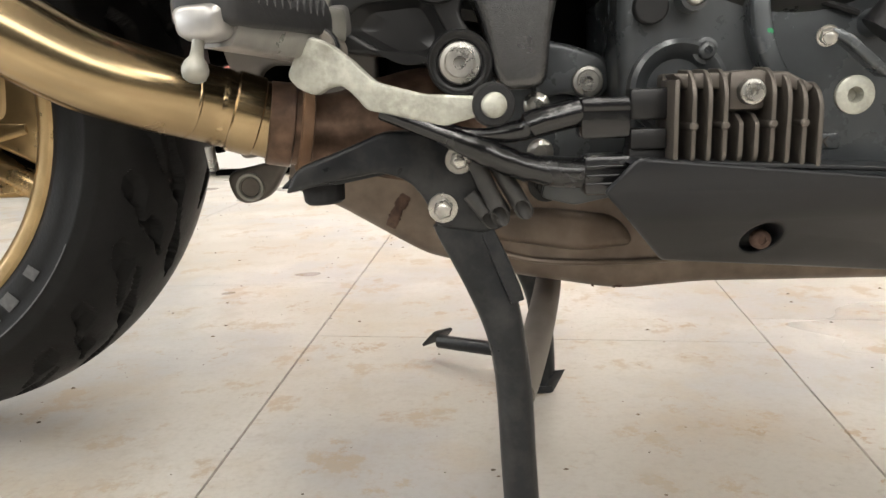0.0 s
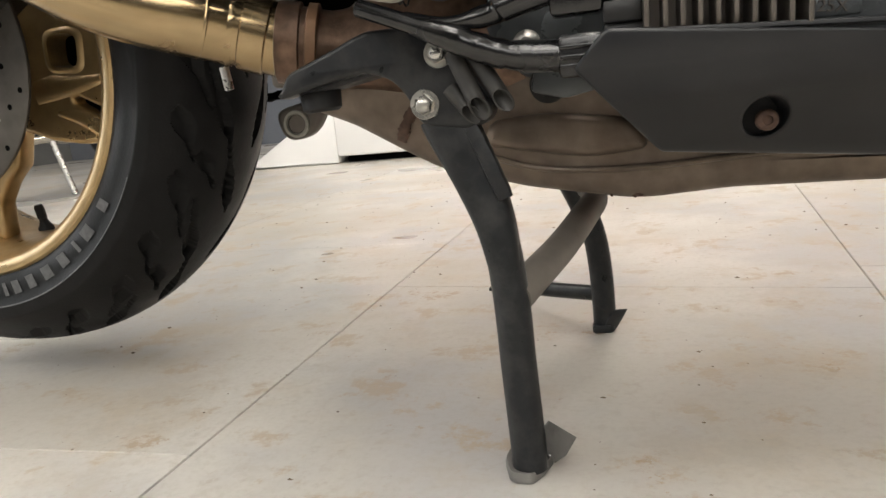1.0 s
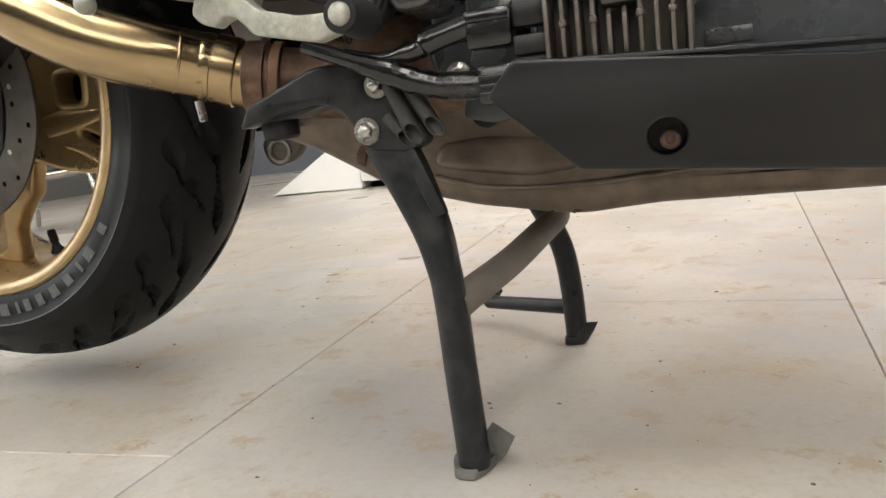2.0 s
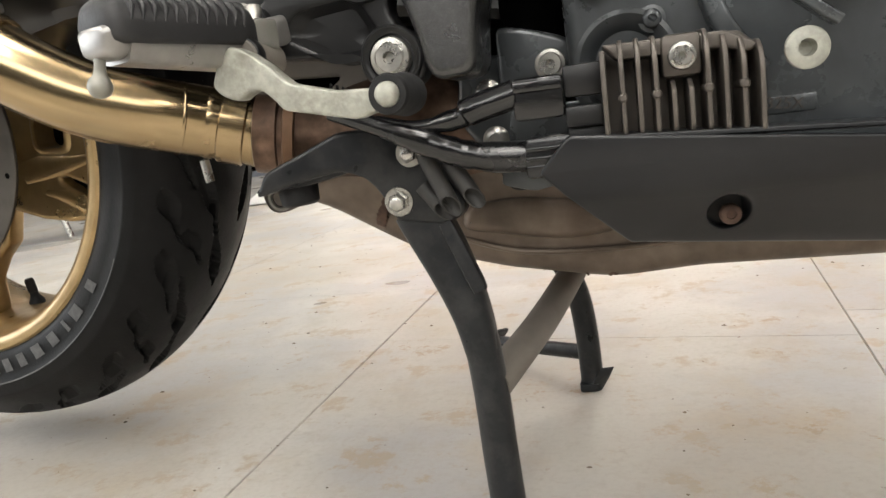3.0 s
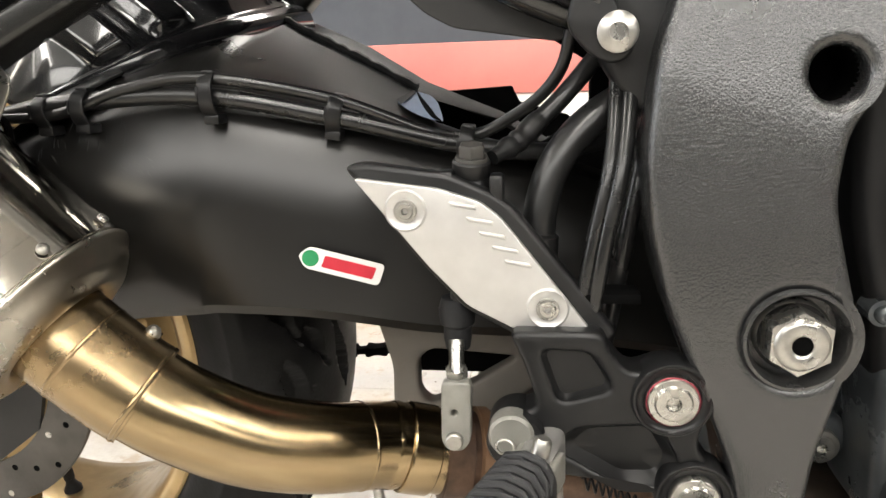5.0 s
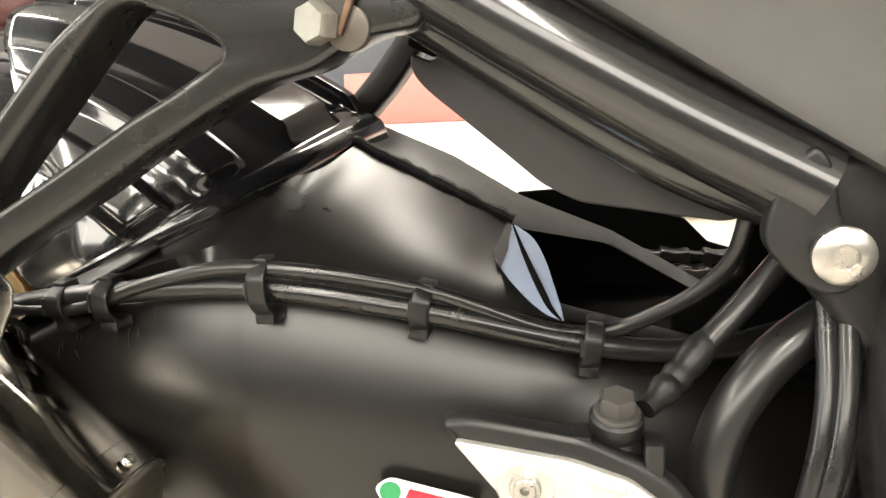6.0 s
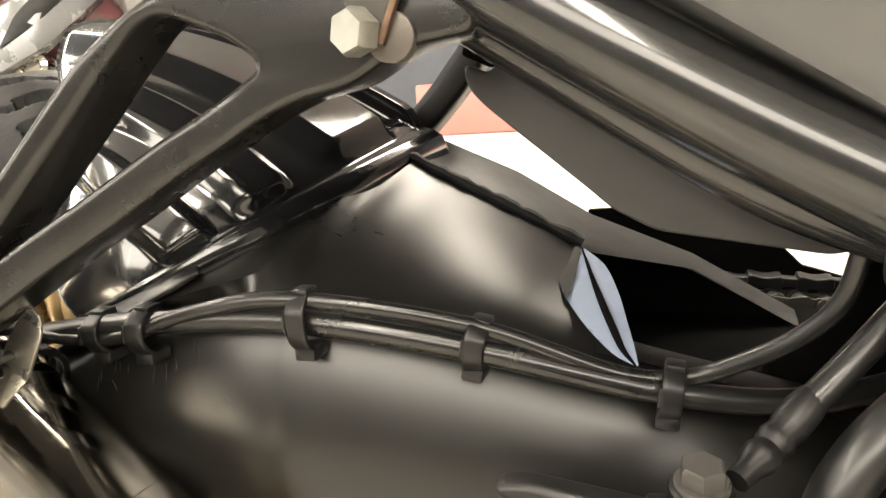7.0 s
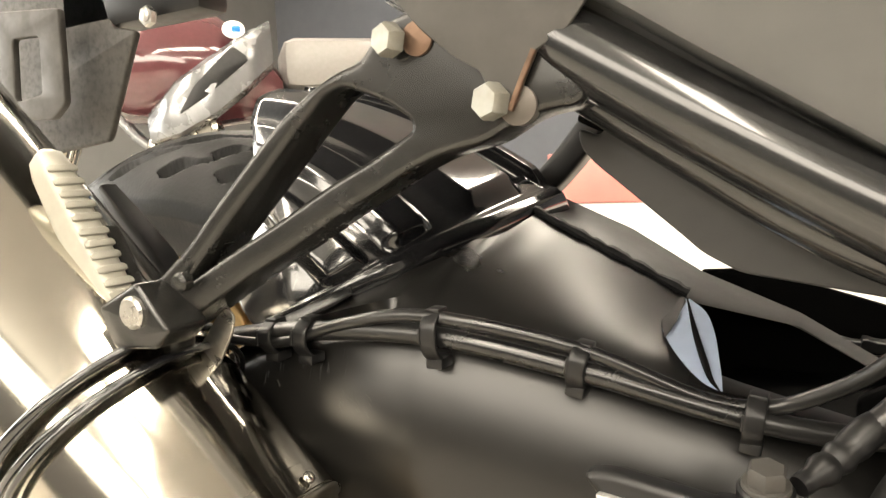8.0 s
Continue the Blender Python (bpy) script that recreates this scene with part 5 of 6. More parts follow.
P("peg_rubber", sweep([pb + pdir * s + Vector((0, 0, 0.0036)) for s in (0.013, 0.0145, 0.05, 0.085, 0.099, 0.1035, 0.1055)], [(0.0120, 0.0095), (0.0136, 0.0108), (0.0150, 0.0112), (0.0164, 0.0116), (0.0164, 0.0112), (0.0150, 0.0098), (0.0110, 0.0066)], section=DOME, up=(0, 0, 1)), M_PEGRUBBER, "black rubber tread pad", peg, 55)
for i in range(12):
    w = 0.0140 + 0.00024 * i
    q = pb + pdir * (0.0185 + 0.0066 * i) + Vector((0, 0, 0.0038))
    P("rubber_rib", sweep([q + side * (w * u) + pdir * bow + Vector((0, 0, 0.0113 * v + 0.0004)) for u, v, bow in ((-1.0, -0.15, 0.005), (-0.90, 0.45, 0.0025), (-0.58, 0.92, 0.0008), (0, 1.08, 0), (0.58, 0.92, 0.0008), (0.90, 0.45, 0.0025), (1.0, -0.15, 0.005))], [0.0005, 0.0018, 0.0022, 0.0022, 0.0022, 0.0018, 0.0005], 8), M_PEGRUBBER, "", peg)
P("feeler_bolt", lathe([(0.0036, 0.004), (0.0036, -0.006), (0.0042, -0.010), (0.0066, -0.0130), (0.0078, -0.0165), (0.0078, -0.0195), (0.0064, -0.0232), (0.0034, -0.0252), (0, -0.0257)], aim((-0.0325, 0.330, 0.3530), (0.22, 0, 1)) @ Matrix.Diagonal((0.74, 0.74, 0.72, 1)), 28), M_ZINC, "round-headed feeler bolt", peg, 60)
P("peg_hinge", sweep([pb + Vector((0.004, 0.018, 0.004)), pb + pdir * 0.006, pb + pdir * 0.016], [(0.009, 0.009), (0.009, 0.008), (0.007, 0.005)], section=RRECT, up=(0, 0, 1)), M_ALU, "dull cast hinge block", peg)
for w in (-1, 1):
    P("hinge_jaw", sweep([pb + side * (0.0095 * w) - pdir * 0.004, pb + side * (0.0098 * w) + pdir * 0.010, pb + side * (0.0088 * w) + pdir * 0.020], [(0.0022, 0.0085), (0.0022, 0.0085), (0.0018, 0.0050)], section=RRECT, up=(0, 0, 1)), M_DULLZINC, "pale cast jaw", peg)
P("hinge_eye", lathe([(0.0, 0.005), (0.0098, 0.005), (0.0112, 0.0035), (0.0112, -0.006), (0, -0.006)], aim((-0.0105, 0.4400, 0.3770), Y), 28), M_DULLZINC, "dull zinc hinge eye", peg)
P("hinge_spring", sweep([(-0.013 + 0.0045 * math.cos(a), 0.4290 + 0.0008 * a, 0.3740 + 0.0045 * math.sin(a)) for a in [0.5 * k for k in range(10)]], 0.0008, 8), M_STEEL, "bent return spring wire", peg)
P("hinge_pin", lathe([(0.0045, -0.016), (0.0045, 0.016), (0.003, 0.018), (0, 0.018)], aim(pb + pdir * 0.004, (0.2, 0, 1)), 16), M_STEEL, "", peg)

# brake pedal
pedal = P("brake_pedal", prism([(-0.010, 0.338), (-0.004, 0.352), (0.004, 0.358), (0.014, 0.353), (0.024, 0.345), (0.035, 0.334), (0.060, 0.327), (0.084, 0.3255), (0.092, 0.324), (0.093, 0.316), (0.084, 0.314), (0.070, 0.3105), (0.030, 0.320), (0.0245, 0.327), (0.018, 0.333), (0.010, 0.332), (0.004, 0.328), (-0.005, 0.332)], 0.388, 0.402, 0.0018, 0.003, seg=3), M_LEVER, "worn pale cast aluminium brake pedal")
P("pedal_boss", lathe([(0.0115, 0.0), (0.0115, 0.034), (0.010, 0.036), (0, 0.036)], aim((0.003, 0.436, 0.352), Y), 28), M_DUST, "", pedal)
P("pivot_seal", lathe([(0.0095, 0.0), (0.0122, 0.001), (0.0126, 0.005), (0.0118, 0.008), (0.009, 0.009)], aim((0.003, 0.4095, 0.352), Y), 28), M_ENGINE_DARK, "greasy black pivot seal", pedal)
P("pedal_rubber", lathe([(0.0090, -0.001), (0.0112, 0.001), (0.0117, 0.006), (0.0106, 0.022), (0.0103, 0.033), (0.0104, 0.0355), (0.0096, 0.0372), (0.0066, 0.0375)], aim((0.0948, 0.407, 0.3205), Y), 32), M_RUBBER, "black rubber toe roller", pedal)
P("pedal_pin", lathe([(0.0064, 0.036), (0.0063, 0.0385), (0.0050, 0.0408), (0.0026, 0.0418), (0, 0.0420)], aim((0.0948, 0.407, 0.3205), Y), 28), M_LEVER, "domed pin end", pedal)

# brake light switch and push rod
P("switch_boot", lathe([(0.0, -0.012), (0.0065, -0.012), (0.0075, -0.006), (0.0072, 0.0), (0.0092, 0.002), (0.0098, 0.010), (0.0080, 0.016), (0, 0.018)], aim((-0.040, 0.474, 0.420), (0, 0, 1)), 24), M_RUBBER, "black rubber push rod boot")
rod = P("push_rod", sweep([(-0.040, 0.468, 0.414), (-0.0390, 0.455, 0.390)], 0.0040, 14), M_STEEL, "threaded steel push rod")
P("lock_nut", hex_bolt((-0.0392, 0.4575, 0.4030), (0, 0.1, -1), 0.0062, 0.005), M_STEEL, "", rod)
P("clevis", prism([(-0.0462, 0.3985), (-0.0310, 0.3985), (-0.0318, 0.366), (-0.036, 0.3605), (-0.044, 0.3605), (-0.0470, 0.366)], 0.4490, 0.4565, 0.0010, 0.003, holes=[[(-0.0400 + 0.0018 * math.cos(radians(a)), 0.3820 + 0.0018 * math.sin(radians(a))) for a in range(0, 360, 45)]]), M_DULLZINC, "pressed zinc fork end", rod)
P("clevis_pin", lathe([(0.0046, 0), (0.0046, 0.0028), (0.0038, 0.0036), (0, 0.0038)], aim((-0.0400, 0.4490, 0.3670), Y), 20), M_STEEL, "", rod)
P("return_spring", sweep([(0.026 + 0.0009 * i / 1.6, 0.470 + 0.0035 * math.cos(i * 0.9), 0.333 - 0.00022 * i + 0.0035 * math.sin(i * 0.9)) for i in range(60)], 0.0007, 6), M_SATIN, "small coiled return spring")

# rear master cylinder with banjo fitting and hoses
mc = P("master_cylinder", lathe([(0.0, 0.0035), (0.008, 0.0035), (0.0100, 0.001), (0.0100, -0.03), (0.013, -0.032), (0.013, -0.06), (0, -0.06)], aim((-0.030, 0.472, 0.497), (0, 0, 1)), 28), M_BLACK, "black brake master cylinder behind the heel guard")
P("banjo_ring", lathe([(0, -0.004), (0.0088, -0.004), (0.0095, -0.003), (0.0095, 0.003), (0.0085, 0.004), (0, 0.004)], aim((-0.030, 0.469, 0.5045), (0.05, -0.2, 0.97)), 28), M_SATIN, "", mc)
P("banjo_bolt", hex_bolt((-0.0298, 0.4682, 0.5083), (0.05, -0.2, 0.97), 0.0068, 0.0062, 0.0082, stud=False), M_DUST2, "worn black hex bolt", mc)
P("banjo_lug", box(-0.046, -0.038, 0.458, 0.470, 0.490, 0.504, 0.002), M_BLACK, "", mc)
P("banjo_lug", box(-0.021, -0.014, 0.458, 0.470, 0.488, 0.502, 0.002), M_BLACK, "", mc)
fh = [(-0.020, 0.472, 0.5085), (-0.012, 0.482, 0.5125), (-0.006, 0.489, 0.5165)]
P("hose_fitting", sweep(spline(fh + [(0.004, 0.497, 0.526)], 4), [0.0038, 0.0040, 0.0042, 0.0056, 0.0058, 0.0048, 0.0056, 0.0060, 0.0052, 0.0060, 0.0060, 0.0058, 0.0048], 18), M_SATIN, "crimped hose fitting", mc)
P("brake_line", sweep(spline([(0.000, 0.494, 0.522), (0.014, 0.502, 0.535), (0.030, 0.508, 0.553), (0.045, 0.512, 0.572)]), 0.0049, 16), M_HOSE, "black rubber brake line")
P("reservoir_hose", sweep(spline([(0.002, 0.478, 0.462), (0.004, 0.480, 0.484), (0.011, 0.484, 0.504), (0.026, 0.491, 0.522), (0.048, 0.50, 0.536), (0.078, 0.51, 0.548)]), 0.0085, 20), M_HOSE, "thick black reservoir hose")
P("reservoir_union", lathe([(0.0105, -0.012), (0.0105, 0.002), (0.0075, 0.004), (0, 0.004)], aim((0.002, 0.478, 0.466), (0.05, 0, 1)), 24), M_SATIN, "", mc)
for xs, r in (((0.025, 0.034, 0.044, 0.050), 0.0042), ((0.018, 0.028, 0.038, 0.042), 0.0035), ((0.036, 0.046, 0.056, 0.066), 0.0048)):
    yy = 0.462 + 0.02 * (xs[0] > 0.03)
    P("overflow_hose", sweep(spline([(xs[0], yy, 0.405), (xs[1], yy, 0.465), (xs[2], yy + 0.010, 0.515), (xs[3], 0.512, 0.575)]), r, 14), M_HOSE, "black overflow hose beside the frame")
P("hose_guide", box(0.018, 0.052, 0.458, 0.476, 0.438, 0.443, 0.001), M_DARK, "black hose guide")

# sub-frame rail, its front bracket and bolt
rail = [(0.034, 0.482, 0.584), (-0.010, 0.484, 0.609), (-0.060, 0.488, 0.640), (-0.120, 0.496, 0.679), (-0.200, 0.510, 0.730), (-0.300, 0.530, 0.790)]
P("subframe_rail", sweep(spline(rail), 0.0150, 28), M_RAIL, "glossy black subframe tube")
P("subframe_rail", sweep(spline([(0.030, 0.505, 0.574), (-0.012, 0.508, 0.592), (-0.062, 0.514, 0.623), (-0.125, 0.524, 0.664), (-0.210, 0.54, 0.715)]), 0.0100, 24), M_RAIL, "lower black subframe tube")
rb = P("subframe_bracket", prism([(0.020, 0.592), (0.030, 0.601), (0.036, 0.592), (0.038, 0.576), (0.047, 0.566), (0.045, 0.554), (0.036, 0.551), (0.026, 0.556), (0.015, 0.569)], 0.469, 0.480, 0.002, 0.006), M_BLACK, "scratched black lug welded to the rail")
P("bolt", dome_bolt((0.0385, 0.4685, 0.5655), Y, 0.0094, 0.0045), M_STEEL, "large zinc flange bolt", rb)
P("frame_lug", prism([(0.030, 0.595), (0.090, 0.600), (0.090, 0.520), (0.060, 0.515), (0.040, 0.540), (0.028, 0.560)], 0.480, 0.510, 0.006, 0.01, seg=3), M_SATIN, "cast frame lug behind the rail bracket")

# panels round the seat
inner = P("inner_side_panel", prism([(-0.112, 0.637), (-0.102, 0.632), (-0.096, 0.641), (0.000, 0.583), (0.026, 0.568), (0.013, 0.564), (-0.044, 0.573), (-0.059, 0.581), (-0.069, 0.590), (-0.105, 0.621), (-0.111, 0.628)], 0.526, 0.530, 0.0012, 0.004), M_PLASTIC, "matt grey inner side panel under the rail")
P("panel_lug", prism([(-0.114, 0.640), (-0.102, 0.634), (-0.092, 0.645), (-0.108, 0.652)], 0.530, 0.536, 0.001, 0.002), M_DARK, "", inner)
seat = []
for x, z in ((-0.30, 0.835), (-0.20, 0.763), (-0.12, 0.708), (-0.054, 0.662), (0.020, 0.613), (0.075, 0.578)):
    seat.append([(x, 0.505, z - 0.024), (x, 0.492, z - 0.006), (x, 0.472, z - 0.002), (x, 0.468, z + 0.004), (x + 0.012, 0.463, z + 0.020), (x + 0.018, 0.452, z + 0.030), (x + 0.04, 0.425, z + 0.060), (x + 0.06, 0.42, z + 0.10)])
P("side_panel", loft(seat), M_SEATCOVER, "smooth grey plastic side panel above the rail", smooth=30)

# unseen seat base, added and narrowed to shade the swingarm's upper face
pan = []
for x, z in ((0.10, 0.60), (0.03, 0.640), (-0.10, 0.712), (-0.20, 0.780), (-0.30, 0.842), (-0.45, 0.905), (-0.62, 0.95)):
    pan.append([(x, 0.497, z - 0.006), (x, 0.515, z + 0.012), (x, 0.64, z + 0.020), (x, 0.725, z + 0.012), (x, 0.740, z - 0.006)])
pan_ob = P("seat_base", loft(pan), M_BLACK, "black plastic underside of seat and tail, unseen, added to shade the swingarm")
pan_ob.modifiers.new("shell", "SOLIDIFY").thickness = -0.02

# pillion peg bracket
CHAMFER = fillet([(-1, -1), (1, -1), (1, 1), (-1, 1)], 0.38, 2)
plate = P("pillion_bracket", sliced(prism([(-0.300, 0.558), (-0.287, 0.573), (-0.270, 0.591), (-0.258, 0.608), (-0.243, 0.628), (-0.229, 0.646), (-0.215, 0.659), (-0.205, 0.666), (-0.195, 0.670), (-0.189, 0.680), (-0.178, 0.688), (-0.160, 0.690), (-0.120, 0.676), (-0.094, 0.654), (-0.095, 0.644), (-0.115, 0.642), (-0.125, 0.638), (-0.138, 0.631),
          (-0.150, 0.629), (-0.160, 0.627), (-0.178, 0.620), (-0.202, 0.606), (-0.226, 0.589), (-0.249, 0.574), (-0.272, 0.557), (-0.285, 0.548)], 0.0, 0.028, 0.0030, 0.006, seg=3,
          holes=[[(-0.203, 0.660), (-0.184, 0.651), (-0.173, 0.643), (-0.172, 0.639), (-0.184, 0.632), (-0.208, 0.618), (-0.232, 0.601), (-0.255, 0.586), (-0.273, 0.573), (-0.262, 0.588), (-0.250, 0.604), (-0.236, 0.622), (-0.222, 0.641), (-0.210, 0.656)]]), 0, -0.20, -0.17, 0.004), M_CAST, "black cast pillion foot peg bracket", smooth=35)


def lean(x):
    """Depth of the bracket's face: flat at the frame, then running outwards to the hinge."""
    u = -0.178 - x
    return 0.482 - (0.0 if u < 0 else u * u * 12 if u < 0.0215 else 0.00555 + (u - 0.0215) * 0.516)


for v in plate.data.vertices:
    v.co.y += lean(v.co.x)
P("bracket_arm", sweep(spline([(-0.282, 0.440, 0.556), (-0.284, 0.444, 0.546), (-0.294, 0.448, 0.532)]), [(0.0055, 0.0060)] * 13, section=CHAMFER, up=(0, 1, 0)), M_CAST, "", plate, 50)
P("hinge_block", prism([(-0.308, 0.5655), (-0.281, 0.578), (-0.262, 0.557), (-0.272, 0.548), (-0.299, 0.546)], 0.420, 0.444, 0.0022, 0.003, seg=3), M_CAST, "", plate)
P("hinge_knob", lathe([(0.0045, -0.004), (0.0045, 0.0005), (0.0032, 0.0020), (0, 0.0024)], aim((-0.266, 0.4320, 0.5765), Y), 18), M_CAST, "", plate)
P("hinge_pin", lathe([(0.0075, 0), (0.0075, 0.002), (0.0062, 0.0032), (0, 0.0034)], aim((-0.2825, 0.4202, 0.5645), Y), 28), M_STEEL, "round pale hinge pin head", plate)
P("hinge_fork", prism([(-0.352, 0.590), (-0.338, 0.602), (-0.322, 0.575), (-0.300, 0.548), (-0.312, 0.535), (-0.338, 0.556)], 0.446, 0.458, 0.002, 0.004, seg=2), M_CAST, "black fork cheek behind the peg", plate)
P("bolt", hex_bolt((-0.1300, 0.4790, 0.6470), (-0.30, -0.95, 0.03), 0.0077, 0.008, 0.0, stud=False), M_ZINC, "marked zinc hex bolt", plate)
P("bolt", hex_bolt((-0.1765, 0.4790, 0.6765), (-0.30, -0.95, 0.03), 0.0074, 0.008, 0.0, stud=False), M_ZINC, "zinc hex bolt", plate)
P("bolt_sleeve", lathe([(0.0080, -0.004), (0.0080, 0.0012), (0.0062, 0.0018), (0, 0.0018)], aim((-0.1215, 0.4815, 0.6450), Y), 24), M_FIN, "", plate)
P("bolt_sleeve", lathe([(0.0074, -0.004), (0.0074, 0.001), (0.0058, 0.0015), (0, 0.0015)], aim((-0.1665, 0.4815, 0.6765), Y), 24), M_COPPER, "rusty bush", plate)
P("hanging_plate", prism([(-0.230, 0.760), (-0.178, 0.696), (-0.163, 0.679), (-0.149, 0.667), (-0.137, 0.660), (-0.133, 0.651), (-0.1235, 0.644), (-0.1135, 0.6650), (-0.100, 0.672), (-0.060, 0.720), (-0.060, 0.760)], 0.4790, 0.4812, 0.0006, 0.002), M_DUST2, "grey steel plate with rusty edge", plate)
P("rusty_edge", sweep([(-0.1238, 0.4785, 0.643), (-0.1185, 0.4785, 0.6545), (-0.1130, 0.4785, 0.6655)], [(0.0012, 0.0015)] * 3, section=RRECT), M_COPPER, "", plate)

# folded pillion peg
a, bq = Vector((-0.3190, 0.440, 0.5545)), Vector((-0.3645, 0.438, 0.6395))
d = (bq - a).normalized()
ppeg = P("pillion_peg", sweep([a - d * 0.012, a + d * 0.02, a + d * 0.060, a + d * 0.084, a + d * 0.092, a + d * 0.0955], [(0.0080, 0.0095), (0.0080, 0.0108), (0.0080, 0.0094), (0.0080, 0.0086), (0.0066, 0.0072), (0.0035, 0.0040)], section=RRECT, up=(1, 0, 0)), M_PEG, "folded pale aluminium pillion foot peg", smooth=60)
nrm = Vector((d.z, 0, -d.x))
for i in range(11):
    q = a + d * (0.010 + i * 0.0071 + random.uniform(-0.0008, 0.0008)) + nrm * (0.0104 - 0.0024 * i / 10)
    P("peg_tooth", sweep([q - Vector((0, 0.0080, 0)), q - Vector((0, 0.006, 0)) + nrm * 0.0008, q + Vector((0, 0.006, 0)) + nrm * 0.0008, q + Vector((0, 0.0080, 0))], [(0.0008, 0.0013), (0.0011, 0.0020), (0.0011, 0.0020), (0.0008, 0.0013)], section=RRECT, up=tuple(d)), M_PEG, "", ppeg)
P("peg_foot", prism([(-0.338, 0.556), (-0.318, 0.562), (-0.300, 0.546), (-0.304, 0.538), (-0.313, 0.533), (-0.327, 0.528), (-0.334, 0.540)], 0.424, 0.440, 0.002, 0.004), M_PEG, "", ppeg)

# engine behind the covers
eng = P("engine_case", prism([(0.200, 0.290), (0.180, 0.300), (0.177, 0.345), (0.176, 0.395), (0.235, 0.400), (0.30, 0.390), (0.62, 0.40), (0.62, 0.235), (0.215, 0.245)], 0.482, 0.70, 0.010, 0.012, seg=4), M_ENGINE, "grey cast engine lower case")
P("engine_upper_case", prism([(0.150, 0.600), (0.158, 0.470), (0.172, 0.420), (0.178, 0.375), (0.62, 0.375), (0.62, 0.600)], 0.490, 0.70, 0.010, 0.015, seg=4), M_ENGINE_DARK, "", eng)
P("clutch_cover", lathe([(0.112, -0.02), (0.112, 0.006), (0.104, 0.016), (0.080, 0.024), (0.04, 0.028), (0, 0.029)], aim((0.285, 0.488, 0.480), Y), 64), M_CLUTCH, "smooth dark round clutch cover", eng)
P("case_boss", lathe([(0.030, -0.01), (0.030, 0.012), (0.027, 0.014), (0.022, 0.010), (0.018, 0.004), (0, 0.003)], aim((0.212, 0.484, 0.325), Y), 40), M_ENGINE, "ringed boss on the case", eng)
P("case_rib", sweep(spline([(0.260, 0.480, 0.40), (0.258, 0.476, 0.37), (0.265, 0.474, 0.34), (0.285, 0.474, 0.31)]), [(0.006, 0.010)] * 19, section=RRECT, up=(0, 1, 0)), M_ENGINE, "", eng)
for p, r in (((0.217, 0.462, 0.378), 0.0058), ((0.228, 0.474, 0.347), 0.0055), ((0.1745, 0.488, 0.4245), 0.0048), ((0.33, 0.47, 0.36), 0.006)):
    P("boss", lathe([(r * 1.5, -0.014), (r * 1.45, 0.0), (r, 0.0005)], aim(p, Y), 24), M_ENGINE, "", eng)
    P("bolt", dome_bolt(p, Y, r, 0.005), M_STEEL if r == 0.0058 else M_ENGINE, "", eng)
lug = P("engine_mount", prism([(0.128, 0.362), (0.150, 0.358), (0.178, 0.348), (0.182, 0.330), (0.170, 0.318), (0.150, 0.325), (0.128, 0.320)], 0.524, 0.545, 0.004, 0.008, seg=3), M_ENGINE, "grey cast engine mounting lug", eng)
P("engine_mount", prism([(0.098, 0.348), (0.150, 0.342), (0.168, 0.300), (0.160, 0.262), (0.118, 0.268), (0.092, 0.300)], 0.536, 0.600, 0.006, 0.008, seg=3), M_ENGINE, "", eng)
P("paint_dot", lathe([(0.0028, 0), (0.0022, 0.0006), (0, 0.0008)], aim((0.262, 0.4655, 0.356), Y), 16), M_GREEN, "green paint mark", eng)
P("bolt", socket_bolt((0.164, 0.5235, 0.332), Y, 0.0105, 0.006), M_STEEL, "flange bolt", eng)
P("bolt", hex_bolt((0.136, 0.527, 0.262), Y, 0.0085, 0.007, 0.013), M_SATIN, "dark flange bolt", eng)
for p in ((0.126, 0.490, 0.318), (0.128, 0.488, 0.288)):
    P("bolt", dome_bolt(p, Y, 0.0085, 0.006), M_STEEL, "zinc bolt behind the cable", eng)
P("washer_plate", lathe([(0.0110, 0), (0.0110, 0.0025), (0.0104, 0.003), (0.0046, 0.003), (0.0036, -0.004), (0, -0.004)], aim((0.302, 0.442, 0.318), Y), 32), M_LEVER, "thick zinc washer", eng)
P("case_plug", lathe([(0.0105, -0.004), (0.0105, 0.002), (0.0095, 0.003), (0, 0.0032)], aim((0.194, 0.474, 0.374), Y), 28), M_ENGINE_DARK, "dark round plug", eng)
P("case_lip", sweep(spline([(0.190, 0.481, 0.412), (0.205, 0.4795, 0.398), (0.228, 0.479, 0.390), (0.255, 0.479, 0.388), (0.285, 0.479, 0.378), (0.320, 0.479, 0.366)]), 0.0022, 8), M_ENGINE_DARK, "", eng)
coolant = P("coolant_hose", sweep(spline([(0.395, 0.440, 0.430), (0.362, 0.442, 0.400), (0.336, 0.446, 0.368), (0.322, 0.450, 0.350)]), [0.0175] * 14 + [0.0165] * 5, 24), M_ENGINE_DARK, "thick black coolant hose", eng)
P("hose_clamp", sweep([(0.3415, 0.4452, 0.3745), (0.336, 0.446, 0.368), (0.3325, 0.4467, 0.3635)], [0.0185] * 3, 24), M_ENGINE, "", coolant)
P("clamp_strap", sweep(spline([(0.284, 0.440, 0.353), (0.292, 0.437, 0.349), (0.304, 0.437, 0.339), (0.316, 0.439, 0.330)]), [(0.003, 0.006)] * 19, section=RRECT, up=(0, 1, 0)), M_ENGINE, "dull bent clamp strap", coolant)
P("clamp_screw", hex_bolt((0.283, 0.437, 0.351), (-0.3, -0.9, -0.2), 0.0048, 0.006, 0.006), M_STEEL, "", coolant)
P("part_plate", box(0.288, 0.316, 0.4805, 0.4822, 0.284, 0.294, 0.0008), M_ENGINE, "small raised plate with cast marks", eng)
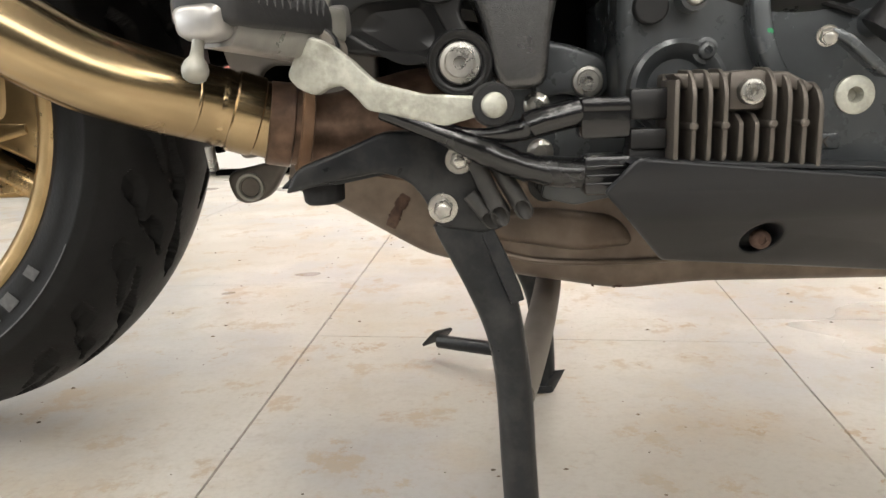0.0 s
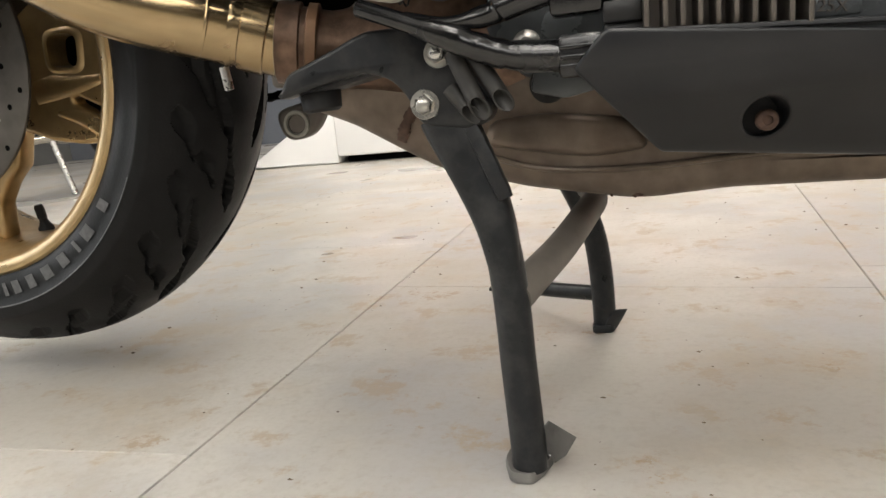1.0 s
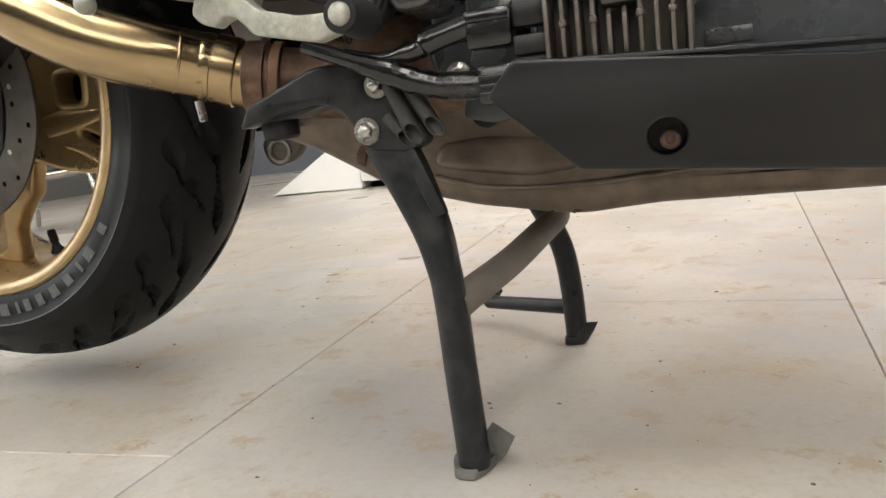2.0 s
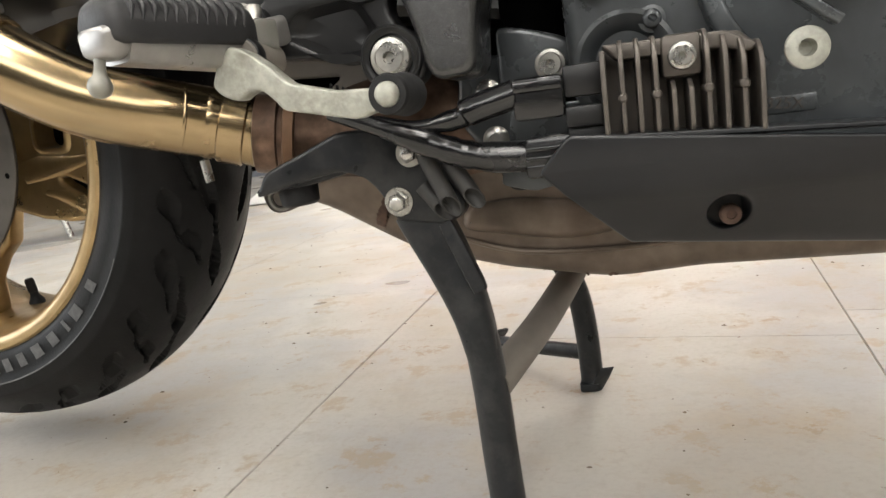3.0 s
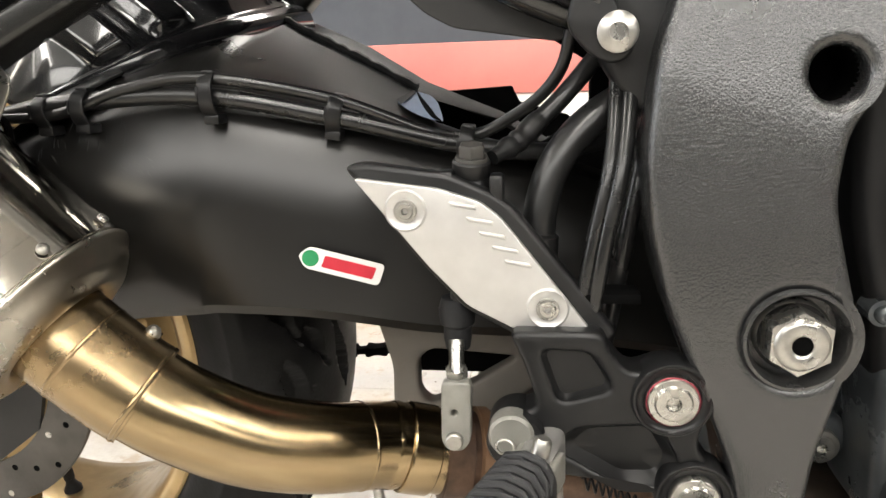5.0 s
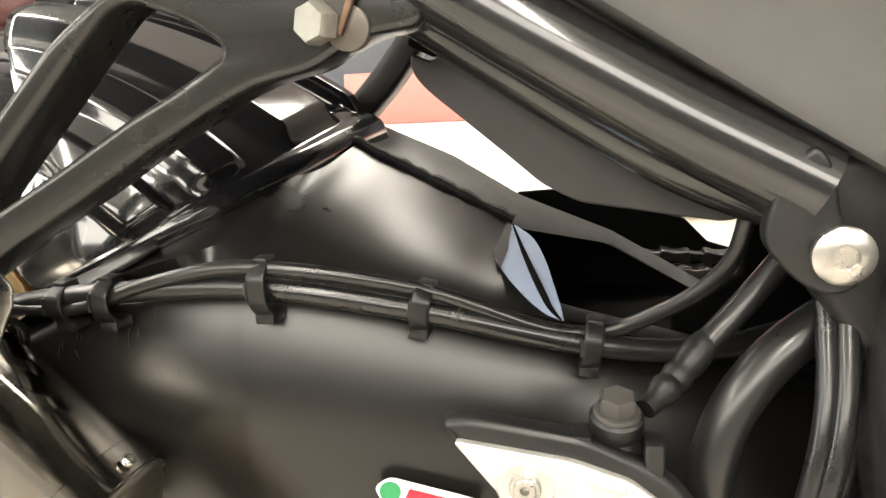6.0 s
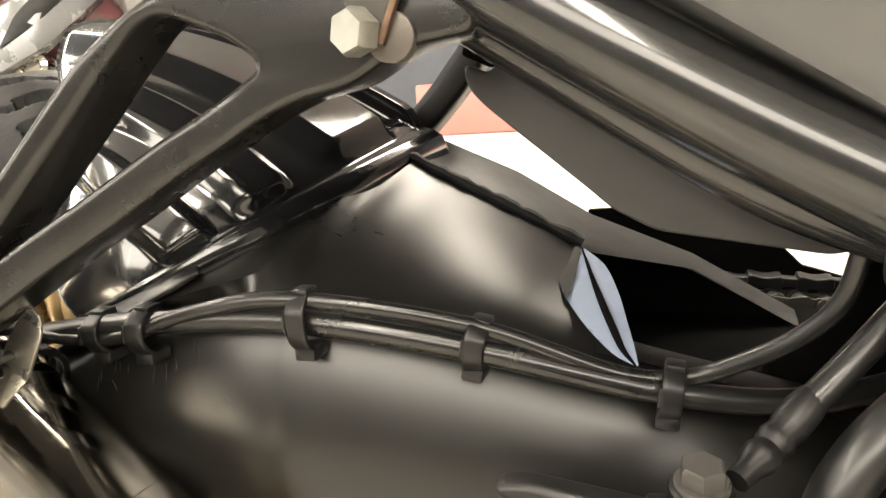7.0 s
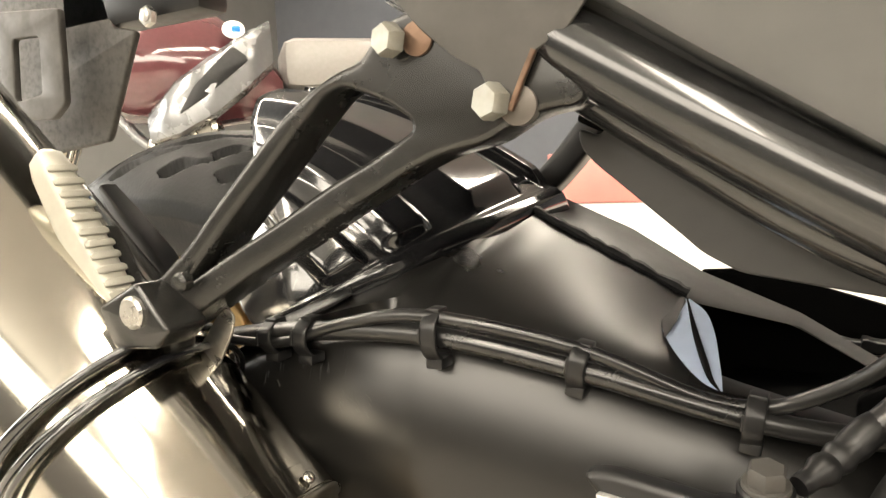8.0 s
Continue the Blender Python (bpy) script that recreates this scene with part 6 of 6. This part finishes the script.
# two added black blocks that paint the shade between plates and engine
P("pivot_shade_block", box(0.015, 0.200, 0.610, 0.720, 0.290, 0.470, 0.015), M_DARK, "black block standing in for shade deep between the plates")
P("frame_shade_block", box(0.07, 0.18, 0.60, 0.72, 0.30, 0.60, 0.02), M_DARK, "black block in place of shaded parts between frame and engine")
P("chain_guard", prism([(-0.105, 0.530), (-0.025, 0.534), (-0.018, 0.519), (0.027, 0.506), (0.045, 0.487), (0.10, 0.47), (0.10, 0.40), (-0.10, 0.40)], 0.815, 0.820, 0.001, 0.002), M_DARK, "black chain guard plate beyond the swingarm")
# three added black plates: shade under the rail, behind spar and link
P("inner_mudguard", prism([(-0.045, 0.622), (0.13, 0.640), (0.13, 0.53), (0.045, 0.545), (-0.010, 0.580)], 0.585, 0.592, 0.001, 0.004), M_DARK, "black plate standing in for shade under the rail")
P("pivot_casting", prism([(0.0, 0.470), (0.0, 0.500), (0.020, 0.512), (0.034, 0.520), (0.034, 0.575), (0.090, 0.590), (0.090, 0.470)], 0.602, 0.612, 0.002, 0.004), M_DARK, "black plate standing in for shade behind the spar")
P("link_backing", prism([(-0.122, 0.402), (-0.112, 0.350), (-0.104, 0.320), (0.018, 0.320), (0.018, 0.402)], 0.640, 0.648, 0.001, 0.004), M_DARK, "black plate standing in for shade behind the suspension link")
# colour near zero to hold the shade this deep in the frame
P("shock_body", lathe([(0.03, -0.06), (0.03, 0.04), (0.02, 0.05), (0, 0.05)], aim((0.03, 0.68, 0.39), (-0.1, 0, 1)), 32), M_DARK, "shock absorber deep in the frame, blackened for its shade")

# rear mudguard plate holder
hold = P("rear_carrier", prism([(-0.607, 0.767), (-0.662, 0.664), (-0.79, 0.652), (-0.87, 0.69), (-0.87, 0.85), (-0.66, 0.85), (-0.64, 0.775)], 0.70, 0.708, 0.003, 0.006), M_CARRIER, "dusty speckled plastic mudguard carrier")
P("slotted_frame", prism([(-0.765, 0.800), (-0.664, 0.790), (-0.668, 0.700), (-0.690, 0.686), (-0.770, 0.692)], 0.660, 0.668, 0.002, 0.006, holes=[[(-0.742, 0.770), (-0.698, 0.768), (-0.702, 0.712), (-0.748, 0.708)]]), M_DUST2, "square slotted frame", hold)
P("carrier_rail", box(-0.72, -0.52, 0.70, 0.74, 0.775, 0.83, 0.008), M_BLACK, "", hold)
P("screw", hex_bolt((-0.578, 0.694, 0.775), Y, 0.010, 0.006), M_STEEL, "", hold)

# drive chain beyond the wheel
for i in range(36):
    q = Matrix.Translation((-0.46 + 0.0158 * i, 0.775, 0.257 + 0.0013 * i)) @ Matrix.Rotation(radians(-5), 4, "Y")
    w = 0.0062 if i % 2 else 0.0048
    P("chain_link", prism(fillet([(-0.0115, -w), (-0.003, -w * 0.6), (0.003, -w * 0.6), (0.0115, -w), (0.0115, w), (0.003, w * 0.6), (-0.003, w * 0.6), (-0.0115, w)], 0.004, 2), -0.008 if i % 2 else -0.005, 0.008 if i % 2 else 0.005, 0.001, 0, m=q), M_DARK, "")

for i in range(10):
    q = Matrix.Translation((0.002 + 0.0158 * i, 0.792, 0.4825 - 0.0005 * i)) @ Matrix.Rotation(radians(4), 4, "Y")
    w = 0.0062 if i % 2 else 0.0048
    P("chain_link", prism(fillet([(-0.0115, -w), (-0.003, -w * 0.6), (0.003, -w * 0.6), (0.0115, -w), (0.0115, w), (0.003, w * 0.6), (-0.003, w * 0.6), (-0.0115, w)], 0.004, 2), -0.008 if i % 2 else -0.005, 0.008 if i % 2 else 0.005, 0.001, 0, m=q), M_SATIN, "")

# suspension link casting below the swingarm
P("suspension_link", prism([(-0.120, 0.392), (-0.105, 0.340), (-0.107, 0.280), (-0.070, 0.285), (-0.030, 0.305), (0.010, 0.335), (0.010, 0.390)], 0.600, 0.616, 0.003, 0.008, holes=[[(-0.086, 0.347), (-0.076, 0.355), (-0.012, 0.350), (-0.048, 0.327), (-0.078, 0.311), (-0.086, 0.320)]]), M_DUST, "dusty brown suspension link casting below the swingarm")
P("guard_prong", sweep([(-0.442, 0.53, 0.619), (-0.424, 0.53, 0.600), (-0.396, 0.53, 0.572), (-0.388, 0.53, 0.558)], [(0.003, 0.006), (0.0055, 0.008), (0.0075, 0.008), (0.010, 0.008)], section=CHAMFER, up=(0, 1, 0)), M_SATIN, "black guard stay beside the tyre")

# cast figures on the engine and the tyre
def figures(name, text, size, m, material, parent, depth=0.0004):
    cu = bpy.data.curves.new("f", "FONT")
    cu.body, cu.size, cu.extrude, cu.align_x, cu.align_y = text, size, depth, "CENTER", "CENTER"
    ob = bpy.data.objects.new("f", cu)
    me = bpy.data.meshes.new_from_object(ob)
    bm = bmesh.new()
    bm.from_mesh(me)
    bmesh.ops.transform(bm, matrix=m, verts=bm.verts)
    bpy.data.objects.remove(ob)
    bpy.data.curves.remove(cu)
    return P(name, bm, material, "raised cast figures", parent, 0)


figures("cast_figures", "325X", 0.0095, pose(0.2985, 0.4800, 0.2895, 90, 6, 0), M_FIN, eng)
ta = radians(107)
figures("cast_figures", "18", 0.014, WHEEL @ Matrix.Rotation(ta, 4, "Z") @ Matrix.Translation((0.249, 0, 0.0892)) @ Matrix.Rotation(radians(-90), 4, "Z"), M_TYRE_MARK, tyre)

# ---- the rest of the workshop ----
M_WHITEPAINT = mat("white_paint", (0.80, 0.79, 0.77), 0.45, var=0.03, scale=4)
M_REDPAINT = mat("red_paint", (0.62, 0.20, 0.17), 0.45, var=0.08, scale=3, dirt=(0.45, 0.12, 0.12), dirt_amount=0.3, dirt_scale=2)
M_MAROON = mat("maroon_paint", (0.10, 0.032, 0.036), 0.14, var=0.06, coat=1.0, rough_var=0.04)
M_SILVER = mat("silver_paint", (0.26, 0.265, 0.27), 0.25, metal=0.6, var=0.05)
M_GREYPAINT = mat("grey_paint", (0.24, 0.23, 0.22), 0.4, var=0.05)
M_BLUE = mat("blue_enamel", (0.03, 0.22, 0.62), 0.3)

# low white platform with a red upper edge and a ramp at its end
plat = thing("platform", (0.2, 3.6, 0), "low white workshop platform with red painted upper side", "platform")
part("skirt", box(-1.12, 3.2, 3.22, 4.30, 0.035, 0.44, 0.012), M_WHITEPAINT, plat)
part("red_band", box(-1.12, 3.2, 3.20, 4.32, 0.4405, 0.655, 0.010), M_REDPAINT, plat, "red painted side band")
part("ramp", prism([(-1.62, 0.002), (-1.125, 0.002), (-1.125, 0.30)], 3.24, 4.28, 0.006, 0.01), M_WHITEPAINT, plat, "sloped white end ramp")
# black strip paints the shade of the gap under the skirt
part("gap_shade", box(-1.10, 3.18, 3.30, 4.22, 0.0, 0.0345, 0), M_DARK, plat, "black strip standing in for the shaded gap below")

# parked second motorcycle
UP = Matrix.Translation((0.06, 0, 0.09)) @ Matrix.Diagonal((1.12, 1.1, 1.04, 1))
B2 = pose(-2.40, 2.50, 0, 0, 0, -135)
bike2 = thing("motorcycle", (-2.40, 2.50, 0), "glossy maroon touring motorcycle with silver side panels, parked", "motorcycle")


def Q(name, bm, material, label="", parent=None, smooth=45):
    bmesh.ops.transform(bm, matrix=B2 @ UP if name in ("tank", "badge", "badge_patch", "side_shroud", "shroud_vent") else B2, verts=bm.verts)
    return part(name, bm, material, parent or bike2, label, smooth)


for wx in (-0.70, 0.72):
    wm = aim((wx, 0, 0.31), (0, 1, 0))
    w = Q("wheel", lathe([(0.235, 0.05), (0.25, 0.06), (0.285, 0.062), (0.305, 0.04), (0.31, 0.0), (0.305, -0.04), (0.285, -0.062), (0.25, -0.06), (0.235, -0.05)], wm, 64), M_TYRE, "black road tyre")
    Q("rim", lathe([(0.24, 0.055), (0.225, 0.05), (0.215, 0.03), (0.215, -0.03), (0.225, -0.05), (0.24, -0.055)], wm, 64), M_SILVER, "", w)
    for k in range(5):
        a = radians(72 * k + 20)
        Q("wheel_spoke", sweep([(wx + 0.03 * math.cos(a), 0, 0.31 + 0.03 * math.sin(a)), (wx + 0.22 * math.cos(a), 0, 0.31 + 0.22 * math.sin(a))], [(0.02, 0.02), (0.014, 0.012)], section=RRECT), M_SILVER, "", w)
    Q("wheel_hub", lathe([(0, 0.07), (0.045, 0.07), (0.05, 0.0), (0.045, -0.07), (0, -0.07)], wm, 24), M_SILVER, "", w)
rows = []
for t, w, h, zc2 in ((-0.34, 0.10, 0.05, 0.93), (-0.26, 0.14, 0.11, 0.97), (-0.10, 0.185, 0.16, 1.02), (0.08, 0.20, 0.17, 1.04), (0.22, 0.18, 0.15, 1.03), (0.32, 0.10, 0.09, 1.00), (0.35, 0.02, 0.02, 0.99)):
    rows.append([(t, w * math.cos(a) * (0.85 + 0.15 * abs(math.cos(a))), zc2 - 0.07 + 1.45 * h * math.sin(a)) for a in [2 * math.pi * i / 28 for i in range(28)]])
tank = Q("tank", loft(rows, None, True, True), M_MAROON, "glossy maroon fuel tank")
Q("badge", lathe([(0.040, 0.0), (0.040, 0.006), (0.034, 0.008), (0, 0.008)], aim((-0.17, 0.178, 1.08), (0, 0.9, 0.42)), 28), M_WHITEPAINT, "round white enamel badge", tank)
for sx in (-1, 1):
    Q("badge_patch", box(-0.006 if sx > 0 else -0.024, 0.024 if sx > 0 else 0.006, 0.0, 0.014, 0.002, 0.010, 0.002, m=aim((-0.17, 0.178, 1.08), (0, 0.9, 0.42)) @ Matrix.Rotation(math.pi * (sx < 0), 4, "Z")), M_BLUE, "blue enamel quarter", tank)
shroud = []
for t, (zl, zh, yo) in ((-0.30, (0.94, 1.12, 0.17)), (-0.20, (0.84, 1.06, 0.21)), (-0.08, (0.74, 0.97, 0.23)), (0.04, (0.67, 0.88, 0.23)), (0.14, (0.64, 0.76, 0.20))):
    shroud.append([(t, yo - 0.03, zl), (t, yo + 0.01, zl + 0.02), (t, yo + 0.015, (zl + zh) / 2), (t, yo, zh - 0.02), (t, yo - 0.04, zh)])
sh = Q("side_shroud", loft(shroud), M_SILVER, "silver curved side panel")
sh.modifiers.new("shell", "SOLIDIFY").thickness = 0.008
Q("shroud_vent", prism([(-0.22, 0.96), (-0.06, 0.82), (0.04, 0.75), (-0.02, 0.86), (-0.16, 1.01)], 0.0, 0.006, 0.002, 0.02, m=Matrix.Translation((0, 0.250, 0)) @ Matrix.Rotation(radians(4), 4, "Z")), M_BLACK, "dark vent", sh)
Q("tail", box(-0.80, -0.32, -0.16, 0.16, 0.98, 1.20, 0.06), M_GREYPAINT, "smooth grey tail unit")
Q("seat", sweep(spline([(-0.30, 0, 0.93), (-0.45, 0, 0.90), (-0.70, 0, 0.98), (-0.88, 0, 1.06)]), [(0.15, 0.045)] * 19, section=RRECT, up=(0, 0, 1)), M_RUBBER, "black padded seat")
eng2 = Q("engine_block", box(-0.22, 0.24, -0.16, 0.16, 0.28, 0.66, 0.04), M_ENGINE, "grey finned engine")
for sy in (-1, 1):
    Q("cylinder_head", lathe([(0.085, 0), (0.095, 0.03), (0.095, 0.12), (0.075, 0.15), (0, 0.155)], aim((0.06, 0.15 * sy, 0.52), (0, sy, 0.1)), 28), M_SILVER, "silver cylinder head cover", eng2)
    Q("fork_leg", sweep([(0.72, 0.10 * sy, 0.31), (0.46, 0.10 * sy, 1.02)], 0.026, 18), M_CHROME, "chrome fork leg")
    Q("frame_tube", sweep(spline([(0.40, 0.07 * sy, 0.95), (0.20, 0.14 * sy, 0.74), (-0.20, 0.15 * sy, 0.66), (-0.45, 0.12 * sy, 0.62), (-0.70, 0.11 * sy, 0.31)]), 0.018, 14), M_SILVER, "")
    Q("header_pipe", sweep(spline([(0.12, 0.24 * sy, 0.48), (0.20, 0.22 * sy, 0.36), (0.10, 0.15 * sy, 0.25), (-0.30, 0.14 * sy, 0.26), (-0.75, 0.17 * sy, 0.38), (-1.00, 0.17 * sy, 0.46)]), [0.02] * 18 + [0.04] * 13, 18), M_CHROME, "chrome exhaust")
Q("handlebar", sweep(spline([(0.30, -0.36, 1.16), (0.38, -0.18, 1.20), (0.42, 0, 1.16), (0.38, 0.18, 1.20), (0.30, 0.36, 1.16)]), 0.014, 14), M_BLACK, "")
for px, pz, pr in ((0.00, 0.80, 0.07), (-0.15, 0.72, 0.06), (0.15, 0.74, 0.08), (-0.30, 0.80, 0.05), (0.26, 0.66, 0.06)):
    Q("chrome_cover", lathe([(pr, 0), (pr, 0.05), (pr * 0.8, 0.08), (pr * 0.5, 0.085), (pr * 0.4, 0.07), (0, 0.07)], aim((px, 0.16, pz), (0.2, 1, 0.25)), 24), M_CHROME, "chrome engine cover", eng2)
Q("side_stand", sweep([(-0.05, -0.16, 0.26), (-0.02, -0.30, 0.008)], 0.012, 12), M_STEEL, "")
Q("centre_leg", sweep([(-0.25, 0.14, 0.27), (-0.30, 0.20, 0.010)], 0.013, 12), M_STEEL, "")

# rolling stool
stool = thing("rolling_stool", (-2.55, 3.75, 0), "black rolling workshop stool with chrome legs", "stool")
part("seat", lathe([(0, 0.40), (0.17, 0.40), (0.19, 0.385), (0.19, 0.36), (0.17, 0.345), (0, 0.34)], Matrix.Translation((-2.55, 3.75, 0)), 36), M_RUBBER, stool, "round black padded seat")
for k in range(4):
    a = radians(45 + 90 * k)
    ex, ey = -2.55 + 0.20 * math.cos(a), 3.75 + 0.20 * math.sin(a)
    part("leg", sweep([(-2.55 + 0.10 * math.cos(a), 3.75 + 0.10 * math.sin(a), 0.345), (ex, ey, 0.06)], 0.014, 14), M_CHROME, stool, "chrome leg")
    part("caster", lathe([(0.02, -0.012), (0.028, -0.010), (0.028, 0.010), (0.02, 0.012), (0, 0.012)], aim((ex, ey, 0.028), (0, 1, 0)), 20), M_DARK, stool)
part("ring_brace", sweep([(-2.55 + 0.165 * math.cos(a), 3.75 + 0.165 * math.sin(a), 0.16) for a in [2 * math.pi * i / 32 for i in range(33)]], 0.009, 10), M_BLACK, stool)

# unseen high south-wall window, added as front fill: frame, lamp in its opening
fill_win = thing("fill_window_south", (0.3, y0 + 0.01, 1.75), "long high steel window, unseen, added as fill light", "window", kind="structure")
for wx in (-3.6, -2.3, -1.0, 0.3, 1.6, 2.9, 4.2):
    part("mullion", box(wx - 0.03, wx + 0.03, y0 + 0.002, y0 + 0.05, 1.75, 3.0, 0.004), M_WHITEPAINT, fill_win)
for wz in (1.75, 3.0):
    part("rail", box(-3.63, 4.23, y0 + 0.002, y0 + 0.048, wz - 0.03, wz + 0.03, 0.004), M_WHITEPAINT, fill_win)
lamp = bpy.data.lights.new("fill_light", "AREA")
lamp.shape, lamp.size, lamp.size_y, lamp.energy, lamp.color = "RECTANGLE", 7.7, 1.18, FILL_POWER * 1.25, (1.0, 0.965, 0.90)
lo = new("fill_light", lamp)
lo.matrix_world = look((0.3, y0 + 0.06, 2.375), (0.3, 2.0, 2.375))

# unseen west-wall window, added to brighten the pillion bracket: frame, lamp in its opening
fill_win2 = thing("fill_window_west", (-4.99, 0.2, 0.6), "tall steel window, unseen, added as fill light", "window", kind="structure")
for wy in (-2.0, -0.5, 1.0, 2.5):
    part("mullion", box(-4.998, -4.95, wy - 0.03, wy + 0.03, 0.5, 2.6, 0.004), M_WHITEPAINT, fill_win2)
for wz in (0.5, 2.6):
    part("rail", box(-4.998, -4.952, -2.03, 2.53, wz - 0.03, wz + 0.03, 0.004), M_WHITEPAINT, fill_win2)
lamp2 = bpy.data.lights.new("fill_light", "AREA")
lamp2.shape, lamp2.size, lamp2.size_y, lamp2.energy, lamp2.color = "RECTANGLE", 4.4, 2.0, FILL_POWER, (0.95, 0.98, 1.0)
lo2 = new("fill_light", lamp2)
lo2.matrix_world = look((-4.94, 0.25, 1.55), (0, 0.25, 1.55))

# specks and crumbs of dirt on the floor
bm = bmesh.new()
for i in range(900):
    sx, sy = random.uniform(-0.9, 1.5), random.uniform(0.25, 2.6)
    r = random.choice((0.0007, 0.0008, 0.0009, 0.0010, 0.0012, 0.0016, 0.0024, 0.0034))
    c = Vector((sx, sy, 0.0002))
    ang = random.random() * 6.28
    k = random.randint(5, 7)
    el = random.uniform(0.4, 1.0)
    ring = [bm.verts.new(c + Vector((r * math.cos(ang + 2 * math.pi * j / k) * random.uniform(0.7, 1.2), r * el * math.sin(ang + 2 * math.pi * j / k), 0))) for j in range(k)]
    tip = bm.verts.new(c + Vector((0, 0, r * 0.5)))
    for j in range(k):
        bm.faces.new((ring[j], ring[(j + 1) % k], tip))
crumb = part("floor_crumbs", bm, mat("crumbs", (0.15, 0.115, 0.08), 0.9, var=0.5, scale=30), None)
tagged(crumb, "scattered dark crumbs of dirt on the floor tiles", "dirt", kind="stuff")

# floor tiles: long staggered tiles whose columns run slightly askew
TILE_L = 0.797
GAP = 0.0009


def joint_x(i, y):
    """The long joint left of column i, at y."""
    return -0.144 + 0.6 * i + 0.036 * (y - 0.96) if i <= 0 else 0.460 + 0.6 * (i - 1) + 0.11 * (y - 0.91)


def tile(i, ya):
    """One tile of column i whose near edge starts at ya."""
    lean_y = 0.0 if i < 0 else -0.112
    top = []
    for side, yy, sx, sy in ((i, ya, 1, 1), (i + 1, ya, -1, 1), (i + 1, ya + TILE_L, -1, -1), (i, ya + TILE_L, 1, -1)):
        y = yy + (lean_y * 0.6 if side > i else 0.0)
        y = min(max(y, y0), y1)
        top.append((min(max(joint_x(side, y) + sx * GAP, x0), x1), y + sy * GAP * 0.6))
    if top[1][0] - top[0][0] < 0.05 or top[3][1] - top[0][1] < 0.05 or top[2][1] - top[1][1] < 0.05:
        return
    me = bpy.data.meshes.new("tile")
    mx, my = sum(p[0] for p in top) / 4, sum(p[1] for p in top) / 4
    rim = [(mx + (x - mx) * 0.9985, my + (y - my) * 0.999, 0.0) for x, y in top]
    me.from_pydata(rim + [(x, y, -0.0008) for x, y in top] + [(x, y, -0.030) for x, y in top], [],
                   [(0, 1, 2, 3)] + [(k + 4 * r, k + 4 * r + 4, (k + 1) % 4 + 4 * r + 4, (k + 1) % 4 + 4 * r) for r in (0, 1) for k in range(4)] + [(11, 10, 9, 8)])
    me.materials.append(M_TILE)
    t = new("tile", me)
    t.parent = floor


for i in range(-9, 10):
    first = {-1: 0.479, 0: 0.975}.get(i, (0.556, 0.21, 0.74)[i % 3])
    for j in range(-7, 8):
        tile(i, first + TILE_L * j)
